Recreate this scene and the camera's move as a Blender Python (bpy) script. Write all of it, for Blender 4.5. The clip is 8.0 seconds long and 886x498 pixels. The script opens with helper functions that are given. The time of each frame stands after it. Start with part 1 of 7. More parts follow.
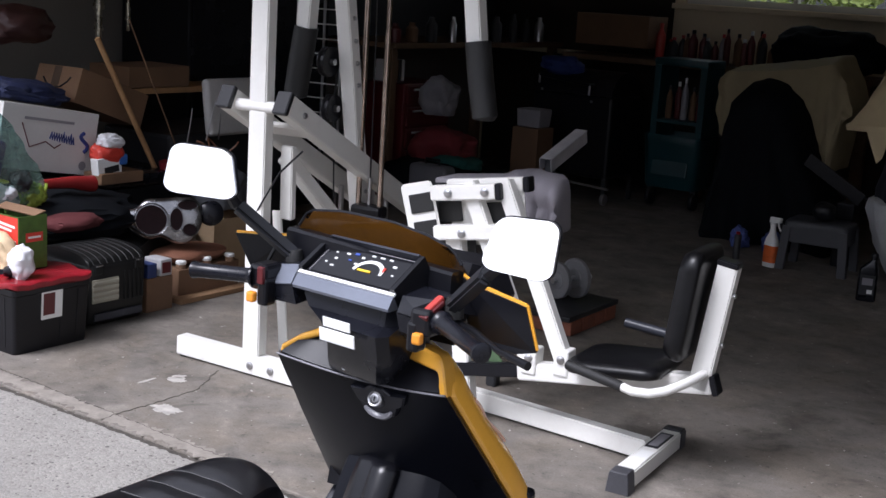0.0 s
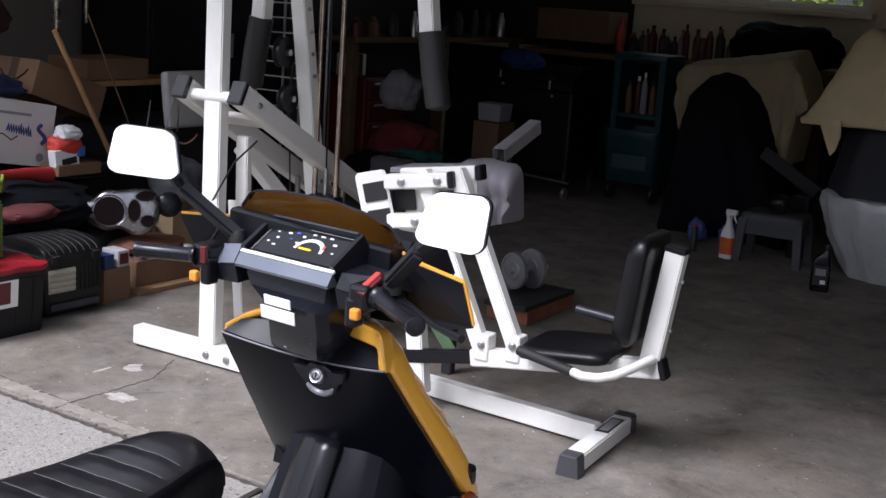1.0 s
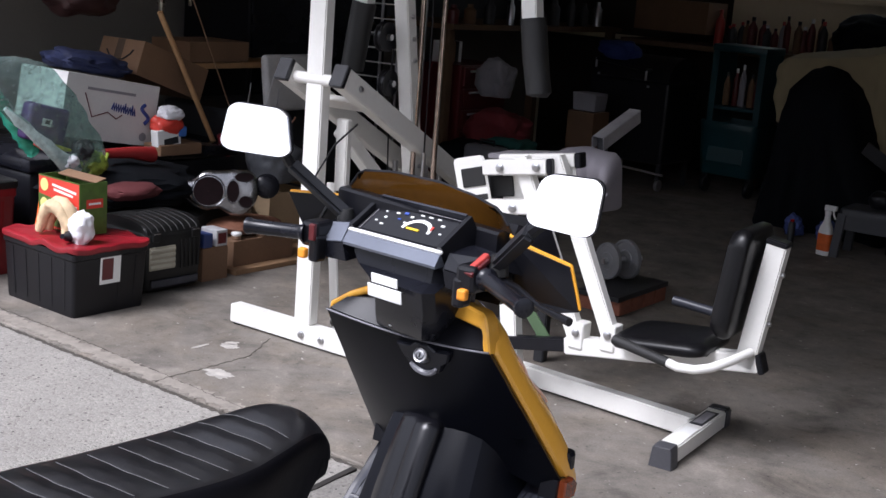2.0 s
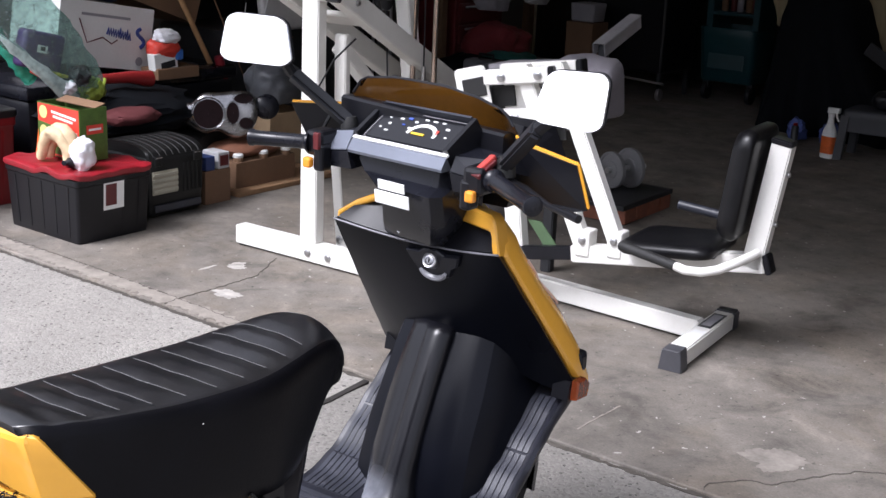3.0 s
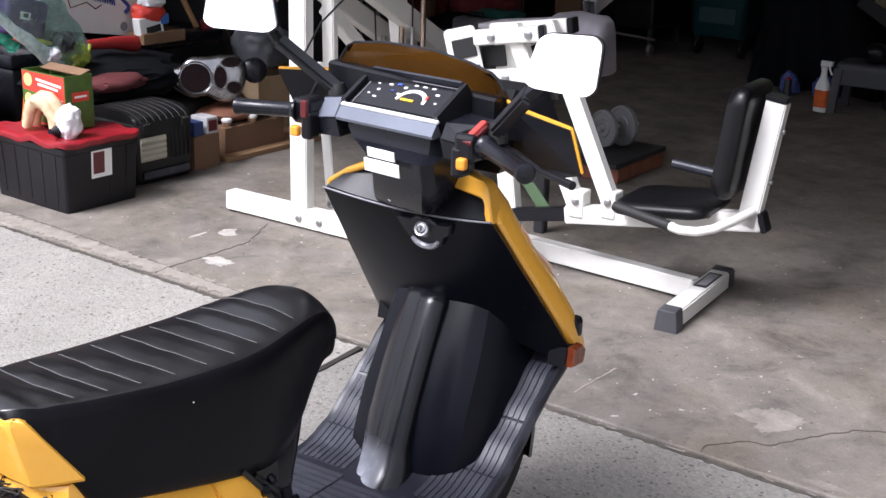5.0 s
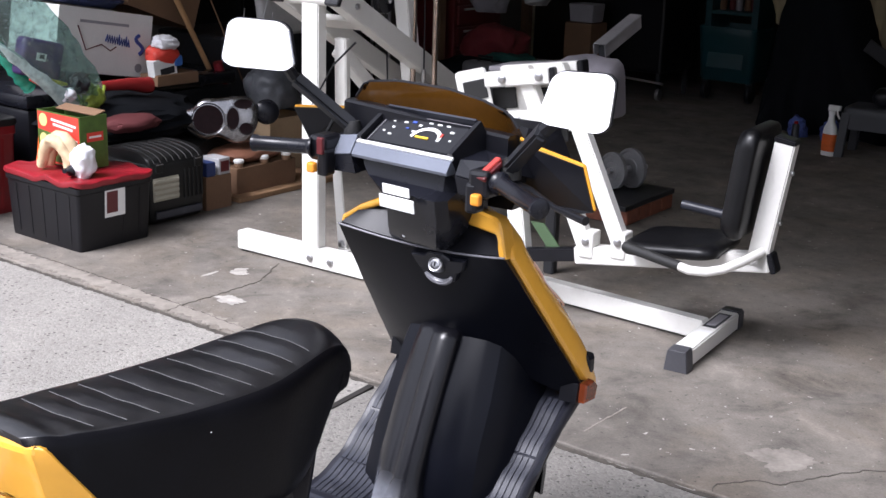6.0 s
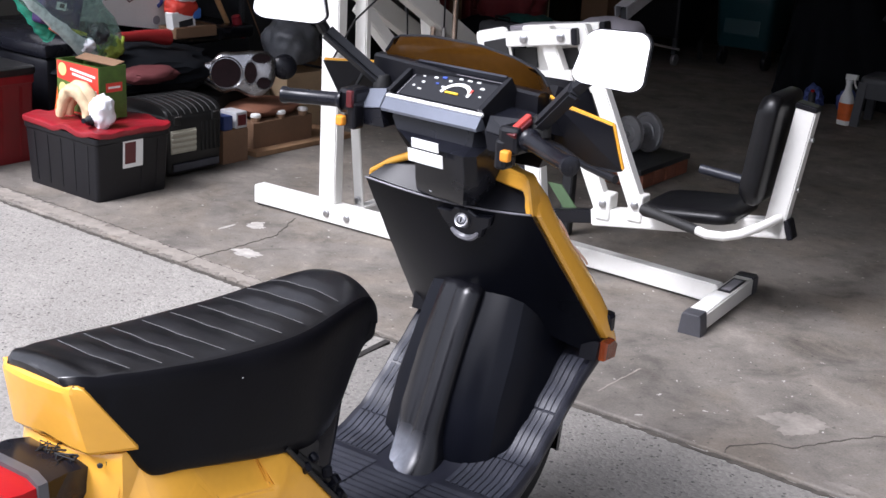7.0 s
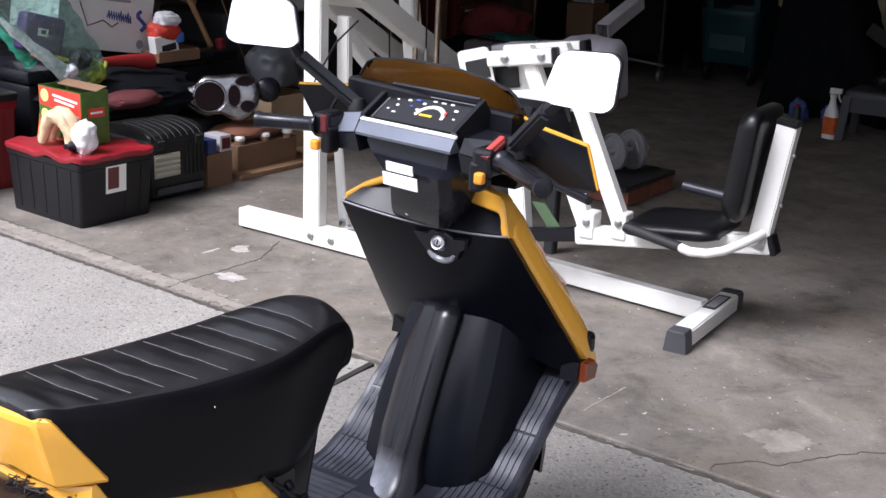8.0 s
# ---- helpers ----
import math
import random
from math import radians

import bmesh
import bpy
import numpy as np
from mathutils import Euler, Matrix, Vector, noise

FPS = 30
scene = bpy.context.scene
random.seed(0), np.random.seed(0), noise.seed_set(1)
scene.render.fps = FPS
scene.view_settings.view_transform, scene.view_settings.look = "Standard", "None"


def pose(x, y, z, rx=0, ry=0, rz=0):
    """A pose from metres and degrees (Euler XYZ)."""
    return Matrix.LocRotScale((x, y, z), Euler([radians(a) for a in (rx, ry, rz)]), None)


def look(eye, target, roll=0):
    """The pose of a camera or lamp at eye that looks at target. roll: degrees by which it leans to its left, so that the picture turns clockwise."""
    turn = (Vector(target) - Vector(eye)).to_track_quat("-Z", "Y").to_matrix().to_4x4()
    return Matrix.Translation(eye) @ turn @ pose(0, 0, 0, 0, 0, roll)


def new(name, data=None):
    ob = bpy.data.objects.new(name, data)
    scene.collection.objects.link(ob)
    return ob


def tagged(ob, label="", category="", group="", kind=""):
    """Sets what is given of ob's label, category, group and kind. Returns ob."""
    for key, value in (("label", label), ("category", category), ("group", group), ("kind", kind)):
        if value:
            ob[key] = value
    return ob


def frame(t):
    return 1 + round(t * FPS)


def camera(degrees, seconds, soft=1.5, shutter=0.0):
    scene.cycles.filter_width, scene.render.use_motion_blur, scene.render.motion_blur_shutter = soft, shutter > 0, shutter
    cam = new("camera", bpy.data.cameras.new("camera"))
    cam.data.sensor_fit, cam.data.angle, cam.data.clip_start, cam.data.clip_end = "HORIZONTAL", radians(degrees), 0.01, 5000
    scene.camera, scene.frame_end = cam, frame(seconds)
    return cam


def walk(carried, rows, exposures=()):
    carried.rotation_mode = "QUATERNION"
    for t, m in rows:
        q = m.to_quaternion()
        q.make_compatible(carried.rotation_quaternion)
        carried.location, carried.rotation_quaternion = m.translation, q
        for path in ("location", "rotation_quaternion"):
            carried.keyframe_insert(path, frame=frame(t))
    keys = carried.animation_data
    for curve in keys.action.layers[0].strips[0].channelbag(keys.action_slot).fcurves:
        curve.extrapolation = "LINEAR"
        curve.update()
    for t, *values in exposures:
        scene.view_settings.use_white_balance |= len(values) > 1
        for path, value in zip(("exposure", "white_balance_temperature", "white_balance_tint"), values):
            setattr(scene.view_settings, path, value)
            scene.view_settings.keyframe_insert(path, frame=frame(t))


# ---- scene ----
cam = camera(38.8, 8.0)
PATH = [
    (0, (0.1726, 0.0794, 1.3993), (0.0495, 2.0328, 0.9879), 3.56),
    (0.5, (0.2026, 0.0439, 1.3999), (0.0920, 2.0042, 1.0195), 3.97),
    (1, (0.2275, 0.0377, 1.3773), (0.1534, 1.9938, 0.9668), 3.74),
    (1.5, (0.2064, 0.0336, 1.3664), (0.0743, 1.9814, 0.9322), 4.74),
    (1.7, (0.1935, 0.0250, 1.3696), (0.0039, 1.9694, 0.9415), 5.49),
    (2.8, (0.1913, 0.0247, 1.3344), (-0.0171, 1.9447, 0.8146), 1.98),
    (3, (0.1859, 0.0229, 1.3328), (-0.0142, 1.9336, 0.7768), 2.50),
    (3.5, (0.1640, 0.0766, 1.3003), (-0.0157, 1.9483, 0.6187), 2.41),
    (4, (0.1739, 0.0687, 1.3224), (0.0179, 1.9293, 0.6057), 1.14),
    (4.5, (0.1787, 0.0657, 1.3216), (0.0081, 1.9294, 0.6163), 1.61),
    (5, (0.1827, 0.0625, 1.3383), (-0.0022, 1.9552, 0.7192), 1.60),
    (5.2, (0.1833, 0.0561, 1.3435), (-0.0216, 1.9647, 0.7820), 1.90),
    (6.3, (0.1611, 0.0250, 1.3206), (-0.0380, 1.9370, 0.7687), 1.71),
    (6.5, (0.1495, 0.0184, 1.3151), (-0.0507, 1.9238, 0.7412), 2.62),
    (7, (0.1426, 0.0103, 1.3237), (-0.0625, 1.9037, 0.7131), 3.10),
    (7.5, (0.1587, 0.0090, 1.3486), (-0.0280, 1.9153, 0.7735), 0.98),
    (8, (0.1687, 0.0263, 1.3296), (-0.0274, 1.9295, 0.7472), 2.30),
]
walk(cam, [(t, look(eye, target, roll)) for t, eye, target, roll in PATH], exposures=[(0.0, 0.81, 5850, 17), (0.5, 0.90, 5850, 17), (1.5, 0.82, 5880, 17), (3.0, 1.12, 5960, 17), (4.5, 1.32, 6020, 17), (6.5, 1.15, 5930, 17), (8.0, 1.13, 5930, 17)])

# ---- light ----
world = bpy.data.worlds.new("world")
scene.world = world
world.use_nodes = True
_bg = world.node_tree.nodes["Background"]
_sky = world.node_tree.nodes.new("ShaderNodeTexSky")
_sky.sky_type, _sky.sun_disc = "NISHITA", False
_sky.sun_elevation, _sky.sun_rotation = radians(53.2), radians(228)
_sky.dust_density, _sky.air_density = 4.0, 1.0
_soft = world.node_tree.nodes.new("ShaderNodeHueSaturation")
_soft.inputs["Saturation"].default_value = 0.14
world.node_tree.links.new(_sky.outputs[0], _soft.inputs["Color"])
world.node_tree.links.new(_soft.outputs[0], _bg.inputs[0])
_bg.inputs[1].default_value = 0.127
sun = new("sun", bpy.data.lights.new("sun", "SUN"))
sun.data.energy, sun.data.angle, sun.data.color = 1.75, radians(22), (1.0, 0.97, 0.93)
sun.matrix_world = look((-4.0, -3.6, 7.2), (0, 0.0, 0))


# ---- materials ----
def mat(name, col, rough=0.5, metal=0.0, var=0.15, scale=6.0, bump=0.08, bscale=90.0, coat=0.0, wear=0.0, wearcol=(0.5, 0.5, 0.5), spec=0.5):
    """Principled paint with variation at two scales, fine relief and optional worn patches."""
    m = bpy.data.materials.new(name)
    m.use_nodes = True
    nt = m.node_tree
    n, l = nt.nodes, nt.links
    p = n["Principled BSDF"]
    tc = n.new("ShaderNodeTexCoord")
    a = n.new("ShaderNodeTexNoise")
    a.inputs["Scale"].default_value, a.inputs["Detail"].default_value = scale, 5
    b = n.new("ShaderNodeTexNoise")
    b.inputs["Scale"].default_value, b.inputs["Detail"].default_value = bscale, 3
    for t in (a, b):
        l.new(tc.outputs["Object"], t.inputs["Vector"])
    mix = n.new("ShaderNodeMath")
    mix.operation = "MULTIPLY_ADD"
    l.new(b.outputs["Fac"], mix.inputs[0])
    mix.inputs[1].default_value = 0.35
    l.new(a.outputs["Fac"], mix.inputs[2])
    ramp = n.new("ShaderNodeValToRGB")
    ramp.color_ramp.elements[0].position, ramp.color_ramp.elements[1].position = 0.4, 0.95
    ramp.color_ramp.elements[0].color = (*[c * (1 - var) for c in col], 1)
    ramp.color_ramp.elements[1].color = (*[min(1, c * (1 + var)) for c in col], 1)
    l.new(mix.outputs[0], ramp.inputs[0])
    out = ramp.outputs[0]
    if wear > 0:
        w = n.new("ShaderNodeTexNoise")
        w.inputs["Scale"].default_value, w.inputs["Detail"].default_value = scale * 3, 6
        l.new(tc.outputs["Object"], w.inputs["Vector"])
        wr = n.new("ShaderNodeValToRGB")
        wr.color_ramp.elements[0].position, wr.color_ramp.elements[1].position = 0.62 - 0.1 * wear, 0.7
        l.new(w.outputs["Fac"], wr.inputs[0])
        mx = n.new("ShaderNodeMixRGB")
        sc = n.new("ShaderNodeMath")
        sc.operation, sc.inputs[1].default_value = "MULTIPLY", wear
        l.new(wr.outputs[0], sc.inputs[0])
        l.new(sc.outputs[0], mx.inputs[0])
        l.new(out, mx.inputs[1])
        mx.inputs[2].default_value = (*wearcol, 1)
        out = mx.outputs[0]
    l.new(out, p.inputs["Base Color"])
    rr = n.new("ShaderNodeMapRange")
    rr.inputs["To Min"].default_value, rr.inputs["To Max"].default_value = max(0.02, rough * 0.75), min(1, rough * 1.25)
    l.new(a.outputs["Fac"], rr.inputs["Value"])
    l.new(rr.outputs[0], p.inputs["Roughness"])
    p.inputs["Metallic"].default_value = metal
    p.inputs["Coat Weight"].default_value = coat
    p.inputs["Specular IOR Level"].default_value = spec
    if bump > 0:
        bp = n.new("ShaderNodeBump")
        bp.inputs["Strength"].default_value, bp.inputs["Distance"].default_value = bump, 0.002
        l.new(b.outputs["Fac"], bp.inputs["Height"])
        l.new(bp.outputs[0], p.inputs["Normal"])
    return m


def aggregate(name="exposed_aggregate", tone=1.0, size=1.0, dark=0.055):
    """Exposed-aggregate concrete: small stones of several greys in a light matrix."""
    m = bpy.data.materials.new(name)
    m.use_nodes = True
    nt = m.node_tree
    n, l = nt.nodes, nt.links
    p = n["Principled BSDF"]
    tc = n.new("ShaderNodeTexCoord")
    warp = n.new("ShaderNodeTexNoise")
    warp.inputs["Scale"].default_value = 40
    l.new(tc.outputs["Object"], warp.inputs["Vector"])
    add = n.new("ShaderNodeVectorMath")
    add.operation = "MULTIPLY_ADD"
    add.inputs[1].default_value = (0.02, 0.02, 0.02)
    l.new(warp.outputs["Color"], add.inputs[0])
    l.new(tc.outputs["Object"], add.inputs[2])
    v = n.new("ShaderNodeTexVoronoi")
    v.inputs["Scale"].default_value = 110 / size
    l.new(add.outputs[0], v.inputs["Vector"])
    v2 = n.new("ShaderNodeTexVoronoi")
    v2.inputs["Scale"].default_value = 60 / size
    l.new(add.outputs[0], v2.inputs["Vector"])
    stone = n.new("ShaderNodeValToRGB")
    cr = stone.color_ramp
    cr.elements[0].position, cr.elements[0].color = 0.0, (0.29 * tone, 0.270 * tone, 0.243 * tone, 1)
    cr.elements[1].position, cr.elements[1].color = 1.0, (0.47 * tone, 0.443 * tone, 0.403 * tone, 1)
    e = cr.elements.new(0.14)
    e.color = (0.36 * tone, 0.34 * tone, 0.31 * tone, 1)
    e = cr.elements.new(0.6)
    e.color = (0.41 * tone, 0.388 * tone, 0.352 * tone, 1)
    sep = n.new("ShaderNodeSeparateColor")
    l.new(v.outputs["Color"], sep.inputs[0])
    l.new(sep.outputs[0], stone.inputs[0])
    # scattered dark pebbles
    sep2 = n.new("ShaderNodeSeparateColor")
    l.new(v2.outputs["Color"], sep2.inputs[0])
    few = n.new("ShaderNodeMath")
    few.operation, few.inputs[1].default_value = "LESS_THAN", dark
    l.new(sep2.outputs[1], few.inputs[0])
    near = n.new("ShaderNodeMath")
    near.operation, near.inputs[1].default_value = "LESS_THAN", 0.33
    l.new(v2.outputs["Distance"], near.inputs[0])
    both = n.new("ShaderNodeMath")
    both.operation = "MULTIPLY"
    l.new(few.outputs[0], both.inputs[0])
    l.new(near.outputs[0], both.inputs[1])
    peb = n.new("ShaderNodeMixRGB")
    l.new(both.outputs[0], peb.inputs[0])
    l.new(stone.outputs[0], peb.inputs[1])
    peb.inputs[2].default_value = (0.15 * tone, 0.14 * tone, 0.13 * tone, 1)
    big = n.new("ShaderNodeTexNoise")
    big.inputs["Scale"].default_value, big.inputs["Detail"].default_value = 2.2, 6
    l.new(tc.outputs["Object"], big.inputs["Vector"])
    br = n.new("ShaderNodeMapRange")
    br.inputs["From Min"].default_value, br.inputs["From Max"].default_value = 0.3, 0.7
    br.inputs["To Min"].default_value, br.inputs["To Max"].default_value = 0.82, 1.08
    l.new(big.outputs["Fac"], br.inputs["Value"])
    mul = n.new("ShaderNodeMixRGB")
    mul.blend_type = "MULTIPLY"
    mul.inputs[0].default_value = 1
    l.new(peb.outputs[0], mul.inputs[1])
    l.new(br.outputs[0], mul.inputs[2])
    l.new(mul.outputs[0], p.inputs["Base Color"])
    p.inputs["Roughness"].default_value = 0.85
    bp = n.new("ShaderNodeBump")
    bp.inputs["Strength"].default_value, bp.inputs["Distance"].default_value = 0.42, 0.004
    bp.invert = True
    l.new(v.outputs["Distance"], bp.inputs["Height"])
    l.new(bp.outputs[0], p.inputs["Normal"])
    return m


def slab():
    """Old trowelled garage concrete with oil stains, pale patches and fine grit."""
    m = bpy.data.materials.new("garage_concrete")
    m.use_nodes = True
    nt = m.node_tree
    n, l = nt.nodes, nt.links
    p = n["Principled BSDF"]
    tc = n.new("ShaderNodeTexCoord")

    def noise_at(scale, detail, rough=0.5, dist=0.0):
        t = n.new("ShaderNodeTexNoise")
        t.inputs["Scale"].default_value, t.inputs["Detail"].default_value = scale, detail
        t.inputs["Roughness"].default_value, t.inputs["Distortion"].default_value = rough, dist
        l.new(tc.outputs["Object"], t.inputs["Vector"])
        return t.outputs["Fac"]

    def ramp(src, stops):
        r = n.new("ShaderNodeValToRGB")
        c = r.color_ramp
        c.elements[0].position, c.elements[0].color = stops[0][0], (*[stops[0][1]] * 3, 1)
        c.elements[1].position, c.elements[1].color = stops[-1][0], (*[stops[-1][1]] * 3, 1)
        for pos, val in stops[1:-1]:
            c.elements.new(pos).color = (val, val, val, 1)
        l.new(src, r.inputs[0])
        return r.outputs[0]

    def times(a, b):
        x = n.new("ShaderNodeMixRGB")
        x.blend_type = "MULTIPLY"
        x.inputs[0].default_value = 1
        l.new(a, x.inputs[1])
        l.new(b, x.inputs[2])
        return x.outputs[0]

    base = n.new("ShaderNodeRGB")
    base.outputs[0].default_value = (0.198, 0.178, 0.155, 1)
    c = times(base.outputs[0], ramp(noise_at(1.3, 7, 0.6, 0.6), [(0.3, 0.66), (0.48, 0.95), (0.7, 1.10)]))
    c = times(c, ramp(noise_at(4.5, 8, 0.68, 0.5), [(0.33, 0.52), (0.46, 0.88), (0.58, 1.04), (0.66, 1.30)]))
    c = times(c, ramp(noise_at(14, 8, 0.75, 0.3), [(0.30, 0.66), (0.44, 0.94), (0.58, 1.04), (0.68, 1.24)]))
    c = times(c, ramp(noise_at(160, 3), [(0.3, 0.86), (0.7, 1.1)]))
    c = times(c, ramp(noise_at(0.55, 5, 0.55, 2.0), [(0.34, 0.66), (0.42, 0.94), (0.6, 1.0)]))
    # rusty tint, pale specks and dark grit
    tint = n.new("ShaderNodeMixRGB")
    l.new(ramp(noise_at(2.6, 6, 0.6, 1.0), [(0.46, 0.0), (0.64, 0.36)]), tint.inputs[0])
    tint.inputs[1].default_value, tint.inputs[2].default_value = (1, 1, 1, 1), (1.0, 0.88, 0.72, 1)
    c = times(c, tint.outputs[0])
    speck = n.new("ShaderNodeMixRGB")
    speck.inputs[2].default_value = (0.50, 0.48, 0.44, 1)
    l.new(ramp(noise_at(34, 3, 0.6, 0.3), [(0.685, 0.0), (0.72, 0.75)]), speck.inputs[0])
    l.new(c, speck.inputs[1])
    c = times(speck.outputs[0], ramp(noise_at(48, 2, 0.5, 0.2), [(0.27, 0.55), (0.33, 1.0)]))
    l.new(c, p.inputs["Base Color"])
    r = n.new("ShaderNodeMapRange")
    r.inputs["To Min"].default_value, r.inputs["To Max"].default_value = 0.55, 0.9
    l.new(noise_at(5, 5), r.inputs["Value"])
    l.new(r.outputs[0], p.inputs["Roughness"])
    bp = n.new("ShaderNodeBump")
    bp.inputs["Strength"].default_value, bp.inputs["Distance"].default_value = 0.25, 0.003
    l.new(noise_at(120, 5), bp.inputs["Height"])
    l.new(bp.outputs[0], p.inputs["Normal"])
    return m


def clear(name, col, rough=0.02, mix=0.85, creases=0.0):
    """Thin clear sheet: mostly see-through with a glossy skin."""
    m = bpy.data.materials.new(name)
    m.use_nodes = True
    n, l = m.node_tree.nodes, m.node_tree.links
    n.remove(n["Principled BSDF"])
    tr = n.new("ShaderNodeBsdfTransparent")
    tr.inputs[0].default_value = (*col, 1)
    pr = n.new("ShaderNodeBsdfPrincipled")
    pr.inputs["Base Color"].default_value = (*[0.35 * c for c in col], 1)
    pr.inputs["Roughness"].default_value = rough
    ms = n.new("ShaderNodeMixShader")
    ms.inputs[0].default_value = 1 - mix
    if creases:
        tc = n.new("ShaderNodeTexCoord")
        nz = n.new("ShaderNodeTexNoise")
        nz.inputs["Scale"].default_value, nz.inputs["Detail"].default_value, nz.inputs["Distortion"].default_value = 14, 4, 2.5
        l.new(tc.outputs["Object"], nz.inputs["Vector"])
        rp = n.new("ShaderNodeMapRange")
        rp.inputs["From Min"].default_value, rp.inputs["From Max"].default_value = 0.45, 0.72
        rp.inputs["To Min"].default_value, rp.inputs["To Max"].default_value = 1 - mix, creases
        l.new(nz.outputs["Fac"], rp.inputs["Value"])
        l.new(rp.outputs[0], ms.inputs[0])
        bp = n.new("ShaderNodeBump")
        bp.inputs["Strength"].default_value, bp.inputs["Distance"].default_value = 0.35, 0.02
        l.new(nz.outputs["Fac"], bp.inputs["Height"])
        l.new(bp.outputs[0], pr.inputs["Normal"])
    l.new(tr.outputs[0], ms.inputs[1])
    l.new(pr.outputs[0], ms.inputs[2])
    l.new(ms.outputs[0], n["Material Output"].inputs[0])
    return m


M_AGG, M_SLAB = aggregate(tone=0.74, size=0.8, dark=0.12), slab()
# darker copy for the right panel; part of its tone is the scooter's shade
M_AGGD = aggregate("shade_toned_aggregate", 0.52, 0.80, 0.20)
M_YEL = mat("yellow_paint", (0.84, 0.425, 0.050), 0.24, var=0.06, scale=3, bump=0.02, coat=0.5)
M_BLK = mat("black_plastic", (0.0068, 0.0070, 0.0095), 0.33, var=0.3, scale=9, bump=0.08, bscale=400, spec=0.32)
M_BLKG = mat("black_satin_plastic", (0.0085, 0.009, 0.013), 0.27, var=0.3, scale=6, bump=0.04, bscale=300, spec=0.32)
M_GREYP = mat("worn_sheen_grey", (0.031, 0.033, 0.043), 0.34, var=0.3, scale=10, bump=0.10, bscale=350, spec=0.42, wear=0.3, wearcol=(0.10, 0.10, 0.115))
M_VINYL = mat("black_vinyl", (0.0034, 0.0035, 0.0052), 0.33, var=0.5, scale=14, bump=0.14, bscale=120, spec=0.95)
# copy of the seat vinyl, reflection cut so the flanks look shaded
M_VINYLS = mat("dimmed_side_vinyl", (0.0030, 0.0030, 0.0044), 0.40, var=0.4, scale=9, bump=0.12, bscale=160, spec=0.14)
M_RUB = mat("black_rubber", (0.012, 0.012, 0.012), 0.6, var=0.3, scale=14, bump=0.2, bscale=200)
M_THREAD = mat("pale_thread", (0.075, 0.075, 0.075), 0.8, bump=0)
M_WHITE = mat("white_enamel", (0.76, 0.75, 0.71), 0.32, var=0.05, scale=4, bump=0.03, wear=0.25, wearcol=(0.62, 0.60, 0.55))
M_STEEL = mat("steel", (0.55, 0.55, 0.56), 0.3, 1.0, var=0.15, bump=0.05)
M_TUN = mat("tunnel_plastic", (0.0034, 0.0039, 0.0066), 0.30, var=0.4, scale=5, bump=0.05, bscale=300, spec=0.12)
M_ARM = mat("grey_steel_channel", (0.34, 0.33, 0.34), 0.45, 0.3, var=0.2, scale=10)
M_CAPG = mat("worn_grey_cap", (0.055, 0.055, 0.062), 0.5, var=0.2)
M_OLDCH = mat("old_chrome", (0.62, 0.50, 0.42), 0.22, 1.0, var=0.25, scale=20, bump=0.05)
M_ORANGE = mat("orange_lens", (0.85, 0.32, 0.03), 0.25, var=0.15)
M_REDP = mat("red_plastic", (0.45, 0.05, 0.04), 0.35, var=0.12)
M_REDL = mat("red_lens", (0.36, 0.008, 0.010), 0.3, var=0.15, spec=0.2)
M_STICK = mat("white_label", (0.82, 0.82, 0.80), 0.5, var=0.04)
M_SCREEN = mat("smoked_amber_acrylic", (0.115, 0.048, 0.005), 0.20, var=0.2, scale=5, bump=0.0, coat=0.5)
M_DARKR = mat("dark_red_enamel", (0.10, 0.012, 0.014), 0.4)
M_CARD = mat("brown_cardboard", (0.195, 0.112, 0.062), 0.85, var=0.2, scale=5, bump=0.2, bscale=160)
M_CARDW = mat("white_cardboard", (0.66, 0.65, 0.63), 0.8, var=0.08, scale=5, bump=0.1)
M_WOOD = mat("raw_wood", (0.42, 0.24, 0.11), 0.6, var=0.25, scale=12, bump=0.2)
M_CREAM = mat("cream_wall_paint", (0.84, 0.74, 0.54), 0.8, var=0.08, scale=2, bump=0.1, bscale=60)
M_WOODD = mat("dark_wood", (0.13, 0.075, 0.04), 0.65, var=0.3, scale=12, bump=0.2)
M_CARDD = mat("old_cardboard", (0.16, 0.09, 0.05), 0.85, var=0.2, scale=6, bump=0.2)
M_BOARD = mat("dark_board_plastic", (0.012, 0.0128, 0.0195), 0.35, var=0.3, scale=10, bump=0.1, bscale=350)
M_CARDM = mat("brown_old_carton", (0.17, 0.096, 0.055), 0.85, var=0.2, scale=6, bump=0.2)
M_WALLD = mat("dark_wall_sheet", (0.035, 0.028, 0.022), 0.8, var=0.25, scale=4)
M_WALL = mat("painted_board", (0.22, 0.205, 0.18), 0.85, var=0.1, scale=2, bump=0.1, bscale=60)
M_CEIL = mat("ceiling_board", (0.48, 0.46, 0.42), 0.9, var=0.08, scale=2)
M_BEIGE = mat("beige_canvas", (0.62, 0.50, 0.30), 0.85, var=0.12, scale=9, bump=0.3, bscale=220)
# close to the canvas hue at half its tone
M_SHEET = mat("darker_beige_cloth", (0.31, 0.255, 0.150), 0.88, var=0.14, scale=7, bump=0.3, bscale=200)
M_COVER = mat("slate_cover_cloth", (0.022, 0.023, 0.030), 0.7, var=0.3, scale=9, bump=0.3, bscale=200)
M_NAVY = mat("dark_navy_cloth", (0.005, 0.006, 0.008), 0.85, var=0.3, scale=9, bump=0.3, bscale=200, spec=0.12)
M_GREYC = mat("grey_cloth", (0.27, 0.26, 0.28), 0.85, var=0.12, scale=9, bump=0.3, bscale=200)
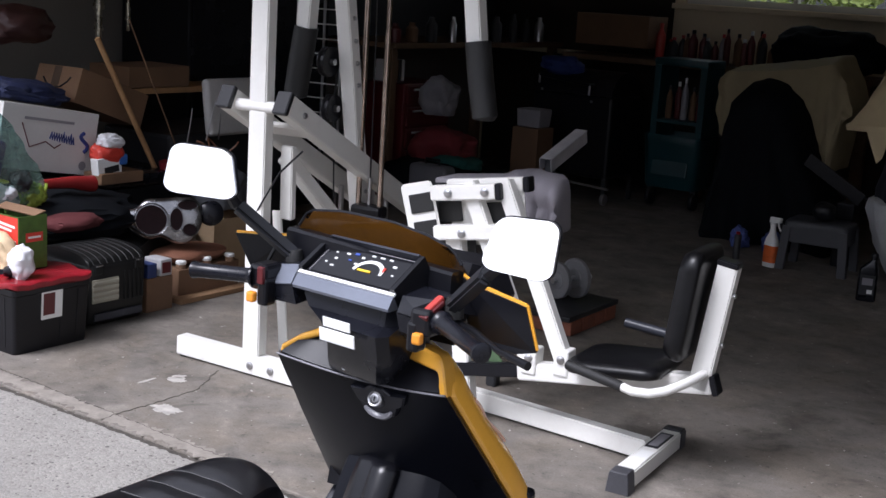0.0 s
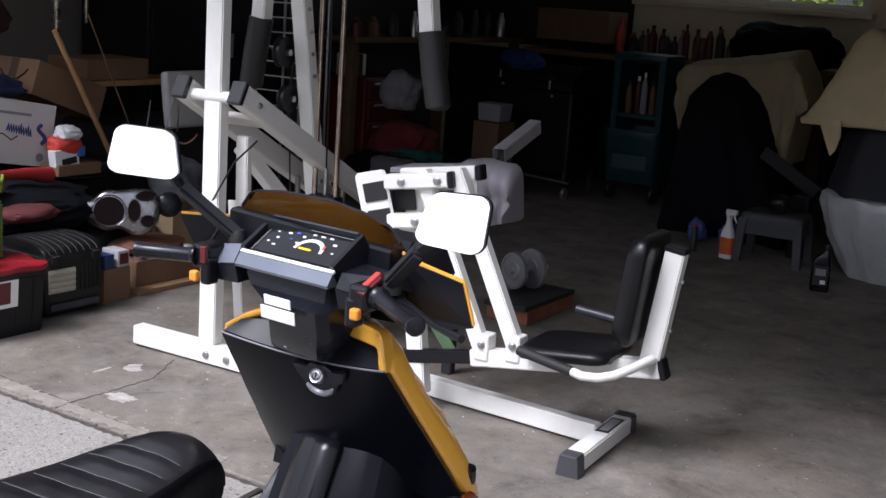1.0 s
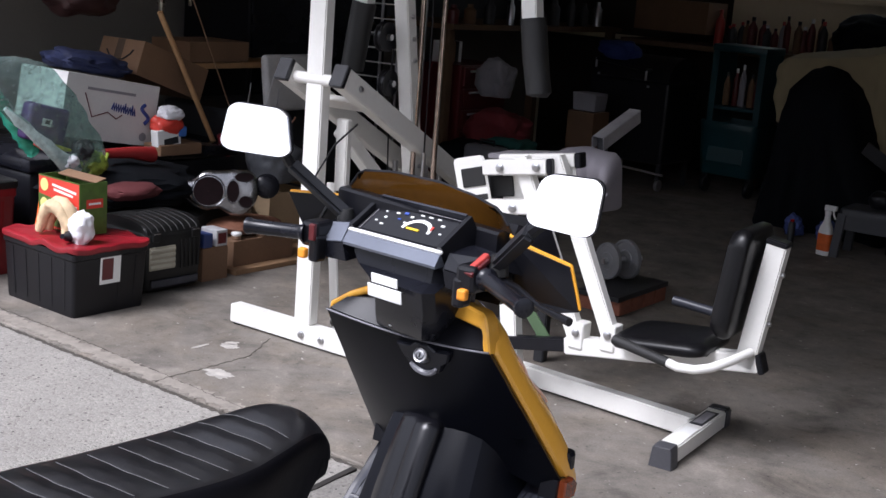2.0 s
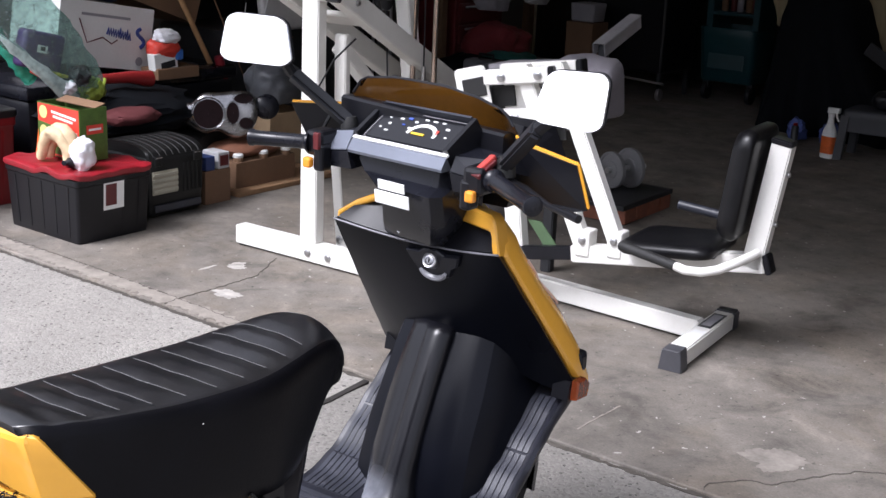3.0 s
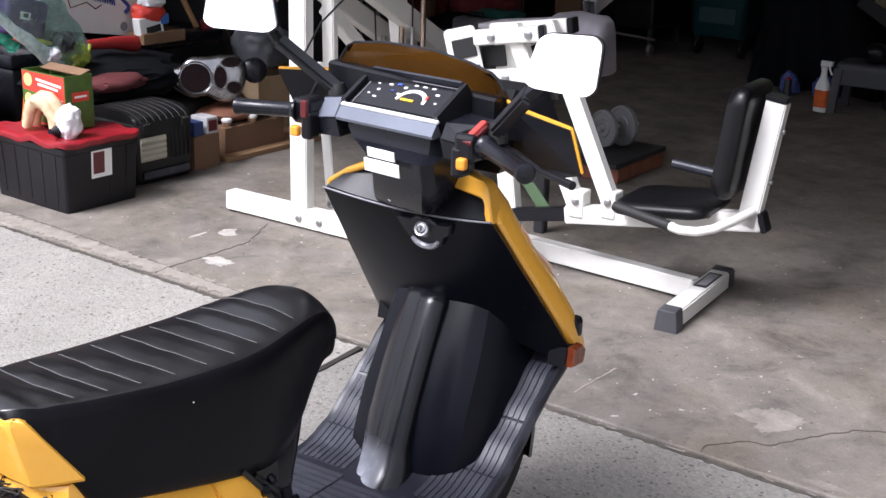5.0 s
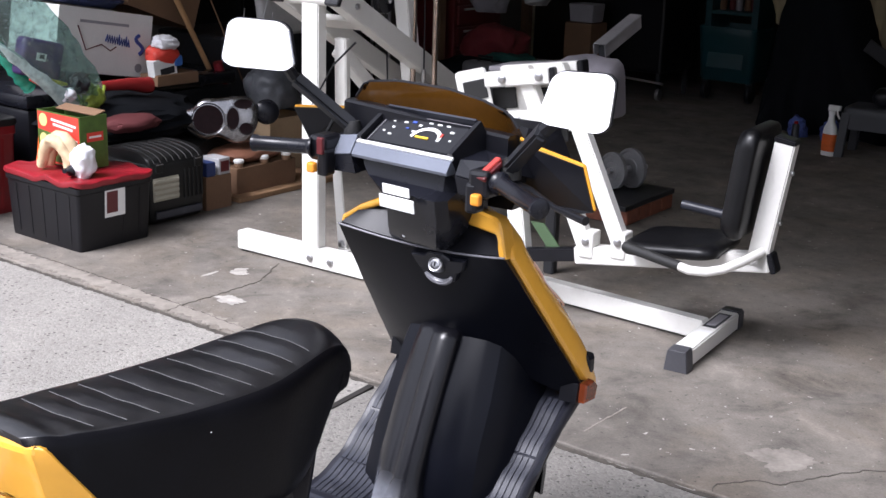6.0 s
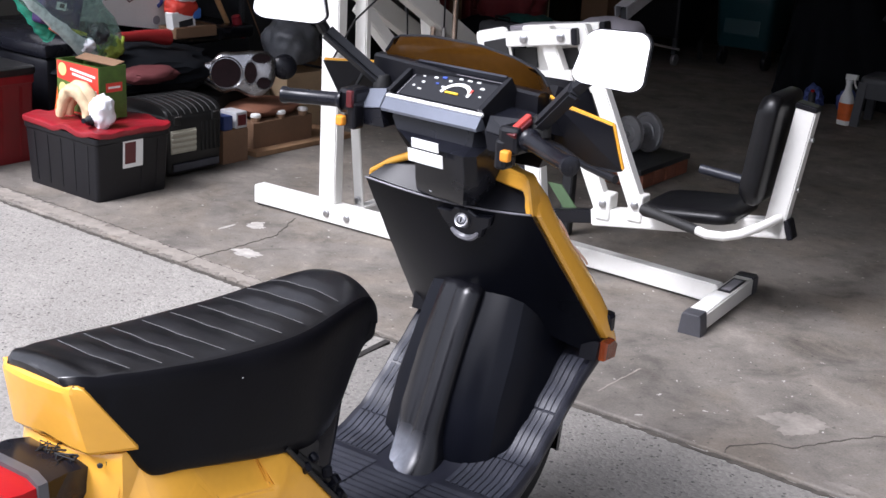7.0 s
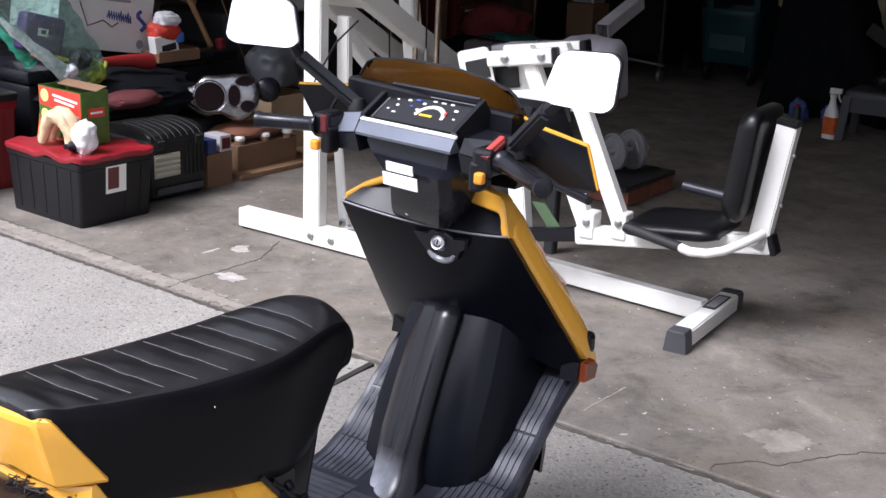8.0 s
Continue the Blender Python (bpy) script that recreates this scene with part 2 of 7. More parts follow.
M_SILVER = mat("silver_cover", (0.60, 0.61, 0.62), 0.42, 0.25, var=0.12, scale=8, bump=0.3, bscale=60)
M_TEAL = mat("teal_plastic", (0.004, 0.040, 0.048), 0.4, var=0.15)
M_BLUE = mat("blue_plastic", (0.04, 0.08, 0.35), 0.5, var=0.15)
M_DGREY = mat("dark_grey_paint", (0.020, 0.021, 0.024), 0.5, var=0.25)
M_CRATE = mat("grey_crate_plastic", (0.055, 0.057, 0.064), 0.55, var=0.12)
M_CRACK = mat("dark_grit", (0.07, 0.062, 0.052), 0.95, var=0.4, scale=30)
M_JOINT = mat("tarred_filler", (0.022, 0.019, 0.017), 0.9, var=0.4, scale=30)
M_PATCH = mat("pale_paint_spill", (0.42, 0.395, 0.36), 0.75, var=0.3, scale=30, bump=0.2)
M_PALEC = mat("pale_worn_concrete", (0.265, 0.238, 0.206), 0.85, var=0.3, scale=20, bump=0.2)
M_GREEN = mat("green_print", (0.065, 0.125, 0.02), 0.5, var=0.25, scale=30)
M_REDPR = mat("red_print", (0.62, 0.05, 0.03), 0.5, var=0.12)
M_GLOVE = mat("tan_leather", (0.62, 0.47, 0.29), 0.75, var=0.2, scale=25, bump=0.4)
M_WPLAST = mat("white_film", (0.75, 0.75, 0.78), 0.35, var=0.08, scale=30)
M_LEAF = mat("leaf", (0.20, 0.25, 0.06), 0.5, var=0.4, scale=20)
M_BRICK = mat("red_brick", (0.24, 0.085, 0.05), 0.85, var=0.25, scale=20, bump=0.4)
M_GLASS = clear("window_glass", (0.95, 0.97, 0.96), mix=0.92)
M_BAG = clear("clear_bag_film", (0.72, 0.90, 0.86), rough=0.16, mix=0.70, creases=0.66)
M_DULLC = mat("dull_chrome", (0.36, 0.36, 0.375), 0.27, 1.0, var=0.5, scale=14, bump=0.12)
M_POL = mat("polished_black_plastic", (0.0055, 0.0055, 0.0075), 0.24, var=0.3, scale=9, bump=0.06, bscale=300, spec=0.34)
M_MIRROR = mat("mirror_glass", (0.95, 0.95, 0.95), 0.02, 1.0, var=0.0, bump=0)
for _n in M_MIRROR.node_tree.nodes:
    if _n.type == "MAP_RANGE":
        _n.inputs["To Min"].default_value = _n.inputs["To Max"].default_value = 0.0


# ---- building helpers ----
def part(name, bm, material, parent=None, label="", smooth=False, recalc=True):
    """Links a bmesh as one mesh object under a thing or a part."""
    if recalc:
        bmesh.ops.recalc_face_normals(bm, faces=bm.faces)
    me = bpy.data.meshes.new(name)
    bm.to_mesh(me)
    bm.free()
    for mt in (material if isinstance(material, (list, tuple)) else [material]):
        me.materials.append(mt)
    if smooth:
        me.polygons.foreach_set("use_smooth", [True] * len(me.polygons))
        me.set_sharp_from_angle(angle=radians(smooth if smooth is not True else 40))
    ob = new(name, me)
    if parent is not None:
        ob.parent = parent
    if label:
        ob["label"] = label
    return ob


def thing(name, m, label, category, group="", kind=""):
    """An empty at the thing's base that carries its parts."""
    ob = new(name)
    ob.empty_display_size = 0.1
    ob.matrix_basis = m
    return tagged(ob, label, category, group, kind)


def box(cx, cy, cz, sx, sy, sz, bevel=0.0, m=None, seg=2, bm=None, taper=1.0):
    """A box by centre and size; taper scales its lower face."""
    b = bmesh.new()
    r = bmesh.ops.create_cube(b, size=1)
    for v in r["verts"]:
        k = taper if v.co.z < 0 else 1.0
        v.co = Vector((v.co.x * sx * k, v.co.y * sy * k, v.co.z * sz))
    if bevel > 0:
        bmesh.ops.bevel(b, geom=b.edges[:], offset=bevel, segments=seg, affect="EDGES", profile=0.5)
    mm = Matrix.Translation((cx, cy, cz)) @ (m or Matrix())
    bmesh.ops.transform(b, matrix=mm, verts=b.verts)
    return join(bm, b)


def join(a, b):
    """Adds bmesh b into a (or returns b alone)."""
    if a is None:
        return b
    tmp = bpy.data.meshes.new("tmp")
    b.to_mesh(tmp)
    b.free()
    a.from_mesh(tmp)
    bpy.data.meshes.remove(tmp)
    return a


def loft(rings, closed=True, caps=True, bm=None):
    """Skin over rings of equal count."""
    b = bmesh.new() if bm is None else bm
    vs = [[b.verts.new(p) for p in r] for r in rings]
    n = len(rings[0])
    for r0, r1 in zip(vs, vs[1:]):
        for i in range(n if closed else n - 1):
            j = (i + 1) % n
            b.faces.new((r0[i], r0[j], r1[j], r1[i]))
    if caps and closed:
        b.faces.new(vs[0][::-1])
        b.faces.new(vs[-1])
    return b


def pipe(pts, r, seg=10, bm=None, caps=True):
    """A round pipe along points; r is a number or one per point."""
    pts = [Vector(p) for p in pts]
    rs = r if isinstance(r, (list, tuple)) else [r] * len(pts)
    rings, up = [], None
    for i, p in enumerate(pts):
        d = (pts[min(i + 1, len(pts) - 1)] - pts[max(i - 1, 0)]).normalized()
        if up is None:
            up = Vector((0, 0, 1)) if abs(d.z) < 0.9 else Vector((1, 0, 0))
        s = d.cross(up).normalized()
        up = s.cross(d).normalized()
        rings.append([p + rs[i] * (math.cos(2 * math.pi * k / seg) * s + math.sin(2 * math.pi * k / seg) * up) for k in range(seg)])
    return loft(rings, True, caps, bm)


def bar(p, q, w, h, side, bevel=0.004, bm=None):
    """A rectangular tube from p to q: w along the direction `side`, h across it."""
    p, q, side = Vector(p), Vector(q), Vector(side)
    d = (q - p)
    length = d.length
    d.normalize()
    s = (side - side.dot(d) * d).normalized()
    u = d.cross(s)
    m = Matrix((s, u, d)).transposed().to_4x4()
    m.translation = (p + q) / 2
    b = bmesh.new()
    bmesh.ops.create_cube(b, size=1)
    for v in b.verts:
        v.co = Vector((v.co.x * w, v.co.y * h, v.co.z * length))
    if bevel:
        bmesh.ops.bevel(b, geom=b.edges[:], offset=bevel, segments=2, affect="EDGES")
    bmesh.ops.transform(b, matrix=m, verts=b.verts)
    return join(bm, b)


def lathe(profile, seg=20, m=None, bm=None):
    """Turns (radius, height) pairs about z."""
    rings = [[Vector((r * math.cos(2 * math.pi * k / seg), r * math.sin(2 * math.pi * k / seg), z)) for k in range(seg)] for r, z in profile]
    b = loft(rings)
    if m is not None:
        bmesh.ops.transform(b, matrix=m, verts=b.verts)
    return join(bm, b)


def plate(poly, thick, direction, bm=None, bevel=0.0):
    """A flat polygon (3D points) given thickness along direction."""
    b = bmesh.new()
    f = b.faces.new([b.verts.new(p) for p in poly])
    r = bmesh.ops.extrude_face_region(b, geom=[f])
    d = Vector(direction).normalized() * thick
    for v in [g for g in r["geom"] if isinstance(g, bmesh.types.BMVert)]:
        v.co += d
    bmesh.ops.recalc_face_normals(b, faces=b.faces)
    if bevel:
        bmesh.ops.bevel(b, geom=b.edges[:], offset=bevel, segments=2, affect="EDGES")
    return join(bm, b)


def lump(cx, cy, cz, sx, sy, sz, rough=0.15, freq=6.0, seed=0.0, sub=4, m=None, flat=0.0, bm=None):
    """A soft uneven lump, like a stuffed bag; flat cuts its underside."""
    b = bmesh.new()
    bmesh.ops.create_icosphere(b, subdivisions=sub, radius=1)
    for v in b.verts:
        k = 1 + rough * noise.fractal(v.co * freq * 0.3 + Vector((seed, seed * 2, 0)), 1, 2, 4)
        c = v.co * k
        c = Vector((math.copysign(abs(c.x) ** 0.8, c.x), math.copysign(abs(c.y) ** 0.8, c.y), max(c.z, -1 + flat)))
        v.co = Vector((c.x * sx, c.y * sy, c.z * sz))
    bmesh.ops.transform(b, matrix=Matrix.Translation((cx, cy, cz)) @ (m or Matrix()), verts=b.verts)
    return join(bm, b)


def rounded(w, h, r, seg=4):
    """Outline of a rounded rectangle, centred, in two coordinates."""
    out = []
    for cx, cy, a0 in ((w / 2 - r, h / 2 - r, 0), (-w / 2 + r, h / 2 - r, 90), (-w / 2 + r, -h / 2 + r, 180), (w / 2 - r, -h / 2 + r, 270)):
        for k in range(seg + 1):
            a = radians(a0 + 90 * k / seg)
            out.append((cx + r * math.cos(a), cy + r * math.sin(a)))
    return out


def crinkle(bm, amp, freq, seed=0.0, cuts=1):
    """Creases a cloth mesh along its normals at two scales."""
    if cuts:
        bmesh.ops.subdivide_edges(bm, edges=bm.edges[:], cuts=cuts, use_grid_fill=True)
    bm.normal_update()
    for v in bm.verts:
        p = v.co * freq + Vector((seed, seed, seed))
        k = 1 - 2 * abs(noise.noise(p)) + 0.6 * noise.noise(p * 2.3)
        v.co += v.normal * amp * k
    return bm


def lerp(a, b, t):
    return a + (b - a) * t


def sample(table, x):
    """Smooth look-up in rows of (x, values...)."""
    if x <= table[0][0]:
        return table[0][1:]
    for r0, r1 in zip(table, table[1:]):
        if x <= r1[0]:
            t = (x - r0[0]) / (r1[0] - r0[0])
            t = t * t * (3 - 2 * t) * 0.5 + t * 0.5
            return tuple(lerp(p, q, t) for p, q in zip(r0[1:], r1[1:]))
    return table[-1][1:]


# frames of reference: the garage (e along its door, n inward), the gym and the scooter
GARAGE = pose(0, 3.07, 0, 0, 0, -31.3)
GYM = pose(-1.065, 4.465, 0, 0, 0, -25.4)
SCOOT = pose(-0.3344, 1.6502, 0, 0, 0, -28.0)


def at_garage(e, n, z, turn=0.0):
    return GARAGE @ pose(e, n, z, 0, 0, turn)


# ---- the ground and the garage ----
def sheet(name, x0, x1, y0, y1, z, material, m, label, category, nx=1, ny=1):
    b = bmesh.new()
    g = [[b.verts.new((lerp(x0, x1, i / nx), lerp(y0, y1, j / ny), z)) for j in range(ny + 1)] for i in range(nx + 1)]
    for i in range(nx):
        for j in range(ny):
            b.faces.new((g[i][j], g[i + 1][j], g[i + 1][j + 1], g[i][j + 1]))
    ob = part(name, b, material)
    ob.matrix_basis = m
    return tagged(ob, label, category, kind="structure")


ground = sheet("ground", -300, 300, -300, 300, -0.010, M_AGG, GARAGE, "pebbly exposed-aggregate concrete driveway", "driveway")
pavement = part("pavement", box(1.115, -4.024, -0.055, 2.985, 8.0, 0.10, 0.005, seg=2), M_AGGD)
pavement.matrix_basis = GARAGE
tagged(pavement, "darker exposed-aggregate driveway panel, partly toned for the scooter's shade", "driveway", kind="structure")
floor = part("floor", box(-0.75, 3.12, -0.06, 6.7, 6.24, 0.12, 0.006, seg=3), M_SLAB)
floor.matrix_basis = GARAGE
tagged(floor, "stained and cracked bare concrete garage floor", "floor", kind="structure")


def ribbon(pts, width, z, height=0.004, wobble=0.0, seed=0):
    """A thin strip along floor points in garage coordinates."""
    rnd = random.Random(seed)
    fine = []
    for p, q in zip(pts, pts[1:]):
        k = max(1, int(math.dist(p, q) / 0.014))
        fine += [(lerp(p[0], q[0], i / k), lerp(p[1], q[1], i / k)) for i in range(k)]
    fine.append(pts[-1])
    rows = []
    for i, p in enumerate(fine):
        a, c = fine[max(0, i - 1)], fine[min(len(fine) - 1, i + 1)]
        d = Vector((c[0] - a[0], c[1] - a[1])).normalized()
        nrm = Vector((-d.y, d.x))
        o = wobble * (rnd.random() - 0.5) * 2
        w = width * (0.5 + rnd.random()) / 2 if wobble else width / 2
        c0 = Vector(p) + nrm * o
        rows.append([Vector((*(c0 + nrm * w), z - height)), Vector((*(c0 + nrm * w), z)), Vector((*(c0 - nrm * w), z)), Vector((*(c0 - nrm * w), z - height))])
    return loft(rows)


part("expansion_joint", ribbon([(-0.392, -0.030), (-0.374, -0.20), (-0.368, -2.6)], 0.019, -0.0015, 0.02), M_JOINT, ground, "dark filler strip in the driveway joint")
part("threshold_joint", ribbon([(-3.3, -0.009), (-1.3, -0.009), (0.2, -0.010), (1.9, -0.010)], 0.014, -0.0075, 0.02, 0.004, 2), M_CRACK, ground, "dark gritty gap at the slab's edge")
for k, (pts, w) in enumerate((
        ([(-3.0, 0.088), (-1.92, 0.09), (-1.5, 0.078), (-0.93, 0.05), (-0.6, 0.05)], 0.004),
        ([(-1.282, 0.004), (-1.296, 0.057), (-1.288, 0.213), (-1.295, 0.42), (-1.397, 0.619)], 0.0055),
        ([(0.625, 0.004), (0.615, 0.046), (0.676, 0.118), (0.734, 0.142), (0.787, 0.237), (0.858, 0.348), (1.0, 0.45)], 0.0055))):
    part("crack", ribbon(pts, w * 0.55, 0.0016, 0.004, 0.0045, k + 5), M_CRACK, floor)


def spill(e, n, rx, ry, seed, z=0.002):
    """A flat irregular patch on the floor, ragged at two scales."""
    b = bmesh.new()
    ring = []
    for k in range(72):
        a = 2 * math.pi * k / 72
        c = Vector((math.cos(a), math.sin(a), seed))
        r = 0.75 + 0.4 * noise.noise(c * 1.3) + 0.22 * noise.noise(c * 5) + 0.10 * noise.noise(c * 14)
        ring.append(b.verts.new((e + rx * r * math.cos(a), n + ry * r * math.sin(a), z)))
    b.faces.new(ring)
    return b


for k, s in enumerate(((-1.225, 0.213, 0.075, 0.050), (-1.415, 0.445, 0.045, 0.035), (-1.440, 0.47, 0.025, 0.03), (-1.480, 0.36, 0.012, 0.05))):
    part("paint_spill", spill(*s, k + 1), M_PATCH, floor, "dried white paint spill")
part("scratch", ribbon([(0.222, 0.095), (0.226, 0.304)], 0.004, 0.0012, 0.003, 0.0015, 51), M_PALEC, floor)
part("threshold_strip", ribbon([(-3.3, 0.046), (-1.9, 0.046), (-1.3, 0.040), (-0.6, 0.030)], 0.062, 0.0012, 0.004, 0.004, 31), M_PALEC, floor, "pale worn strip along the slab's edge")
for k, s in enumerate(((0.685, 0.275, 0.085, 0.085), (0.915, 0.035, 0.07, 0.022), (1.02, 0.030, 0.05, 0.018))):
    part("pale_patch", spill(*s, k + 11, 0.0012), mat("faint_pale_stain", (0.225, 0.203, 0.178), 0.85, var=0.35, scale=16, bump=0.2), floor)


def wall_box(name, x0, x1, y0, y1, z0, z1, material, label, category):
    ob = part(name, box((x0 + x1) / 2, (y0 + y1) / 2, (z0 + z1) / 2, x1 - x0, y1 - y0, z1 - z0), material)
    ob.matrix_basis = GARAGE
    return tagged(ob, label, category, kind="structure")


wall_box("wall_left", -4.22, -4.10, -0.10, 6.36, -0.12, 2.55, M_WALL, "dim painted garage side wall", "wall")
wall_box("wall_right", 2.60, 2.72, -0.10, 6.36, -0.12, 2.55, M_WALL, "dim painted garage side wall", "wall")
# back wall with the window opening
bw = None
for x0, x1, z0, z1 in ((-4.10, -2.34, -0.12, 2.55), (-0.70, 2.60, -0.12, 2.55), (-2.34, -0.70, -0.12, 1.37), (-2.34, -0.70, 2.10, 2.55)):
    bw = box((x0 + x1) / 2, 6.30, (z0 + z1) / 2, x1 - x0, 0.12, z1 - z0, bm=bw)
wall_back = part("wall_back", bw, M_CREAM)
wall_back.matrix_basis = GARAGE
tagged(wall_back, "beige painted garage back wall with a window", "wall", kind="structure")
# thin near-black sheets over the back wall's upper left and its foot
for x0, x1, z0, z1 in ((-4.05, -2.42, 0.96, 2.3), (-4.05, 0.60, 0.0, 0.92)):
    pb = part("dark_wall_sheet", box((x0 + x1) / 2, 6.235, (z0 + z1) / 2, x1 - x0, 0.006, z1 - z0), M_WALLD)
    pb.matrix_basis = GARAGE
    tagged(pb, "thin near-black sheet over part of the back wall", "wall panel", kind="structure")
wall_box("wall_front_left", -4.10, -3.45, -0.10, 0.02, -0.12, 2.55, M_WALL, "painted pier beside the garage door opening", "wall")
wall_box("wall_front_right", 2.05, 2.60, -0.10, 0.02, -0.12, 2.55, M_WALL, "painted pier beside the garage door opening", "wall")
wall_box("wall_front_lintel", -3.45, 2.05, -0.10, 0.02, 2.12, 2.55, M_WALL, "painted lintel over the garage door opening", "wall")
wall_box("ceiling", -4.22, 2.72, -0.10, 6.36, 2.55, 2.65, M_CEIL, "plain boarded garage ceiling", "ceiling")

# unseen wall added behind the camera; its dark tone dims and cools low reflections
wall_box("closing_wall", -9.0, 9.0, -9.2, -9.0, -0.2, 3.0, mat("closing_wall_grey", (0.070, 0.072, 0.080), 0.9, var=0.15, scale=2), "unseen dark grey wall added to darken low reflections", "wall")

window = thing("window_1", at_garage(-1.52, 6.30, 1.37), "white framed garage window onto greenery", "window", kind="structure")
for p, q, w in (((-0.82, 0, 0.02), (0.82, 0, 0.02), 0.05), ((-0.82, 0, 0.71), (0.82, 0, 0.71), 0.05), ((-0.795, 0, 0.045), (-0.795, 0, 0.685), 0.05), ((0.795, 0, 0.045), (0.795, 0, 0.685), 0.05), ((0, 0, 0.045), (0, 0, 0.685), 0.035)):
    part("window_frame", bar(p, q, 0.06, w, (0, 1, 0)), M_WHITE, window)
part("window_sill", box(0, -0.09, -0.022, 1.76, 0.14, 0.04, 0.004), M_CREAM, window)
for x in (-0.395, 0.395):
    pane = part("pane", box(x, 0, 0.365, 0.77, 0.006, 0.66), M_GLASS, window)
    pane.visible_shadow = False


def leaves(name, m, sx, sy, sz, count, size, seed, label):
    """A bush as many small leaf blades on a loose volume."""
    rnd = random.Random(seed)
    b = bmesh.new()
    for _ in range(count):
        a, r, h = rnd.random() * 6.283, rnd.random() ** 0.4, rnd.random()
        c = Vector((sx * r * math.cos(a) * (1 - 0.4 * h * h), sy * r * math.sin(a) * (1 - 0.4 * h * h), sz * h + 0.25 * sz * noise.noise(Vector((a * 2, h * 3, seed)))))
        t = Euler((rnd.random() * 3, rnd.random() * 3, rnd.random() * 6)).to_matrix()
        s = size * (0.6 + rnd.random() * 0.8)
        vs = [b.verts.new(c + t @ Vector(p) * s) for p in ((0, -0.5, 0), (0.28, 0, 0.05), (0, 0.6, 0), (-0.28, 0, 0.05))]
        b.faces.new(vs)
    ob = part(name, b, M_LEAF, recalc=False)
    ob.matrix_basis = m
    return tagged(ob, label, "bush", kind="stuff")


leaves("garden_bush", at_garage(-1.7, 9.3, 0), 2.4, 1.2, 3.4, 10500, 0.11, 3, "green garden bush seen through the window")


# ---- the multi-gym ----
gym = thing("multi_gym", GYM, "white steel home multi-gym with black pads and a leg press", "exercise machine")
YB = (0, 1, 0)
part("base_rail", bar((0.0, 0.028, 0.042), (0.75, -0.022, 0.042), 0.055, 0.070, YB), M_WHITE, gym)
part("base_rail", bar((0.62, 0.262, 0.040), (1.80, 0.105, 0.040), 0.048, 0.062, YB), M_WHITE, gym)
for a in (0.03, 0.40):
    part("foot_pad", box(a, 0.03, 0.0045, 0.03, 0.05, 0.009), M_RUB, gym)
part("cross_foot", bar((1.825, -0.155, 0.034), (1.825, 0.255, 0.034), 0.062, 0.055, (1, 0, 0)), M_WHITE, gym)
part("end_cap", loft([[Vector((1.825 + x, y, 0.001 + z)) for x, z in ((-0.037 * k, 0), (0.037 * k, 0), (0.030 * k, 0.058 * h), (0.026 * k, 0.064 * h), (-0.026 * k, 0.064 * h), (-0.030 * k, 0.058 * h))] for y, k, h in ((-0.200, 0.93, 0.96), (-0.196, 1.0, 1.0), (-0.150, 1.0, 1.03))]), M_CAPG, gym, smooth=30)
part("end_cap", bar((1.825, 0.250, 0.033), (1.825, 0.300, 0.033), 0.068, 0.064, (1, 0, 0), 0.006), M_CAPG, gym)
lab = part("foot_label", box(1.825, 0.14, 0.0625, 0.042, 0.15, 0.0012), M_DGREY, gym, "dark printed label on the foot")
part("label_print", box(1.825, 0.14, 0.0636, 0.030, 0.12, 0.0008), M_GREYC, lab)
part("foot_label", box(1.83, -0.03, 0.0625, 0.04, 0.12, 0.0012), M_STICK, gym)


def bolt(p, axis, r=0.012, parent=None, mm=None):
    z = Vector((0, 0, 1)).rotation_difference(Vector(axis)).to_matrix().to_4x4()
    part("bolt", lathe([(r * 1.25, 0), (r * 1.25, 0.002), (r, 0.003), (r, 0.008), (r * 0.6, 0.010)], 8, Matrix.Translation(p) @ z), mm or M_STEEL, parent or gym, smooth=True)


for a in (0.36, 0.455):
    bolt((a, 0.0005 - 0.066 * a, 0.040), (0, -1, 0))
part("front_post", bar((0.355, 0.005, 0.075), (0.355, 0.005, 2.08), 0.05, 0.072, YB), M_WHITE, gym)
# perforated strut and its bracket beside the post
strut = part("perforated_strut", bar((0.408, 0.115, 0.02), (0.352, 0.115, 0.58), 0.010, 0.038, YB, 0.002), M_WHITE, gym)
for z in (0.40, 0.43, 0.46, 0.49):
    part("hole", lathe([(0.006, 0), (0.006, 0.0012)], 8, Matrix.Translation((0.410 - 0.1 * z, 0.1085, z)) @ pose(0, 0, 0, 90)), M_BLK, strut)
bolt((0.403, 0.109, 0.07), (0, -1, 0))
part("strut_foot", bar((0.42, 0.03, 0.03), (0.42, 0.62, 0.03), 0.05, 0.045, (1, 0, 0)), M_WHITE, gym)
part("bracket", bar((0.41, 0.10, 0.56), (0.42, 0.08, 0.82), 0.030, 0.05, YB), M_WHITE, gym)
# press frame: two sloping beams joined by a tube and a plate
for a in (0.235, 0.475):
    beam = part("press_beam", bar((a, -0.03, 0.975), (a, 0.94, 0.475), 0.055, 0.075, (1, 0, 0)), M_WHITE, gym)
    part("beam_cap", bar((a, -0.045, 0.983), (a, -0.026, 0.973), 0.058, 0.080, (1, 0, 0), 0.003), M_BLK, beam)
    bolt((a + 0.028, 0.05, 0.935), (1, 0, 0), 0.009)
part("pivot_tube", pipe([(0.21, -0.005, 0.955), (0.49, -0.005, 0.955)], 0.021, 16), M_WHITE, gym, smooth=True)
part("link_plate", bar((0.26, 0.16, 0.865), (0.46, 0.16, 0.865), 0.09, 0.02, (0, 0.9, -0.45)), M_WHITE, gym)
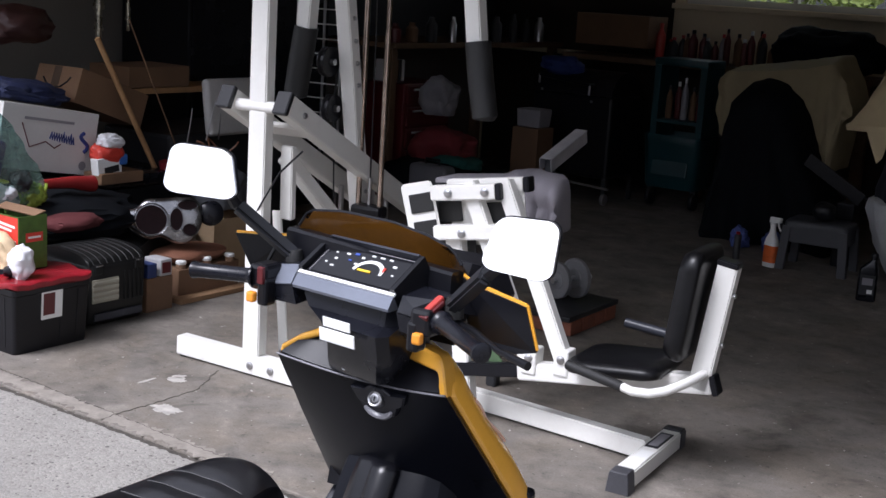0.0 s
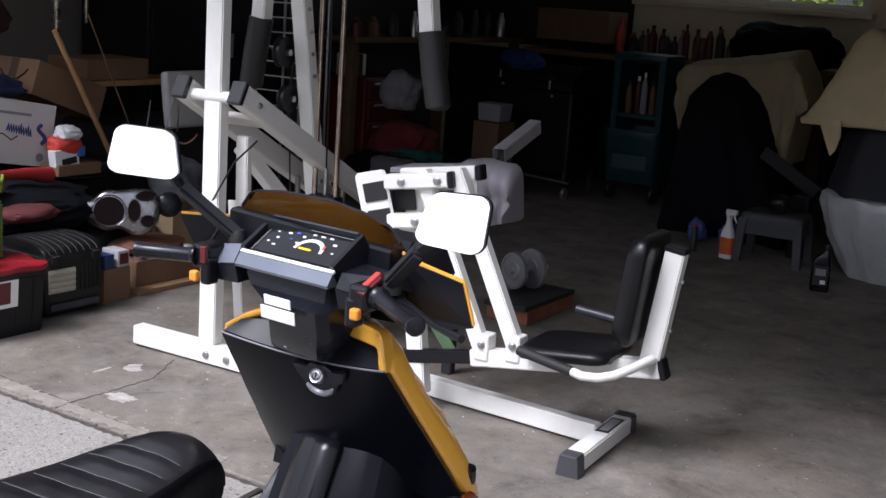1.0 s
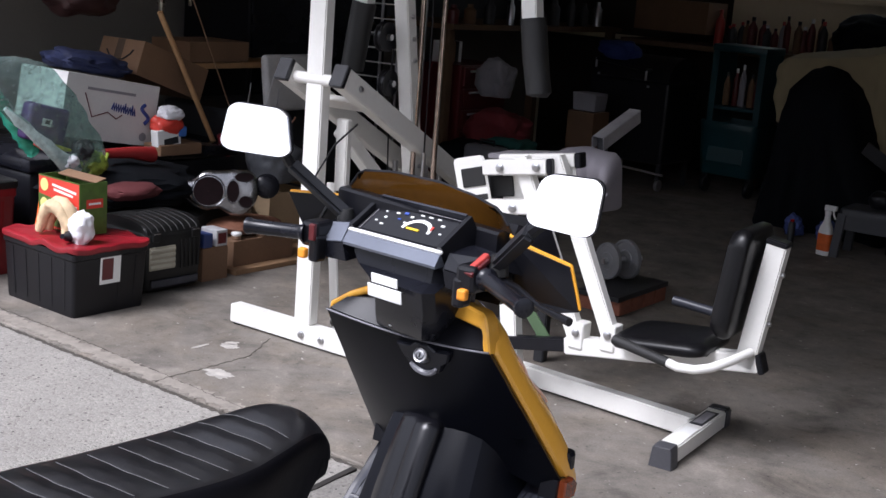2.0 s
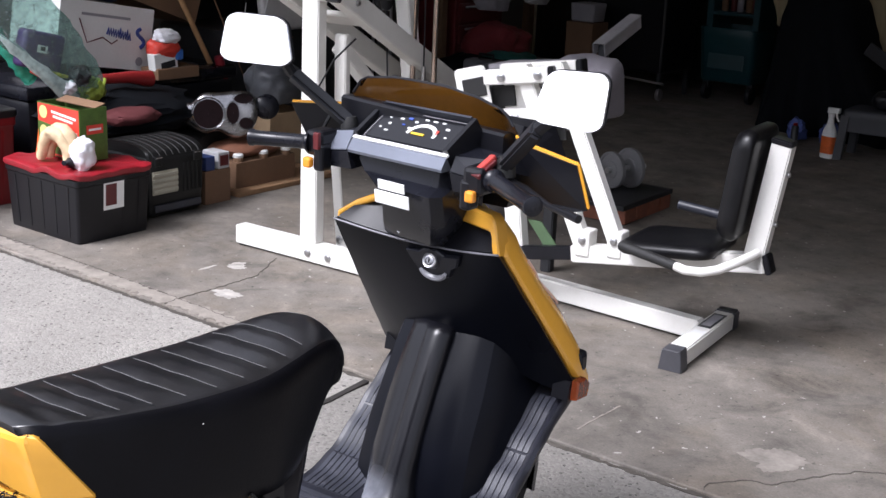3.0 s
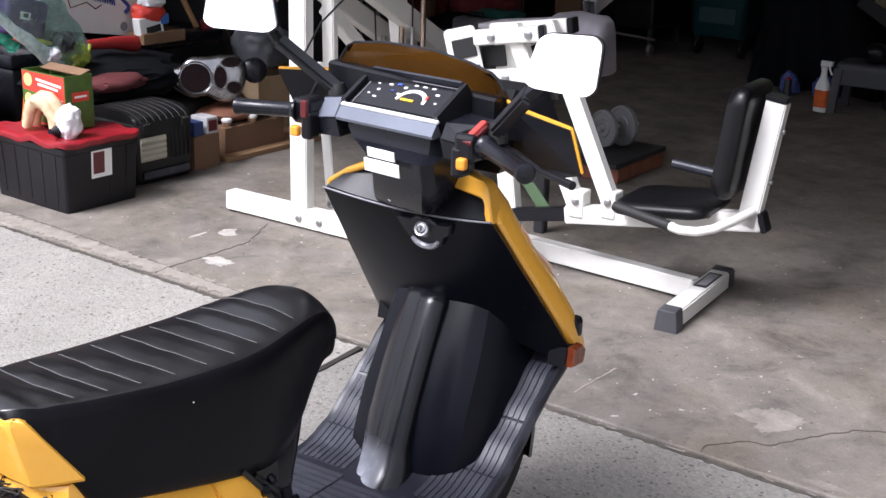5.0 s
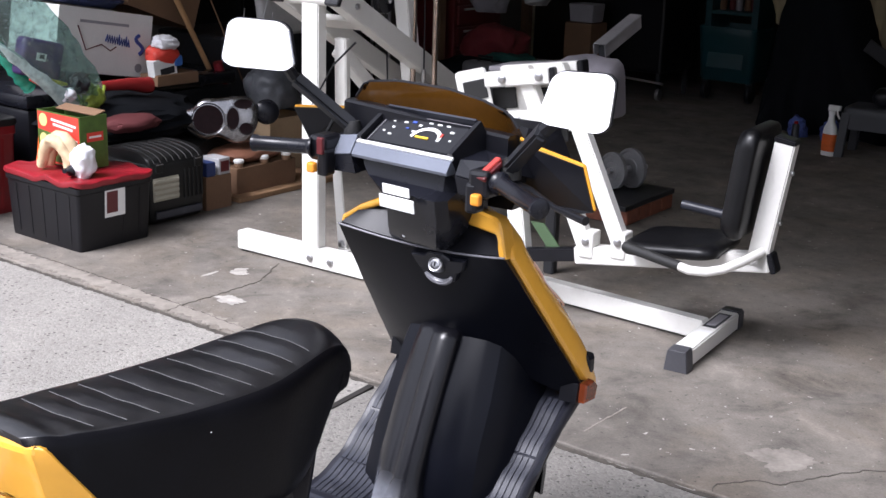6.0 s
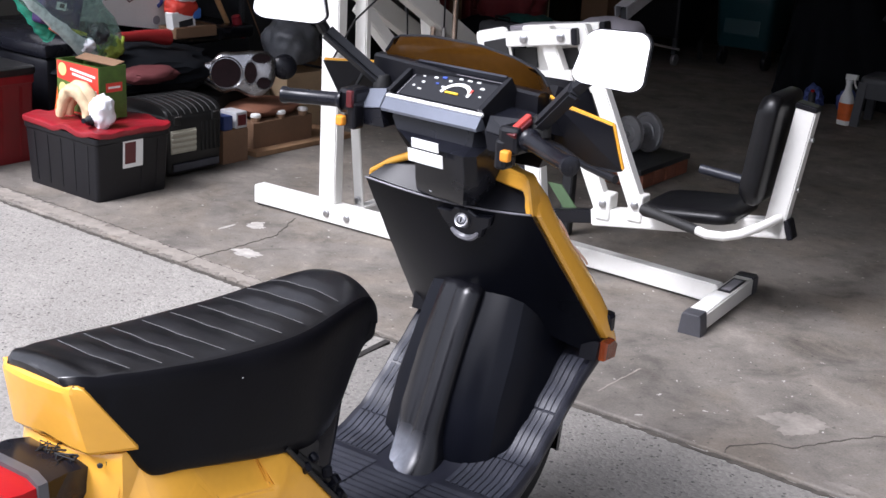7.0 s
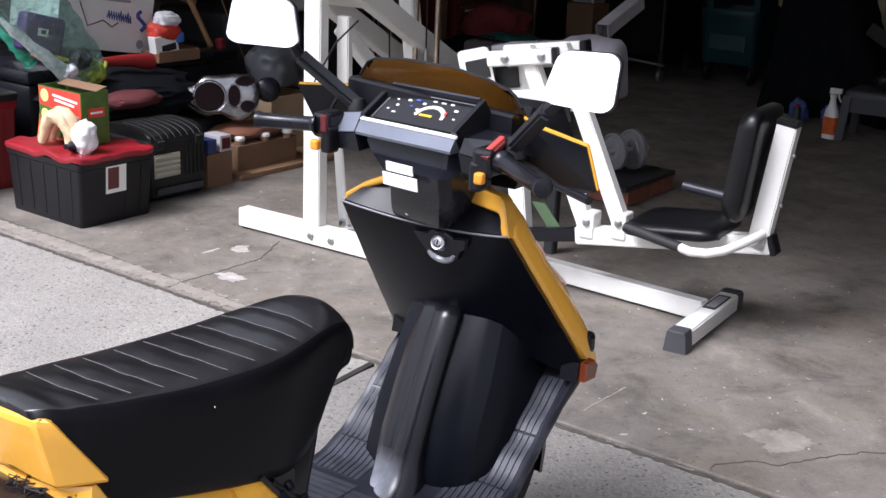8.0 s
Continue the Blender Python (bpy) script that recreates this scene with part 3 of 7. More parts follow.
part("rear_strut", bar((0.30, 0.22, 0.76), (0.45, 0.62, 0.30), 0.05, 0.05, (1, 0, 0)), M_WHITE, gym)
part("cable", pipe([(0.33, -0.004, 0.55), (0.40, -0.03, 0.64), (0.47, -0.035, 0.745), (0.55, -0.02, 0.825)], 0.0035, 6), M_BLK, gym)
# leaning upright with its pulleys
up0, up1 = Vector((0.435, 0.62, 0.05)), Vector((0.435, 0.22, 2.06))
part("upright", bar(up0, up1, 0.060, 0.055, (1, 0, 0)), M_WHITE, gym)
for z in (0.62, 0.72, 1.02, 1.10, 1.18, 1.26):
    k = (z - 0.05) / 2.01
    c = up0.lerp(up1, k)
    bolt((c.x + 0.031, c.y, c.z), (1, 0, 0), 0.007)
for z, r in ((1.10, 0.055), (0.93, 0.050)):
    c = up0.lerp(up1, (z - 0.05) / 2.01)
    wheel = part("pulley", lathe([(r * 0.25, -0.014), (r, -0.014), (r, -0.010), (r * 0.85, -0.004), (r * 0.85, 0.004), (r, 0.010), (r, 0.014), (r * 0.25, 0.014)], 24, Matrix.Translation((c.x - 0.06, c.y - 0.05, z)) @ pose(0, 0, 0, 0, 90, 0)), M_BLK, gym, smooth=True)
    part("axle", lathe([(0.012, -0.03), (0.012, 0.03)], 10, Matrix.Translation((c.x - 0.06, c.y - 0.05, z)) @ pose(0, 0, 0, 0, 90, 0)), M_STEEL, wheel)
for a, y in ((0.462, 0.47), (0.556, 0.47)):
    part("guide_rod", pipe([(a, y, 0.30), (a, y, 2.0)], 0.0105, 12), M_OLDCH, gym, smooth=True)
part("lift_rod", pipe([(0.51, 0.47, 0.35), (0.51, 0.47, 0.68)], 0.009, 10), M_STEEL, gym, smooth=True)
for k in range(9):
    part("weight_plate", box(0.51, 0.47, 0.14 + 0.034 * k, 0.19, 0.10, 0.030, 0.004), M_BLK, gym)
part("weight_collar", box(0.51, 0.47, 0.555, 0.13, 0.07, 0.05, 0.015), M_BLK, gym)
part("stack_cable", pipe([(0.51, 0.47, 0.68), (0.51, 0.45, 2.0)], 0.003, 6), M_BLK, gym)
part("lat_cable", pipe([(0.40, 0.42, 1.30), (0.38, 0.40, 0.95), (0.375, 0.45, 0.35)], 0.003, 6), M_BLK, gym)
for a, y in ((0.36, 0.62), (0.40, 0.66), (0.44, 0.70), (0.33, 0.55)):
    part("plate_pin", pipe([(a, y, 0.05), (a, y, 0.62)], 0.011, 8), M_STEEL, gym, smooth=True)
# hanging press arms with foam sleeves
for x0, x1, x2, tilt in ((1.015, 1.068, 1.112, 0.2), (0.412, 0.388, 0.352, 0.2)):
    arm = part("press_arm", bar((x0, tilt, 1.60), (x1, tilt, 1.20), 0.055, 0.055, YB), M_WHITE, gym)
    part("foam_sleeve", pipe([(x1, tilt, 1.225), (x1 + 0.02 * (1 if x2 > x1 else -1), tilt, 1.10), (x2, tilt, 0.985), (x2, tilt, 0.975)], [0.043, 0.043, 0.042, 0.03], 18), M_RUB, arm, smooth=True)
part("top_beam", bar((0.35, 0.05, 2.05), (1.10, 0.20, 2.05), 0.06, 0.06, (0, 0, 1)), M_WHITE, gym)
# leg press: seat carriage on two swinging links
part("seat_rail", bar((1.385, 0.030, 0.226), (2.005, 0.030, 0.311), 0.05, 0.056, YB), M_WHITE, gym)
part("rail_cap", bar((2.003, 0.030, 0.308), (2.020, 0.030, 0.314), 0.053, 0.06, YB, 0.003), M_BLK, gym)
back_post = part("back_post", bar((1.965, 0.030, 0.29), (2.016, 0.030, 0.668), 0.05, 0.060, YB), M_WHITE, gym)
part("post_cap", bar((2.014, 0.030, 0.664), (2.017, 0.030, 0.682), 0.054, 0.064, YB, 0.004), M_BLK, back_post)
for z in (0.43, 0.58):
    bolt((1.984 + (z - 0.43) * 0.135 + 0.030, 0.03, z), (1, 0, 0.1), 0.008)


M_PADV = mat("dull_black_vinyl", (0.0045, 0.0045, 0.0055), 0.38, var=0.4, scale=12, bump=0.12, bscale=140, spec=0.32)


def pad(name, c, ax, ay, az, sx, sy, sz, parent, crown=0.012):
    """A stuffed vinyl cushion, softly rounded."""
    m = Matrix((Vector(ax).normalized(), Vector(ay).normalized(), Vector(az).normalized())).transposed().to_4x4()
    m.translation = c
    out = rounded(2, 2, 0.35, 6)
    rings = []
    for t, k in ((-1, 0.90), (-0.8, 0.97), (-0.4, 1.0), (0.4, 1.0), (0.75, 0.97), (0.92, 0.9), (1.0, 0.78)):
        rings.append([Vector((x * sx / 2 * k, y * sy / 2 * k, t * sz / 2 + (crown if t > 0.9 else 0))) for x, y in out])
    b = loft(rings)
    bmesh.ops.transform(b, matrix=m, verts=b.verts)
    return part(name, b, M_PADV, parent, smooth=50)


pad("seat_pad", (1.725, 0.04, 0.318), (1, 0, 0.10), (0, 1, 0), (-0.10, 0, 1), 0.30, 0.28, 0.036, gym, 0.005)
pad("seat_back", (1.927, 0.03, 0.545), (0.11, 0, 1), (0, 1, 0), (-1, 0, 0.11), 0.33, 0.25, 0.050, gym)
part("seat_bracket", bar((1.62, 0.03, 0.285), (1.86, 0.03, 0.318), 0.08, 0.03, YB), M_DGREY, gym)
handle = part("handle_bar", pipe([(1.985, 0.0, 0.345), (1.955, -0.09, 0.330), (1.92, -0.145, 0.315), (1.88, -0.165, 0.305), (1.83, -0.168, 0.302), (1.795, -0.160, 0.307)], 0.0135, 12), M_WHITE, gym, smooth=True)
part("handle_grip", pipe([(1.80, -0.161, 0.306), (1.60, -0.10, 0.318)], 0.0155, 12), M_RUB, handle, smooth=True)
handle2 = part("handle_bar", pipe([(1.985, 0.06, 0.355), (1.95, 0.18, 0.370), (1.90, 0.215, 0.378), (1.80, 0.20, 0.386)], 0.0135, 12), M_WHITE, gym, smooth=True)
part("handle_grip", pipe([(1.80, 0.20, 0.386), (1.66, 0.19, 0.400)], 0.0155, 12), M_GREYP, handle2, smooth=True)
for p, q in (((1.545, 0.032, 0.255), (1.282, 0.032, 0.815)), ((1.425, 0.032, 0.235), (1.160, 0.032, 0.795))):
    part("swing_link", bar(p, q, 0.042, 0.050, YB), M_WHITE, gym)
for a, z in ((1.533, 0.295), (1.425, 0.280)):
    part("link_bracket", box(a, 0.030, z - 0.012, 0.050, 0.062, 0.085, 0.006), M_WHITE, gym)
    bolt((a, -0.0015, z), (0, -1, 0), 0.011)
part("top_link", bar((1.040, 0.015, 0.747), (1.272, 0.015, 0.783), 0.045, 0.048, YB), M_WHITE, gym)
part("top_link", bar((1.06, 0.085, 0.765), (1.332, 0.085, 0.806), 0.045, 0.044, YB), M_WHITE, gym)
part("link_cap", bar((1.270, 0.015, 0.783), (1.290, 0.015, 0.786), 0.048, 0.052, YB, 0.003), M_BLK, gym)
part("link_cap", bar((1.330, 0.085, 0.806), (1.350, 0.085, 0.809), 0.048, 0.048, YB, 0.003), M_BLK, gym)
part("lower_link", bar((1.060, 0.015, 0.622), (1.285, 0.015, 0.656), 0.045, 0.046, YB), M_WHITE, gym)
for a, z in ((1.107, 0.757), (1.236, 0.778), (1.165, 0.636)):
    bolt((a, -0.009, z), (0, -1, 0), 0.012)
plate_ob = part("foot_plate", plate([(0.913, 0.02, 0.747), (0.920, 0.02, 0.757), (1.016, 0.02, 0.783), (1.026, 0.02, 0.777), (1.074, 0.02, 0.620), (0.962, 0.02, 0.583)], 0.012, (0, 1, 0), bevel=0.004), M_WHITE, gym)
for c in ((0.997, 0.708), (1.022, 0.622)):
    part("grip_pad", box(c[0], 0.018, c[1], 0.085, 0.008, 0.062, 0.003, m=pose(0, 0, 0, 0, -16, 0)), M_RUB, plate_ob)
plate2 = part("foot_plate", plate([(1.07, 0.07, 0.765), (1.33, 0.07, 0.79), (1.36, 0.07, 0.61), (1.09, 0.07, 0.58)], 0.012, (0, 1, 0), bevel=0.004), M_WHITE, gym)
for c in ((1.081, 0.686), (1.234, 0.704), (1.14, 0.585), (1.27, 0.600)):
    part("grip_pad", box(c[0], 0.064, c[1], 0.085, 0.008, 0.066, 0.003, m=pose(0, 0, 0, 0, -10, 0)), M_RUB, plate2)
part("front_column", bar((1.195, 0.045, 0.06), (1.118, 0.045, 0.62), 0.05, 0.058, YB), M_WHITE, gym)
part("lower_arm", bar((1.10, 0.03, 0.173), (1.40, 0.03, 0.228), 0.03, 0.044, YB), M_BLK, gym)
part("tag", plate([(1.196, 0.06, 0.296), (1.246, 0.06, 0.296), (1.326, 0.06, 0.205), (1.272, 0.06, 0.205)], 0.006, (0, 1, 0), bevel=0.001), mat("pale_green_label", (0.075, 0.125, 0.062), 0.5), gym, "pale green slanted tag")
for x, z, w, h in ((0.0, 0.0, 0.048, 0.004), (-0.022, -0.024, 0.004, 0.046), (0.022, -0.024, 0.004, 0.046)):
    part("rear_arm", bar((1.176 + x, 0.555, 0.824 + z), (1.186 + x, 0.83, 0.908 + z), w, h, (1, 0, 0), 0.0015), M_ARM, gym, "open grey steel channel arm")
part("arm_post", bar((1.176, 0.60, 0.62), (1.176, 0.60, 0.82), 0.036, 0.03, YB), M_DGREY, gym)
part("seat_bench", box(1.14, 0.46, 0.70, 0.26, 0.16, 0.10, 0.03), M_VINYL, gym)
part("bench_leg", bar((1.08, 0.46, 0.0), (1.08, 0.46, 0.66), 0.04, 0.04, YB), M_DGREY, gym)


# ---- the scooter ----
scooter = thing("scooter", SCOOT, "yellow and black eighties motor scooter parked on the driveway", "scooter")


def glide(table, x):
    """Smooth cubic look-up in rows of (x, values...)."""
    x = min(max(x, table[0][0]), table[-1][0])
    k = max(i for i in range(len(table) - 1) if table[i][0] <= x)
    p, a, b, q = table[max(k - 1, 0)], table[k], table[k + 1], table[min(k + 2, len(table) - 1)]
    h = b[0] - a[0]
    t = (x - a[0]) / h
    out = []
    for v0, v1, v2, v3 in zip(p[1:], a[1:], b[1:], q[1:]):
        m1 = (v2 - v0) / max(b[0] - p[0], 1e-6) * h
        m2 = (v3 - v1) / max(q[0] - a[0], 1e-6) * h
        out.append((2 * t ** 3 - 3 * t * t + 1) * v1 + (t ** 3 - 2 * t * t + t) * m1 + (3 * t * t - 2 * t ** 3) * v2 + (t ** 3 - t * t) * m2)
    return tuple(out)


def seat_mesh():
    """Long quilted seat: rounded section swept along the scooter, puffed between seams."""
    #        u      top   edge  half_top bottom half_bottom
    T = [(-0.338, 0.690, 0.688, 0.050, 0.685, 0.054),
         (-0.328, 0.695, 0.690, 0.066, 0.681, 0.070),
         (-0.315, 0.696, 0.689, 0.075, 0.663, 0.080),
         (-0.300, 0.692, 0.685, 0.081, 0.634, 0.087),
         (-0.280, 0.690, 0.683, 0.086, 0.595, 0.096),
         (-0.262, 0.687, 0.680, 0.090, 0.563, 0.103),
         (-0.245, 0.685, 0.677, 0.093, 0.546, 0.108),
         (-0.200, 0.679, 0.671, 0.100, 0.538, 0.114),
         (-0.120, 0.669, 0.660, 0.108, 0.518, 0.119),
         (0.000, 0.661, 0.650, 0.112, 0.486, 0.117),
         (0.060, 0.661, 0.648, 0.108, 0.474, 0.110),
         (0.110, 0.667, 0.650, 0.101, 0.470, 0.092),
         (0.150, 0.673, 0.652, 0.094, 0.474, 0.075),
         (0.190, 0.677, 0.652, 0.085, 0.498, 0.061),
         (0.220, 0.675, 0.648, 0.077, 0.528, 0.053),
         (0.250, 0.662, 0.636, 0.067, 0.556, 0.048),
         (0.272, 0.640, 0.618, 0.057, 0.566, 0.050),
         (0.286, 0.612, 0.602, 0.045, 0.578, 0.040),
         (0.293, 0.600, 0.596, 0.028, 0.586, 0.024)]
    seams = [-0.247, -0.199, -0.148, -0.092, -0.036, 0.018, 0.067, 0.114, 0.158]
    def top_at(u, x):
        """Height of the seat's top: crowned, puffed between seams, soft furrow along the middle."""
        top, edge, ht, zb, hb = glide(T, u)
        near = min(abs(u - s + 0.008 * (1 - x * x)) for s in seams)
        fade = min(1, max(0, (u - seams[0] + 0.05) / 0.03)) * min(1, max(0, (seams[-1] + 0.06 - u) / 0.03))
        puff = 0.0042 * (min(1, near / 0.024) ** 0.7 - 1) * fade * (1 - abs(x) ** 3)
        wrinkle = 0.0007 * noise.noise(Vector((x * 2.5, u * 30, 3)))
        return edge + (top - edge) * (1 - abs(x) ** 2.2) + 0.006 + (puff + wrinkle) * (1 - x ** 6) - 0.0018 * math.exp(-(x / 0.25) ** 2) * fade
    rings = []
    stops = sorted([lerp(T[0][0], T[-1][0], i / 120) for i in range(121)] + [s + d for s in seams for d in (-0.009, -0.006, -0.003, -0.0012, 0, 0.0012, 0.003, 0.006, 0.009)])
    for u in stops:
        top, edge, ht, zb, hb = glide(T, u)
        bend = min(1, max(0, (u - T[0][0]) / 0.06)) * min(1, max(0, (T[-1][0] - u) / 0.06)) * 0.008
        ring = []
        for k in range(25):
            x = lerp(1, -1, k / 24)
            uu = u - bend * (1 - x * x)
            ring.append(Vector((x * ht * 0.88, uu, top_at(uu, x))))
        side = []
        for f, bx, bz in ((0.03, 0.945, 0.000), (0.06, 0.982, -0.010), (0.12, 1.0, -0.026), (0.45, 1.0, None), (0.85, 1.0, None), (0.97, 0.985, None), (1.0, 0.94, None)):
            z = edge + bz * min(1, (edge - zb) / 0.05) if bz is not None else lerp(edge, zb, f)
            side.append((lerp(ht, hb, f) * bx, z))
        rings.append(ring + [Vector((-x, u, z)) for x, z in side] + [Vector((x, u, z)) for x, z in side[::-1]])
    return loft(rings), seams, T, top_at


b, seams, SEAT, seat_top = seat_mesh()
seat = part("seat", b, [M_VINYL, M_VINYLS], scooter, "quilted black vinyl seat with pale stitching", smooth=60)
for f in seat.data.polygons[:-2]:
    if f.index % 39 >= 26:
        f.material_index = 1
for s in seams:
    ht = glide(SEAT, s)[2]
    pts = [(x * ht * 0.88, s - 0.008 * (1 - x * x), seat_top(s - 0.008 * (1 - x * x), x) + 0.0006) for x in [lerp(0.84, -0.84, k / 30) for k in range(31)]]
    part("stitching", pipe(pts, 0.00075, 6), M_THREAD, seat, smooth=True)
part("seat_stud", lathe([(0.0010, 0), (0.0007, 0.001)], 8, Matrix.Translation((0.1135, -0.095, 0.635)) @ pose(0, 0, 0, 0, 90, 0)), M_STICK, seat)

# rear bodywork
def mirror_x(bm):
    bmesh.ops.transform(bm, matrix=Matrix.Diagonal((-1, 1, 1, 1)), verts=bm.verts)
    bmesh.ops.reverse_faces(bm, faces=bm.faces)
    return bm


def side_panel():
    """Faceted side panel with a finger recess under the seat."""
    b = bmesh.new()
    V = {k: b.verts.new(p) for k, p in {
        "seat_rear": (0.088, -0.258, 0.572), "seat_a": (0.092, -0.190, 0.560), "seat_c": (0.096, -0.066, 0.528), "seat_front": (0.098, -0.020, 0.510), "front_top": (0.115, 0.004, 0.484),
        "rec_a": (0.128, -0.152, 0.480), "rec_b": (0.131, -0.048, 0.457), "in_a": (0.119, -0.158, 0.488), "in_b": (0.122, -0.054, 0.465), "fin": (0.132, -0.034, 0.456), "fin_up": (0.116, -0.064, 0.496), "fin_dn": (0.119, -0.030, 0.488),
        "lip_a": (0.119, -0.185, 0.520), "front_low": (0.146, 0.160, 0.284), "knee": (0.143, -0.262, 0.478), "mid": (0.1405, -0.09, 0.385),
        "low_rear": (0.146, -0.31, 0.29), "low_front": (0.149, 0.125, 0.250), "tail_up": (0.092, -0.280, 0.584), "tail_low": (0.100, -0.325, 0.45), "tail_bot": (0.097, -0.34, 0.34)}.items()}
    for f in (("seat_rear", "knee", "lip_a", "seat_a"), ("seat_a", "in_a", "in_b", "seat_c"), ("in_a", "rec_a", "rec_b", "in_b"), ("seat_a", "lip_a", "rec_a", "in_a"), ("seat_c", "in_b", "rec_b", "fin_up"), ("fin_up", "rec_b", "fin"), ("fin_up", "fin", "fin_dn"), ("seat_c", "fin_up", "fin_dn", "seat_front"),
              ("seat_front", "fin_dn", "front_top"), ("fin_dn", "fin", "mid", "front_low", "front_top"), ("lip_a", "knee", "mid", "rec_a"), ("rec_a", "mid", "fin", "rec_b"), ("mid", "low_front", "front_low"), ("knee", "low_rear", "low_front", "mid"),
              ("seat_rear", "tail_up", "tail_low", "knee"), ("knee", "tail_low", "tail_bot", "low_rear")):
        b.faces.new([V[k] for k in f])
    bmesh.ops.recalc_face_normals(b, faces=b.faces)
    bmesh.ops.solidify(b, geom=b.faces[:], thickness=0.004)
    bmesh.ops.bevel(b, geom=[e for e in b.edges if e.is_manifold and e.calc_face_angle() > 0.12], offset=0.003, segments=2, affect="EDGES")
    return b


part("side_panel", side_panel(), M_YEL, scooter, "glossy yellow side panel", smooth=38)
part("side_panel", mirror_x(side_panel()), M_YEL, scooter, "glossy yellow side panel", smooth=38)
# illegible maker's mark on the side panel as plain strokes
for k, (du, h, lean) in enumerate(((0.0, 0.035, 0.010), (0.012, 0.040, 0.003), (0.026, 0.040, 0.002), (0.038, 0.042, 0.001), (0.052, 0.045, 0.006), (0.066, 0.034, 0.016))):
    u0, z0 = -0.052 + du, 0.332 + du * 0.14
    part("mark_stroke", bar((0.1500, u0, z0), (0.1475, u0 + lean, z0 + h), 0.0030, 0.0042, (1, 0, 0), 0), M_DGREY, scooter)
for k in range(2):
    part("mark_stroke", bar((0.1503, -0.040, 0.345 + 0.008 * k), (0.1488, 0.045, 0.360 + 0.010 * k), 0.0026, 0.0026, (1, 0, 0), 0), M_DGREY, scooter)
# tail cowl under the seat's rear
tail = []
for t in (0.0, 0.03, 0.10, 0.35, 0.7, 0.95, 1.0):
    z, ur, hw = lerp(0.687, 0.592, t), lerp(-0.342, -0.322, t), lerp(0.064, 0.073, t)
    uf, wf = lerp(-0.330, -0.268, t), lerp(0.078, 0.105, t)
    inset = 0.009 if t == 0 else 0.003 if t in (0.03, 1.0) else 0.0
    half = [(0.0, ur - 0.006), (0.25, ur - 0.0055), (0.5, ur - 0.004), (0.75, ur - 0.0015), (0.90, ur), (0.97, ur + 0.002)]
    right = [Vector((hw * x, u + inset, z + 0.010 * t * (1 - x))) for x, u in half] + [Vector((hw + 0.001 - inset, ur + 0.006 + inset * 0.5, z)), Vector((wf - inset, uf, z)), Vector((wf - 0.02, uf + 0.02, z))]
    tail.append(right + [Vector((-p.x, p.y, p.z)) for p in right[:0:-1]])
part("tail_cowl", loft(tail), M_YEL, scooter, "glossy yellow tail cowl", smooth=25)
tl = []
for z, y, hw in ((0.588, 0.0, 0.090), (0.582, -0.003, 0.093), (0.55, -0.006, 0.096), (0.49, -0.008, 0.098), (0.40, -0.01, 0.096)):
    half = [Vector((hw * x, -0.318 + 0.035 * abs(x) ** 3 + y, z)) for x in (-1, -0.85, -0.5, 0, 0.5, 0.85, 1)]
    tl.append(half + [Vector((x * hw, -0.18, z)) for x in (1, -1)])
tbody = part("tail_body", loft(tl), M_YEL, scooter, smooth=35)
part("body_screw", lathe([(0.004, 0), (0.003, 0.002)], 8, Matrix.Translation((0.079, -0.309, 0.578)) @ pose(0, 0, 0, 90, 0, 40)), M_DGREY, tbody)
lamp = part("tail_lamp_housing", loft([[Vector((x * k, u + (min(z, 0.578) - 0.578) * 0.85 * (u > -0.36), z - dz)) for x, z in ((-0.072, 0.500), (-0.066, 0.578), (-0.05, 0.586), (0.05, 0.586), (0.066, 0.578), (0.072, 0.500), (0.05, 0.48), (-0.05, 0.48))] for k, u, dz in ((0.86, -0.29, 0.012), (0.97, -0.345, 0.0), (1.0, -0.380, 0.0))]), M_BLKG, scooter, smooth=35)
part("lamp_trim", loft([[Vector((x * k, u, z)) for x, z in ((-0.074, 0.498), (-0.068, 0.580), (-0.05, 0.589), (0.05, 0.589), (0.068, 0.580), (0.074, 0.498))] for k, u in ((1, -0.378), (1, -0.392))]), mat("grey_trim", (0.10, 0.10, 0.11), 0.4, 0.3), lamp, "grey trim round the tail lamp", smooth=35)
part("tail_lens", loft([[Vector((x * k, u, z)) for x, z in ((-0.070, 0.500), (-0.064, 0.576), (-0.046, 0.583), (0.046, 0.583), (0.064, 0.576), (0.070, 0.500))] for k, u in ((1, -0.390), (1, -0.412), (0.9, -0.430))]), M_REDL, lamp, "red tail lamp lens", smooth=35)
rnd = random.Random(4)
for k in range(12):
    x0, y0 = -0.01 + rnd.random() * 0.06, -0.350 + rnd.random() * 0.03
    part("lamp_wire", pipe([(x0, y0, 0.578), (x0 + rnd.uniform(-.012, .012), y0 + rnd.uniform(-.008, .016), 0.584 + rnd.random() * 0.007), (x0 + rnd.uniform(-.02, .02), y0 + rnd.uniform(.004, .02), 0.583 + rnd.random() * 0.004), (x0 + rnd.uniform(-.015, .015), y0 + 0.015, 0.577)], 0.0012, 6), M_RUB, scooter, smooth=True)

# body under the seat
core = loft([[Vector((x, u, z)) for x, z in ((-hw, zb), (-hw, zt), (hw, zt), (hw, zb))] for u, hw, zb, zt in ((-0.30, 0.08, 0.30, 0.58), (-0.10, 0.098, 0.26, 0.54), (0.02, 0.096, 0.26, 0.48), (0.10, 0.085, 0.25, 0.46))])
part("inner_body", core, M_BLK, scooter)
nose = []
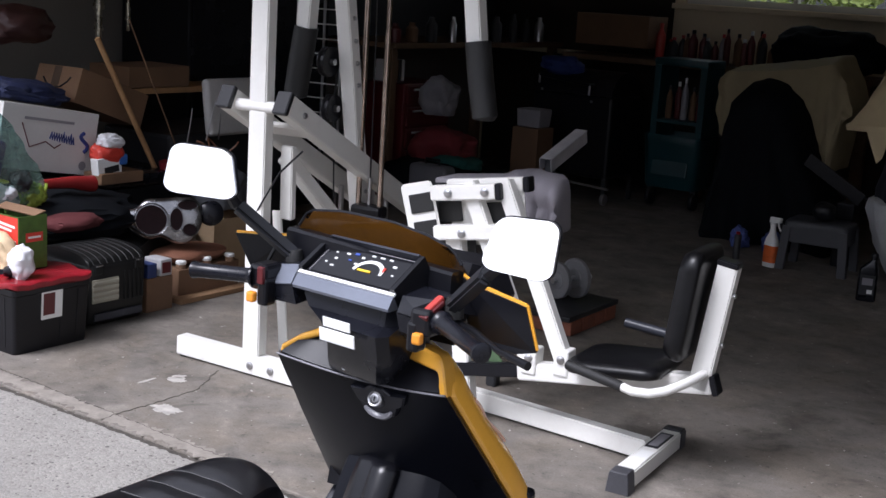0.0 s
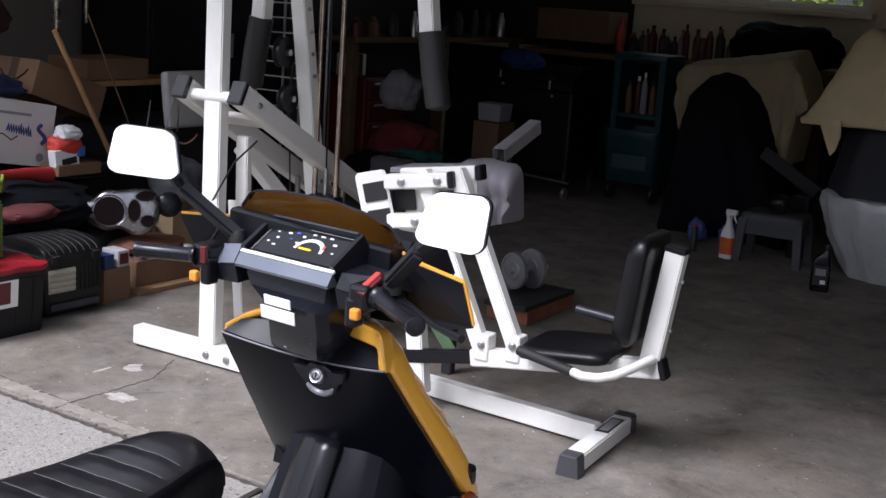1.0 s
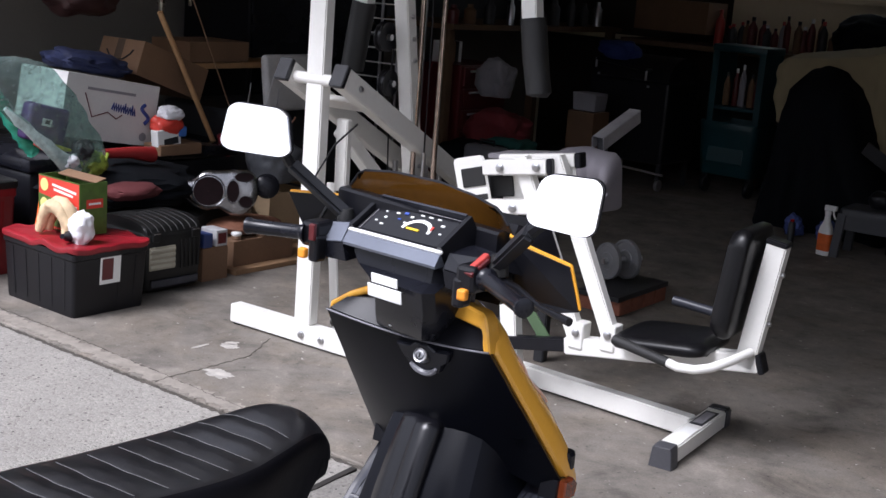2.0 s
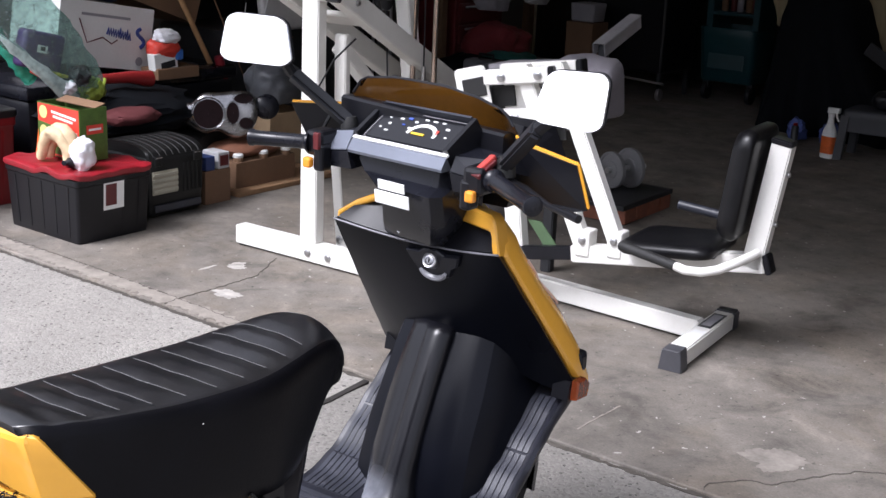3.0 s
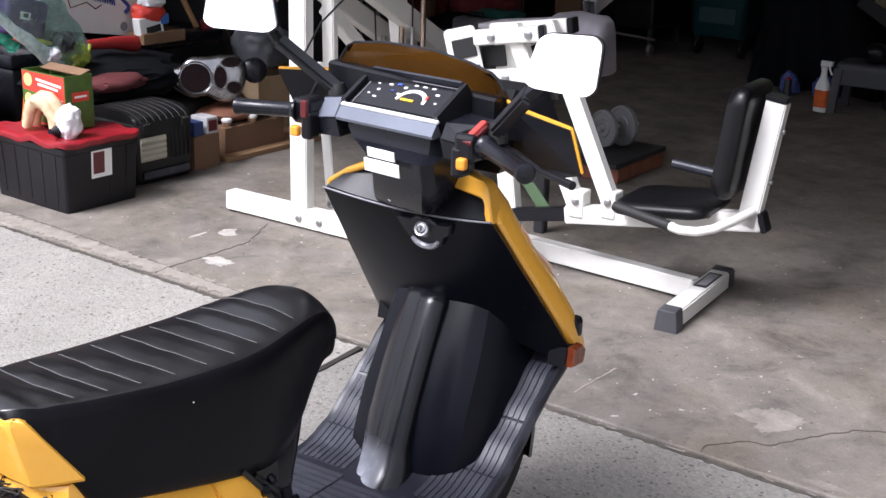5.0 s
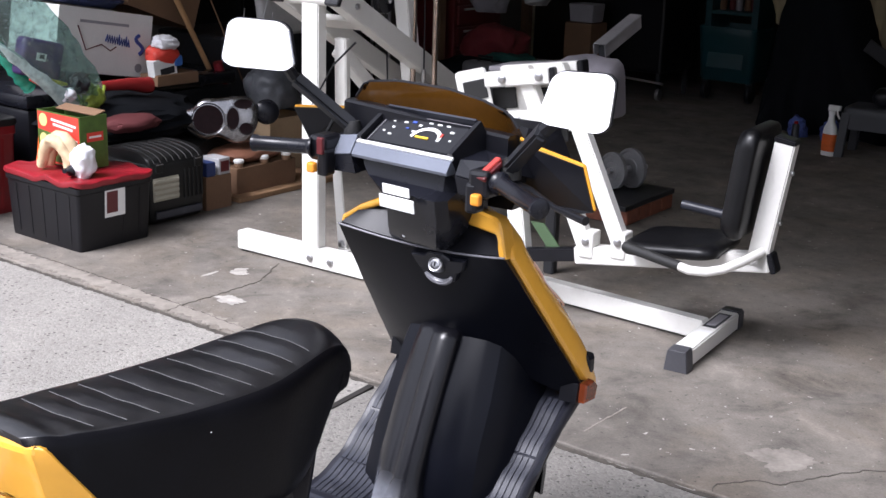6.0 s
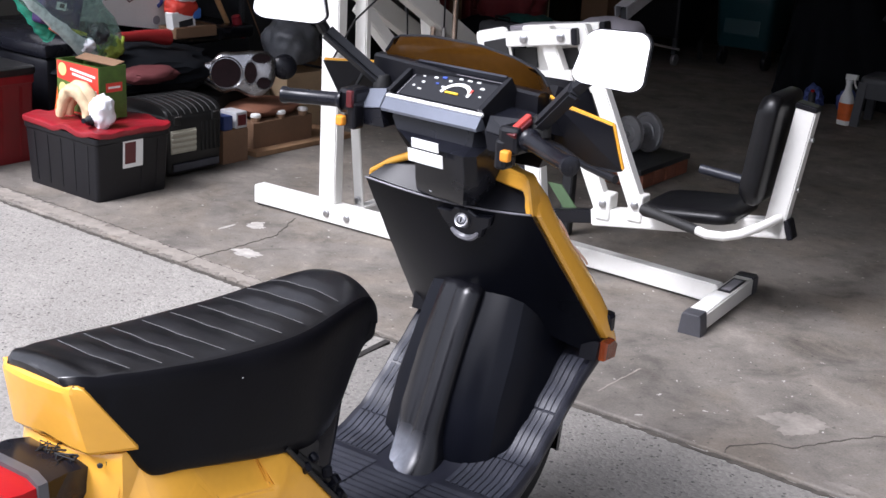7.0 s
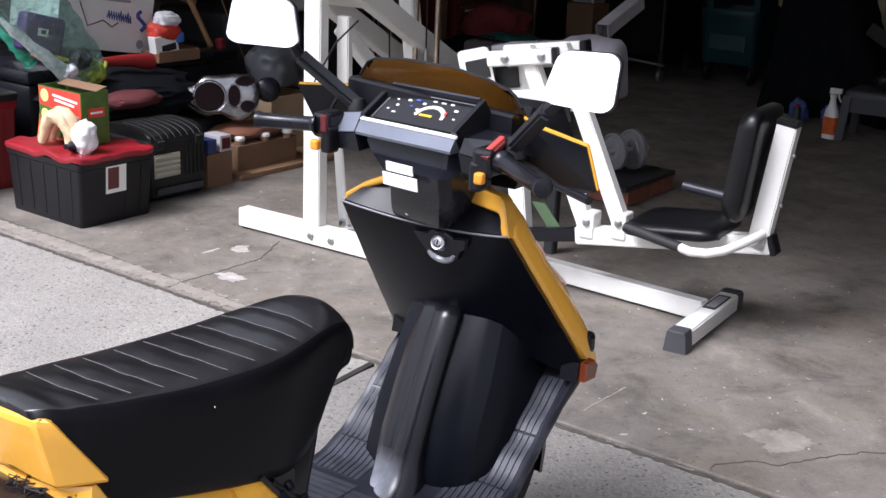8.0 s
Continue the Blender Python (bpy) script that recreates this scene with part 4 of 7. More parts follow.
for z, u, hw in ((0.58, 0.235, 0.040), (0.53, 0.232, 0.050), (0.50, 0.222, 0.060), (0.46, 0.200, 0.072), (0.43, 0.176, 0.084), (0.36, 0.150, 0.092), (0.26, 0.142, 0.10)):
    nose.append([Vector((hw * math.sin(a), u - 0.05 + 0.05 * math.cos(a), z)) for a in [radians(-90 + 18 * k) for k in range(11)]] + [Vector((hw, 0.05, z)), Vector((-hw, 0.05, z))])
part("under_seat_cover", loft(nose), M_BLKG, scooter, smooth=40)
for k in range(22):
    f = k / 21
    u, z = lerp(0.03, 0.18, f), lerp(0.462, 0.262, f)
    part("fitting", box(0.116 + rnd.uniform(-.015, .016), u + rnd.uniform(-.006, .018), z + rnd.uniform(-.008, .016), rnd.uniform(.008, .022), rnd.uniform(.008, .024), rnd.uniform(.008, .020), 0.003, pose(0, 0, 0, rnd.uniform(0, 90), rnd.uniform(0, 90), 0), seg=1), M_TUN, scooter)
part("hose", pipe([(0.10, 0.03, 0.47), (0.125, 0.075, 0.42), (0.118, 0.12, 0.37), (0.13, 0.15, 0.30)], 0.006, 8), M_RUB, scooter, smooth=True)
part("fitting_red", box(0.117, 0.130, 0.353, 0.014, 0.016, 0.012, 0.004), M_DARKR, scooter)
part("edge_rubber", pipe([(0.116, -0.008, 0.498), (0.134, 0.085, 0.385), (0.149, 0.168, 0.276)], 0.004, 8), M_RUB, scooter, smooth=True)
part("rear_fender_lower", loft([[Vector((x, u, z)) for x in (-0.125, 0.125)] + [Vector((x, u, z - 0.10)) for x in (0.115, -0.115)] for u, z in ((-0.42, 0.38), (-0.2, 0.31), (0.10, 0.28))]), M_BLK, scooter)

# footboard: flat floor rising at the front, with raised ribs
BOARD = [(0.08, 0.236), (0.20, 0.236), (0.36, 0.236), (0.45, 0.238), (0.50, 0.246), (0.56, 0.270), (0.62, 0.316), (0.68, 0.366), (0.74, 0.412), (0.78, 0.438)]
BW = [(0.08, 0.165), (0.20, 0.200), (0.40, 0.204), (0.50, 0.204), (0.60, 0.203), (0.70, 0.203), (0.78, 0.208)]


def board_z(u):
    return sample(BOARD, u)[0]


rings = []
for i in range(36):
    u = lerp(0.08, 0.78, i / 35)
    z, hw = board_z(u), sample(BW, u)[0]
    drop = 0.070 + 0.03 * min(1, max(0, (u - 0.35) / 0.2)) - 0.075 * min(1, max(0, (u - 0.56) / 0.18))
    rings.append([Vector((x, u, zz)) for x, zz in ((-hw * 0.8, z - drop), (-hw * 0.985, z - 0.025), (-hw, z - 0.006), (-hw + 0.006, z + 0.003), (-hw + 0.013, z), (hw - 0.013, z), (hw - 0.006, z + 0.003), (hw, z - 0.006), (hw * 0.985, z - 0.025), (hw * 0.8, z - drop))])
board = part("footboard", loft(rings), M_BOARD, scooter, "ribbed black footboard with sky sheen coloured into its grey ribs", smooth=50)
# ribs greyer and bluer than the board: the sky's reflection put into the colour
for side in (-1, 1):
    for k in range(9):
        x = side * (0.0825 + 0.0125 * k)
        for u0, u1 in ((0.462, 0.549), (0.553, 0.645), (0.649, 0.748)):
            pts = [(x, lerp(u0, u1, t / 6), board_z(lerp(u0, u1, t / 6))) for t in range(7)]
            part("rib", loft([[Vector((px + dx, pu, pz + dz)) for dx, dz in ((-0.0054, 0), (-0.0048, 0.0022), (0.0048, 0.0022), (0.0054, 0))] for px, pu, pz in pts]), M_GREYP, board, smooth=30)
for k in range(15):
    u = 0.195 + 0.0175 * k
    for x0, x1 in ((-0.184, -0.064), (-0.060, 0.060), (0.064, 0.152)):
        if u > 0.44 and x0 > -0.1 and x0 < 0:
            x0, x1 = -0.0, 0.05
            continue
        part("rib", bar((x0, u, 0.2372), (x1, u, 0.2372), 0.0145, 0.0045, (0, 1, 0), 0.0010), M_GREYP, board)
for k in range(11):
    u = 0.205 + 0.0225 * k
    part("rib", bar((0.155, u + 0.012, 0.2372), (0.186, u - 0.004, 0.2372), 0.0145, 0.0045, (0, 1, 0), 0.0010), M_GREYP, board)

# wheel tunnel: fluted on one side, sweeping forward into a worn ridge on the other
rings = []
for z, u0, hw, dp in ((0.225, 0.498, 0.148, 0.19), (0.28, 0.510, 0.147, 0.19), (0.36, 0.536, 0.143, 0.19), (0.44, 0.572, 0.138, 0.22), (0.50, 0.604, 0.132, 0.19), (0.56, 0.640, 0.122, 0.16), (0.60, 0.665, 0.115, 0.14)):
    ring = []
    for x, f in ((-1.0, 0.80), (-0.985, 0.55), (-0.93, 0.33), (-0.80, 0.17), (-0.55, 0.075), (-0.30, 0.03), (-0.2, 0.02), (0.18, 0.035), (0.30, 0.046), (0.36, 0.045), (0.58, 0.080), (0.64, 0.098), (0.80, 0.17), (0.93, 0.33), (0.985, 0.55), (1.0, 0.80)):
        ring.append(Vector((hw * x, u0 + dp * f, z)))
    ring += [Vector((hw, u0 + dp, z)), Vector((-hw, u0 + dp, z))]
    rings.append(ring)
part("wheel_tunnel", loft(rings), M_TUN, scooter, smooth=22)
rings = []
for z, u0, hw, wf in ((0.230, 0.436, 0.045, 0.085), (0.240, 0.440, 0.044, 0.098), (0.256, 0.458, 0.039, 0.114), (0.275, 0.474, 0.033, 0.127), (0.295, 0.484, 0.0295, 0.136), (0.32, 0.495, 0.0285, 0.142), (0.37, 0.518, 0.0280, 0.145), (0.42, 0.541, 0.0280, 0.143), (0.47, 0.565, 0.0280, 0.137), (0.51, 0.584, 0.0280, 0.130), (0.540, 0.599, 0.0275, 0.121), (0.550, 0.606, 0.0255, 0.115), (0.556, 0.617, 0.020, 0.106)):
    ring = []
    for k in range(10):
        f = k / 10
        ring.append(Vector((lerp(-wf, -hw * 0.86, f ** 0.8), u0 + hw * 0.47 + 0.115 * (1 - f) ** 2.4, z)))
    ring += [Vector((hw * math.sin(radians(-60 + 12.5 * k)), u0 + hw * 0.95 * (1 - math.cos(radians(-60 + 12.5 * k))), z)) for k in range(14)]
    ring += [Vector((hw, u0 + 0.13, z)), Vector((-wf, u0 + 0.16, z))]
    rings.append(ring)


def scuff_and_highlight(base, z0, z1, x0, x1):
    """A copy of a plastic, rubbed pale and with its highlight coloured in, between two heights and two sides of its
    part.
    """
    m = base.copy()
    n, l = m.node_tree.nodes, m.node_tree.links
    p = n["Principled BSDF"]
    src = p.inputs["Base Color"].links[0].from_socket
    tc = n.new("ShaderNodeTexCoord")
    sep = n.new("ShaderNodeSeparateXYZ")
    l.new(tc.outputs["Object"], sep.inputs[0])
    up = n.new("ShaderNodeMapRange")
    up.inputs["From Min"].default_value, up.inputs["From Max"].default_value = z1, z0
    l.new(sep.outputs["Z"], up.inputs["Value"])
    across = n.new("ShaderNodeMapRange")
    across.inputs["From Min"].default_value, across.inputs["From Max"].default_value = x0, x1
    l.new(sep.outputs["X"], across.inputs["Value"])
    grit = n.new("ShaderNodeTexNoise")
    grit.inputs["Scale"].default_value, grit.inputs["Detail"].default_value = 22, 4
    l.new(tc.outputs["Object"], grit.inputs["Vector"])
    amount = n.new("ShaderNodeMath")
    amount.operation = "MULTIPLY"
    l.new(up.outputs[0], amount.inputs[0])
    l.new(across.outputs[0], amount.inputs[1])
    rough = n.new("ShaderNodeMath")
    rough.operation = "MULTIPLY"
    l.new(amount.outputs[0], rough.inputs[0])
    l.new(grit.outputs["Fac"], rough.inputs[1])
    mx = n.new("ShaderNodeMixRGB")
    l.new(rough.outputs[0], mx.inputs[0])
    l.new(src, mx.inputs[1])
    mx.inputs[2].default_value = (0.36, 0.375, 0.43, 1)
    l.new(mx.outputs[0], p.inputs["Base Color"])
    return m


# the ridge's pale foot holds both scuffing and a painted highlight
part("tunnel_ridge", loft(rings), scuff_and_highlight(M_POL, 0.238, 0.305, 0.016, -0.010), scooter, "worn shiny tunnel ridge with a highlight coloured into its foot", smooth=50)
# leg shield: black inner panel and yellow front cover
SH_W = [(0.42, 0.228), (0.442, 0.225), (0.509, 0.215), (0.584, 0.203), (0.675, 0.188), (0.739, 0.178), (0.75, 0.174)]


def shield_at(x, z, back=0.0):
    """A point of the inner shield: x across (-1..1), height z."""
    ax = abs(x)
    centre = 0.538 + (0.735 - z) * 0.50
    rim = 0.530 + (0.739 - z) * 0.77
    return Vector((sample(SH_W, z)[0] * x, lerp(centre, rim, ax ** 1.6) + back, z))


rings = []
for k in range(13):
    t = k / 12
    front = []
    for i in range(25):
        x = lerp(-1, 1, i / 24)
        ax = abs(x)
        top = 0.728 + 0.016 * ax ** 2
        low = 0.543 - 0.108 * min(1, max(0, (ax - 0.12) / 0.7)) ** 0.9
        front.append((x, lerp(top, low, t)))
    rings.append([shield_at(x, z) for x, z in front] + [shield_at(x * 0.97, z, 0.014) for x, z in front[::-1]])
shield = part("leg_shield", loft(rings), M_TUN, scooter, "black inner leg shield", smooth=35)
def on_shield(x, z, out):
    """A point just off the inner shield's face."""
    return shield_at(x / 0.18, z) + Vector((0, -out, -0.3 * out))


lock = part("lock_pocket", loft([[on_shield(0.030 + (x - 0.030) * k, 0.698 + (z - 0.698) * k, o) for x, z in ((-0.024, 0.716), (-0.018, 0.699), (-0.008, 0.680), (0.008, 0.668), (0.034, 0.664), (0.056, 0.674), (0.066, 0.692), (0.080, 0.700), (0.092, 0.722), (0.060, 0.718), (0.046, 0.727), (0.018, 0.727), (0.006, 0.718))] for k, o in ((1.0, 0.0), (1.0, 0.007), (0.94, 0.010))]), M_BLKG, shield, smooth=25)
lm = Matrix.Translation(on_shield(0.031, 0.707, 0.014)) @ pose(0, 0, 0, 72, 0, 6)
part("key_lock", lathe([(0.0135, -0.014), (0.0135, 0.0045), (0.0120, 0.0065), (0.0105, 0.0060), (0.0100, 0.0045), (0.0020, 0.0045)], 26, lm), M_STEEL, lock, "steel key lock", smooth=35)
part("lock_face", lathe([(0.0092, 0.0046), (0.0085, 0.0062), (0.0060, 0.0066), (0.0055, 0.0056), (0.0010, 0.0056)], 22, lm), M_DULLC, lock, smooth=35)
part("key_slot", box(0, 0, 0.0064, 0.0018, 0.008, 0.0016, m=Matrix()), M_BLK, lock).matrix_basis = lm
part("pocket_lip", pipe([on_shield(0.026 + 0.029 * math.sin(a), 0.695 - 0.026 * math.cos(a), 0.012) for a in [radians(-62 + 12.4 * k) for k in range(11)]], [0.003, 0.0045, 0.0055, 0.006, 0.006, 0.006, 0.006, 0.006, 0.0055, 0.0045, 0.003], 8), mat("pale_lip_grey", (0.22, 0.22, 0.24), 0.3), lock, "pale grey lip under the lock", smooth=True)
rings = []
for z, u0, un, hw in ((0.790, 0.60, 0.665, 0.090), (0.772, 0.580, 0.668, 0.140), (0.752, 0.562, 0.672, 0.168), (0.735, 0.557, 0.676, 0.179), (0.675, 0.602, 0.722, 0.189), (0.584, 0.672, 0.812, 0.204), (0.509, 0.730, 0.868, 0.216), (0.45, 0.776, 0.885, 0.222), (0.415, 0.805, 0.890, 0.215)):
    a5 = [radians(-90 + 9 * k) for k in range(21)]
    ring = [Vector((hw * math.copysign(abs(math.sin(a)) ** 0.7, math.sin(a)), u0 + (un - u0) * max(0, math.cos(a)) ** 0.85, z)) for a in a5]
    rings.append([Vector((-hw * 0.97, u0 - 0.006, z))] + ring + [Vector((hw * 0.97, u0 - 0.006, z))])
cover = part("front_cover", loft(rings, caps=True), M_YEL, scooter, "glossy yellow front cover", smooth=35)
COVER = [(0.60, 0.660, 0.800, 0.202), (0.675, 0.602, 0.722, 0.189), (0.735, 0.557, 0.676, 0.179)]
for a in (64, 58):
    pts = []
    for k in range(13):
        z = lerp(0.708, 0.606, k / 12)
        u0, un, hw = sample(COVER, z)
        aa = radians(a - 8 * (k / 12))
        pts.append((hw * math.sin(aa) ** 0.7 + 0.0005, u0 + (un - u0) * math.cos(aa) ** 0.85, z))
    part("decal_line", pipe(pts, 0.0022 if a == 64 else 0.0014, 6), mat("faded_pink_decal", (0.75, 0.52, 0.42), 0.4), cover, smooth=True)
rim = []
for (wi, ui, zi), (wo, uo, zo) in (((0.064, 0.562, 0.780), (0.064, 0.562, 0.809)), ((0.110, 0.547, 0.779), (0.112, 0.547, 0.809)), ((0.150, 0.532, 0.779), (0.152, 0.533, 0.807)), ((0.157, 0.529, 0.776), (0.160, 0.531, 0.801)), ((0.161, 0.527, 0.768), (0.167, 0.528, 0.790)), ((0.162, 0.526, 0.755), (0.173, 0.526, 0.765)), ((0.164, 0.528, 0.741), (0.177, 0.528, 0.741))):
    a, c = Vector((wi, ui, zi)), Vector((wo, uo, zo))
    m1, m2 = a.lerp(c, 0.12), a.lerp(c, 0.86)
    rim.append([a + Vector((0, 0.003, 0)), m1, m2, c + Vector((0, 0.004, 0)), c + Vector((-0.010, 0.050, -0.008)), a + Vector((-0.006, 0.050, -0.006))])
part("cover_rim", loft(rim), M_YEL, cover, smooth=35)
for side in (-1,):
    lip = pipe([(side * 0.181, 0.545, 0.728), (side * 0.176, 0.545, 0.752), (side * 0.143, 0.556, 0.774), (side * 0.10, 0.560, 0.792), (side * 0.05, 0.575, 0.800)], [0.004, 0.0055, 0.0065, 0.008, 0.007], 10)
    part("cover_rim", lip, M_YEL, cover, smooth=True)
rows = []
for f in (0.0, 0.3, 0.65, 1.0):
    top = []
    for k in range(21):
        x = lerp(-1, 1, k / 20)
        a = Vector((0.174 * x, 0.540 - 0.008 * x * x, 0.732 + 0.014 * x * x))
        c = Vector((0.137 * x, 0.594 - 0.040 * abs(x) ** 3, 0.805 - 0.027 * abs(x) ** 3))
        top.append(a.lerp(c, f))
    rows.append(top + [p + Vector((0, 0.004, -0.006)) for p in top[::-1]])
part("shield_top", loft(rows), M_BLK, shield, smooth=40)
# thin top edge trim, paler than the shield to carry its highlight
part("shield_edge_trim", pipe([shield_at(x, 0.728 + 0.016 * x * x, -0.001) for x in [lerp(-1, 1, k / 24) for k in range(25)]], 0.0020, 6), mat("edge_highlight_grey", (0.16, 0.16, 0.18), 0.35), shield, smooth=True)

# indicators
M_AMBER = mat("dull_orange_lens", (0.15, 0.032, 0.010), 0.25, var=0.25, scale=30, coat=0.4)
for side in (-1, 1):
    ind = part("indicator", loft([[Vector((side * x, u, z)) for u, z in ((0.727, 0.428), (0.775, 0.422), (0.785, 0.450), (0.770, 0.464), (0.735, 0.464))] for x in ((0.185, 0.214, 0.220) if side > 0 else (0.15, 0.198, 0.203))]), M_BLK, scooter, smooth=30)
    part("indicator_lens", loft([[Vector((side * x, 0.757 + (u - 0.757) * k, 0.447 + (z - 0.447) * k)) for u, z in ((0.736, 0.428), (0.779, 0.424), (0.787, 0.452), (0.772, 0.465), (0.740, 0.465))] for x, k in (((0.2205, 1), (0.232, 0.96), (0.235, 0.85)) if side > 0 else ((0.2035, 0.8), (0.206, 0.76), (0.208, 0.7)))]), M_AMBER if side > 0 else M_BLK, ind, "dull orange indicator lens" if side > 0 else "", smooth=30)
    if side < 0:
        continue
    part("indicator_stay", box(side * 0.205, 0.79, 0.485, 0.026, 0.035, 0.045, 0.011), M_BLKG, ind)

# wheels
for u, name in ((0.765, "front_wheel"), (-0.34, "rear_wheel")):
    wm = Matrix.Translation((0, u, 0.190)) @ pose(0, 0, 0, 0, 90, 0)
    tyre = part("tyre", lathe([(0.125, -0.035), (0.165, -0.042), (0.190, -0.030), (0.199, -0.012), (0.199, 0.012), (0.190, 0.030), (0.165, 0.042), (0.125, 0.035)], 40, wm), M_RUB, scooter, "black scooter tyre", smooth=40)
    part("rim", lathe([(0.03, -0.030), (0.10, -0.012), (0.126, -0.033), (0.126, 0.033), (0.10, 0.012), (0.03, 0.030)], 32, wm), M_STEEL, tyre, smooth=40)
# unseen underbody, added low and wide to deepen the shadow on the ground
part("shadow_underbody", loft([[Vector((x * hw, u, z)) for x, z in ((-1, zt), (-0.8, zb), (0.8, zb), (1, zt))] for u, hw, zb, zt in ((-0.10, 0.12, 0.12, 0.24), (0.10, 0.16, 0.065, 0.20), (0.25, 0.17, 0.060, 0.185), (0.50, 0.17, 0.060, 0.18), (0.62, 0.14, 0.12, 0.20))]), M_BLK, scooter, smooth=30)
# unseen fender over the front wheel, added to strengthen the shadow below
fender = []
for k in range(13):
    a = radians(-20 + 16.5 * k)
    fender.append([Vector((x, 0.765 + math.cos(a) * r * 0.78, 0.190 + math.sin(a) * r)) for x, r in ((-0.066, 0.175), (-0.060, 0.206), (-0.03, 0.216), (0.03, 0.216), (0.060, 0.206), (0.066, 0.175), (0.05, 0.203), (-0.05, 0.203))])
part("unseen_fender", loft(fender), M_BLKG, scooter, smooth=40)
part("fork_cover", loft([[Vector((x, u, z)) for x, u in ((-0.05, u0 - 0.03), (0.05, u0 - 0.03), (0.05, u0 + 0.04), (-0.05, u0 + 0.04))] for z, u0 in ((0.24, 0.79), (0.50, 0.72), (0.80, 0.62))]), M_BLK, scooter)
for x in (-0.11, 0.11):
    part("stand_leg", pipe([(x * 0.6, -0.10, 0.24), (x, -0.05, 0.12), (x * 1.15, -0.02, 0.002)], 0.011, 8), M_BLK, scooter, smooth=True)

# ---- handlebar assembly ----
bars = part("handlebar_cover", loft([[Vector((cx + x, u, z)) for x, u, z in
      ((-w0, 0.520 + d, z0), (-w0 * 0.86, 0.492 + d, z0), (w0 * 0.80, 0.470 + d, z0), (w0 * 0.98, 0.490 + d, z0), (w0, 0.60, z0), (-w0, 0.61, z0))]
      for z0, w0, d, cx in ((0.734, 0.066, 0.050, -0.010), (0.742, 0.069, 0.040, -0.006), (0.765, 0.070, 0.020, 0.006), (0.80, 0.071, -0.004, 0.022), (0.838, 0.076, -0.016, 0.020), (0.850, 0.104, 0.012, -0.004), (0.868, 0.112, 0.018, -0.012), (0.882, 0.111, 0.022, -0.013))]), M_BLKG, scooter, "black handlebar cover", smooth=30)
M_ARM = mat("charcoal_plastic", (0.020, 0.021, 0.025), 0.42, var=0.3, scale=12, bump=0.1, bscale=350, spec=0.4)
# silver grey that carries the sky's reflection on the pod's slanted faces
M_SKYSHEEN = mat("sky_sheen_grey", (0.17, 0.185, 0.225), 0.35, 0.4, var=0.1)
# instrument pod: sloping tray with rims
PL, PR = Vector((-0.128, 0.516, 0.899)), Vector((0.099, 0.476, 0.904))
BL, BR = Vector((-0.114, 0.590, 0.950)), Vector((0.114, 0.545, 0.955))


def pod(x, y, lift=0.0):
    """A point of the instrument pod: x across (0..1), y from the rider's edge to the back (0..1)."""
    p = PL.lerp(PR, x).lerp(BL.lerp(BR, x), y)
    nrm = (PR - PL).cross(BL - PL).normalized()
    return p + nrm * lift


part("pod_body", loft([[pod(x, y, l) for x, y in ((0, 0), (1, 0), (1, 1), (0, 1))] for l in (-0.05, 0.0)]), M_BLK, bars)
def padbox(x0, x1, y0, y1, l0, l1, mt, parent, name, label=""):
    return part(name, loft([[pod(x, y, l) for x, y in ((x0, y0), (x1, y0), (x1, y1), (x0, y1))] for l in (l0, l1)]), mt, parent, label)


padbox(0.0, 1.0, 0.0, 0.07, 0.0, 0.004, M_STICK, bars, "pod_edge", "pale strip along the pod's rider edge")
front_rows = []
for dz, du in ((0.003, 0.004), (0.0, -0.003), (-0.017, -0.016), (-0.022, -0.014)):
    front_rows.append([PL + Vector((0.001 * dz, du, dz)), PR + Vector((0, du, dz)), PR + Vector((0, 0.02, dz)), PL + Vector((0, 0.02, dz))])
part("pod_front", loft(front_rows), M_SKYSHEEN, bars, "front of the instrument pod, sky reflection coloured silver grey", smooth=20)
padbox(0.0, 0.04, 0.07, 1.0, 0.0, 0.011, M_BLK, bars, "pod_rim")
padbox(0.96, 1.0, 0.07, 1.0, 0.0, 0.011, M_BLK, bars, "pod_rim")
padbox(0.04, 0.96, 0.95, 1.0, 0.0, 0.014, M_GREYP, bars, "pod_rim")
for x0, x1, y0, y1 in ((0.075, 0.925, 0.905, 0.915), (0.075, 0.080, 0.13, 0.905), (0.920, 0.925, 0.13, 0.905)):
    padbox(x0, x1, y0, y1, 0.0, 0.0026, M_GREYC, bars, "dial_border")
dial = padbox(0.09, 0.91, 0.14, 0.90, 0.0, 0.002, mat("dial_face", (0.008, 0.008, 0.010), 0.15, var=0.1, bump=0), bars, "dial_panel", "black instrument panel with white and yellow marks")
arc = None
for k in range(15):
    a = radians(168 - 11.2 * k)
    cx, cy = 0.60, 0.38
    arc = box(0, 0, 0, 0.010, 0.006, 0.0012, m=Matrix.Translation(pod(cx + 0.135 * math.cos(a), cy + 0.27 * math.sin(a), 0.0033)) @ Matrix.Rotation(math.atan2((BL - PL).z, (BL - PL).y), 4, "X") @ pose(0, 0, 0, 0, 0, -15 + math.degrees(a) - 90), bm=arc)
part("speed_scale", arc, M_STICK, dial)
padbox(0.50, 0.63, 0.385, 0.43, 0.002, 0.004, mat("yellow_print", (0.85, 0.55, 0.03), 0.4), dial, "yellow_bar")
padbox(0.715, 0.74, 0.46, 0.58, 0.002, 0.004, M_REDPR, dial, "red_bar")
rr = random.Random(12)
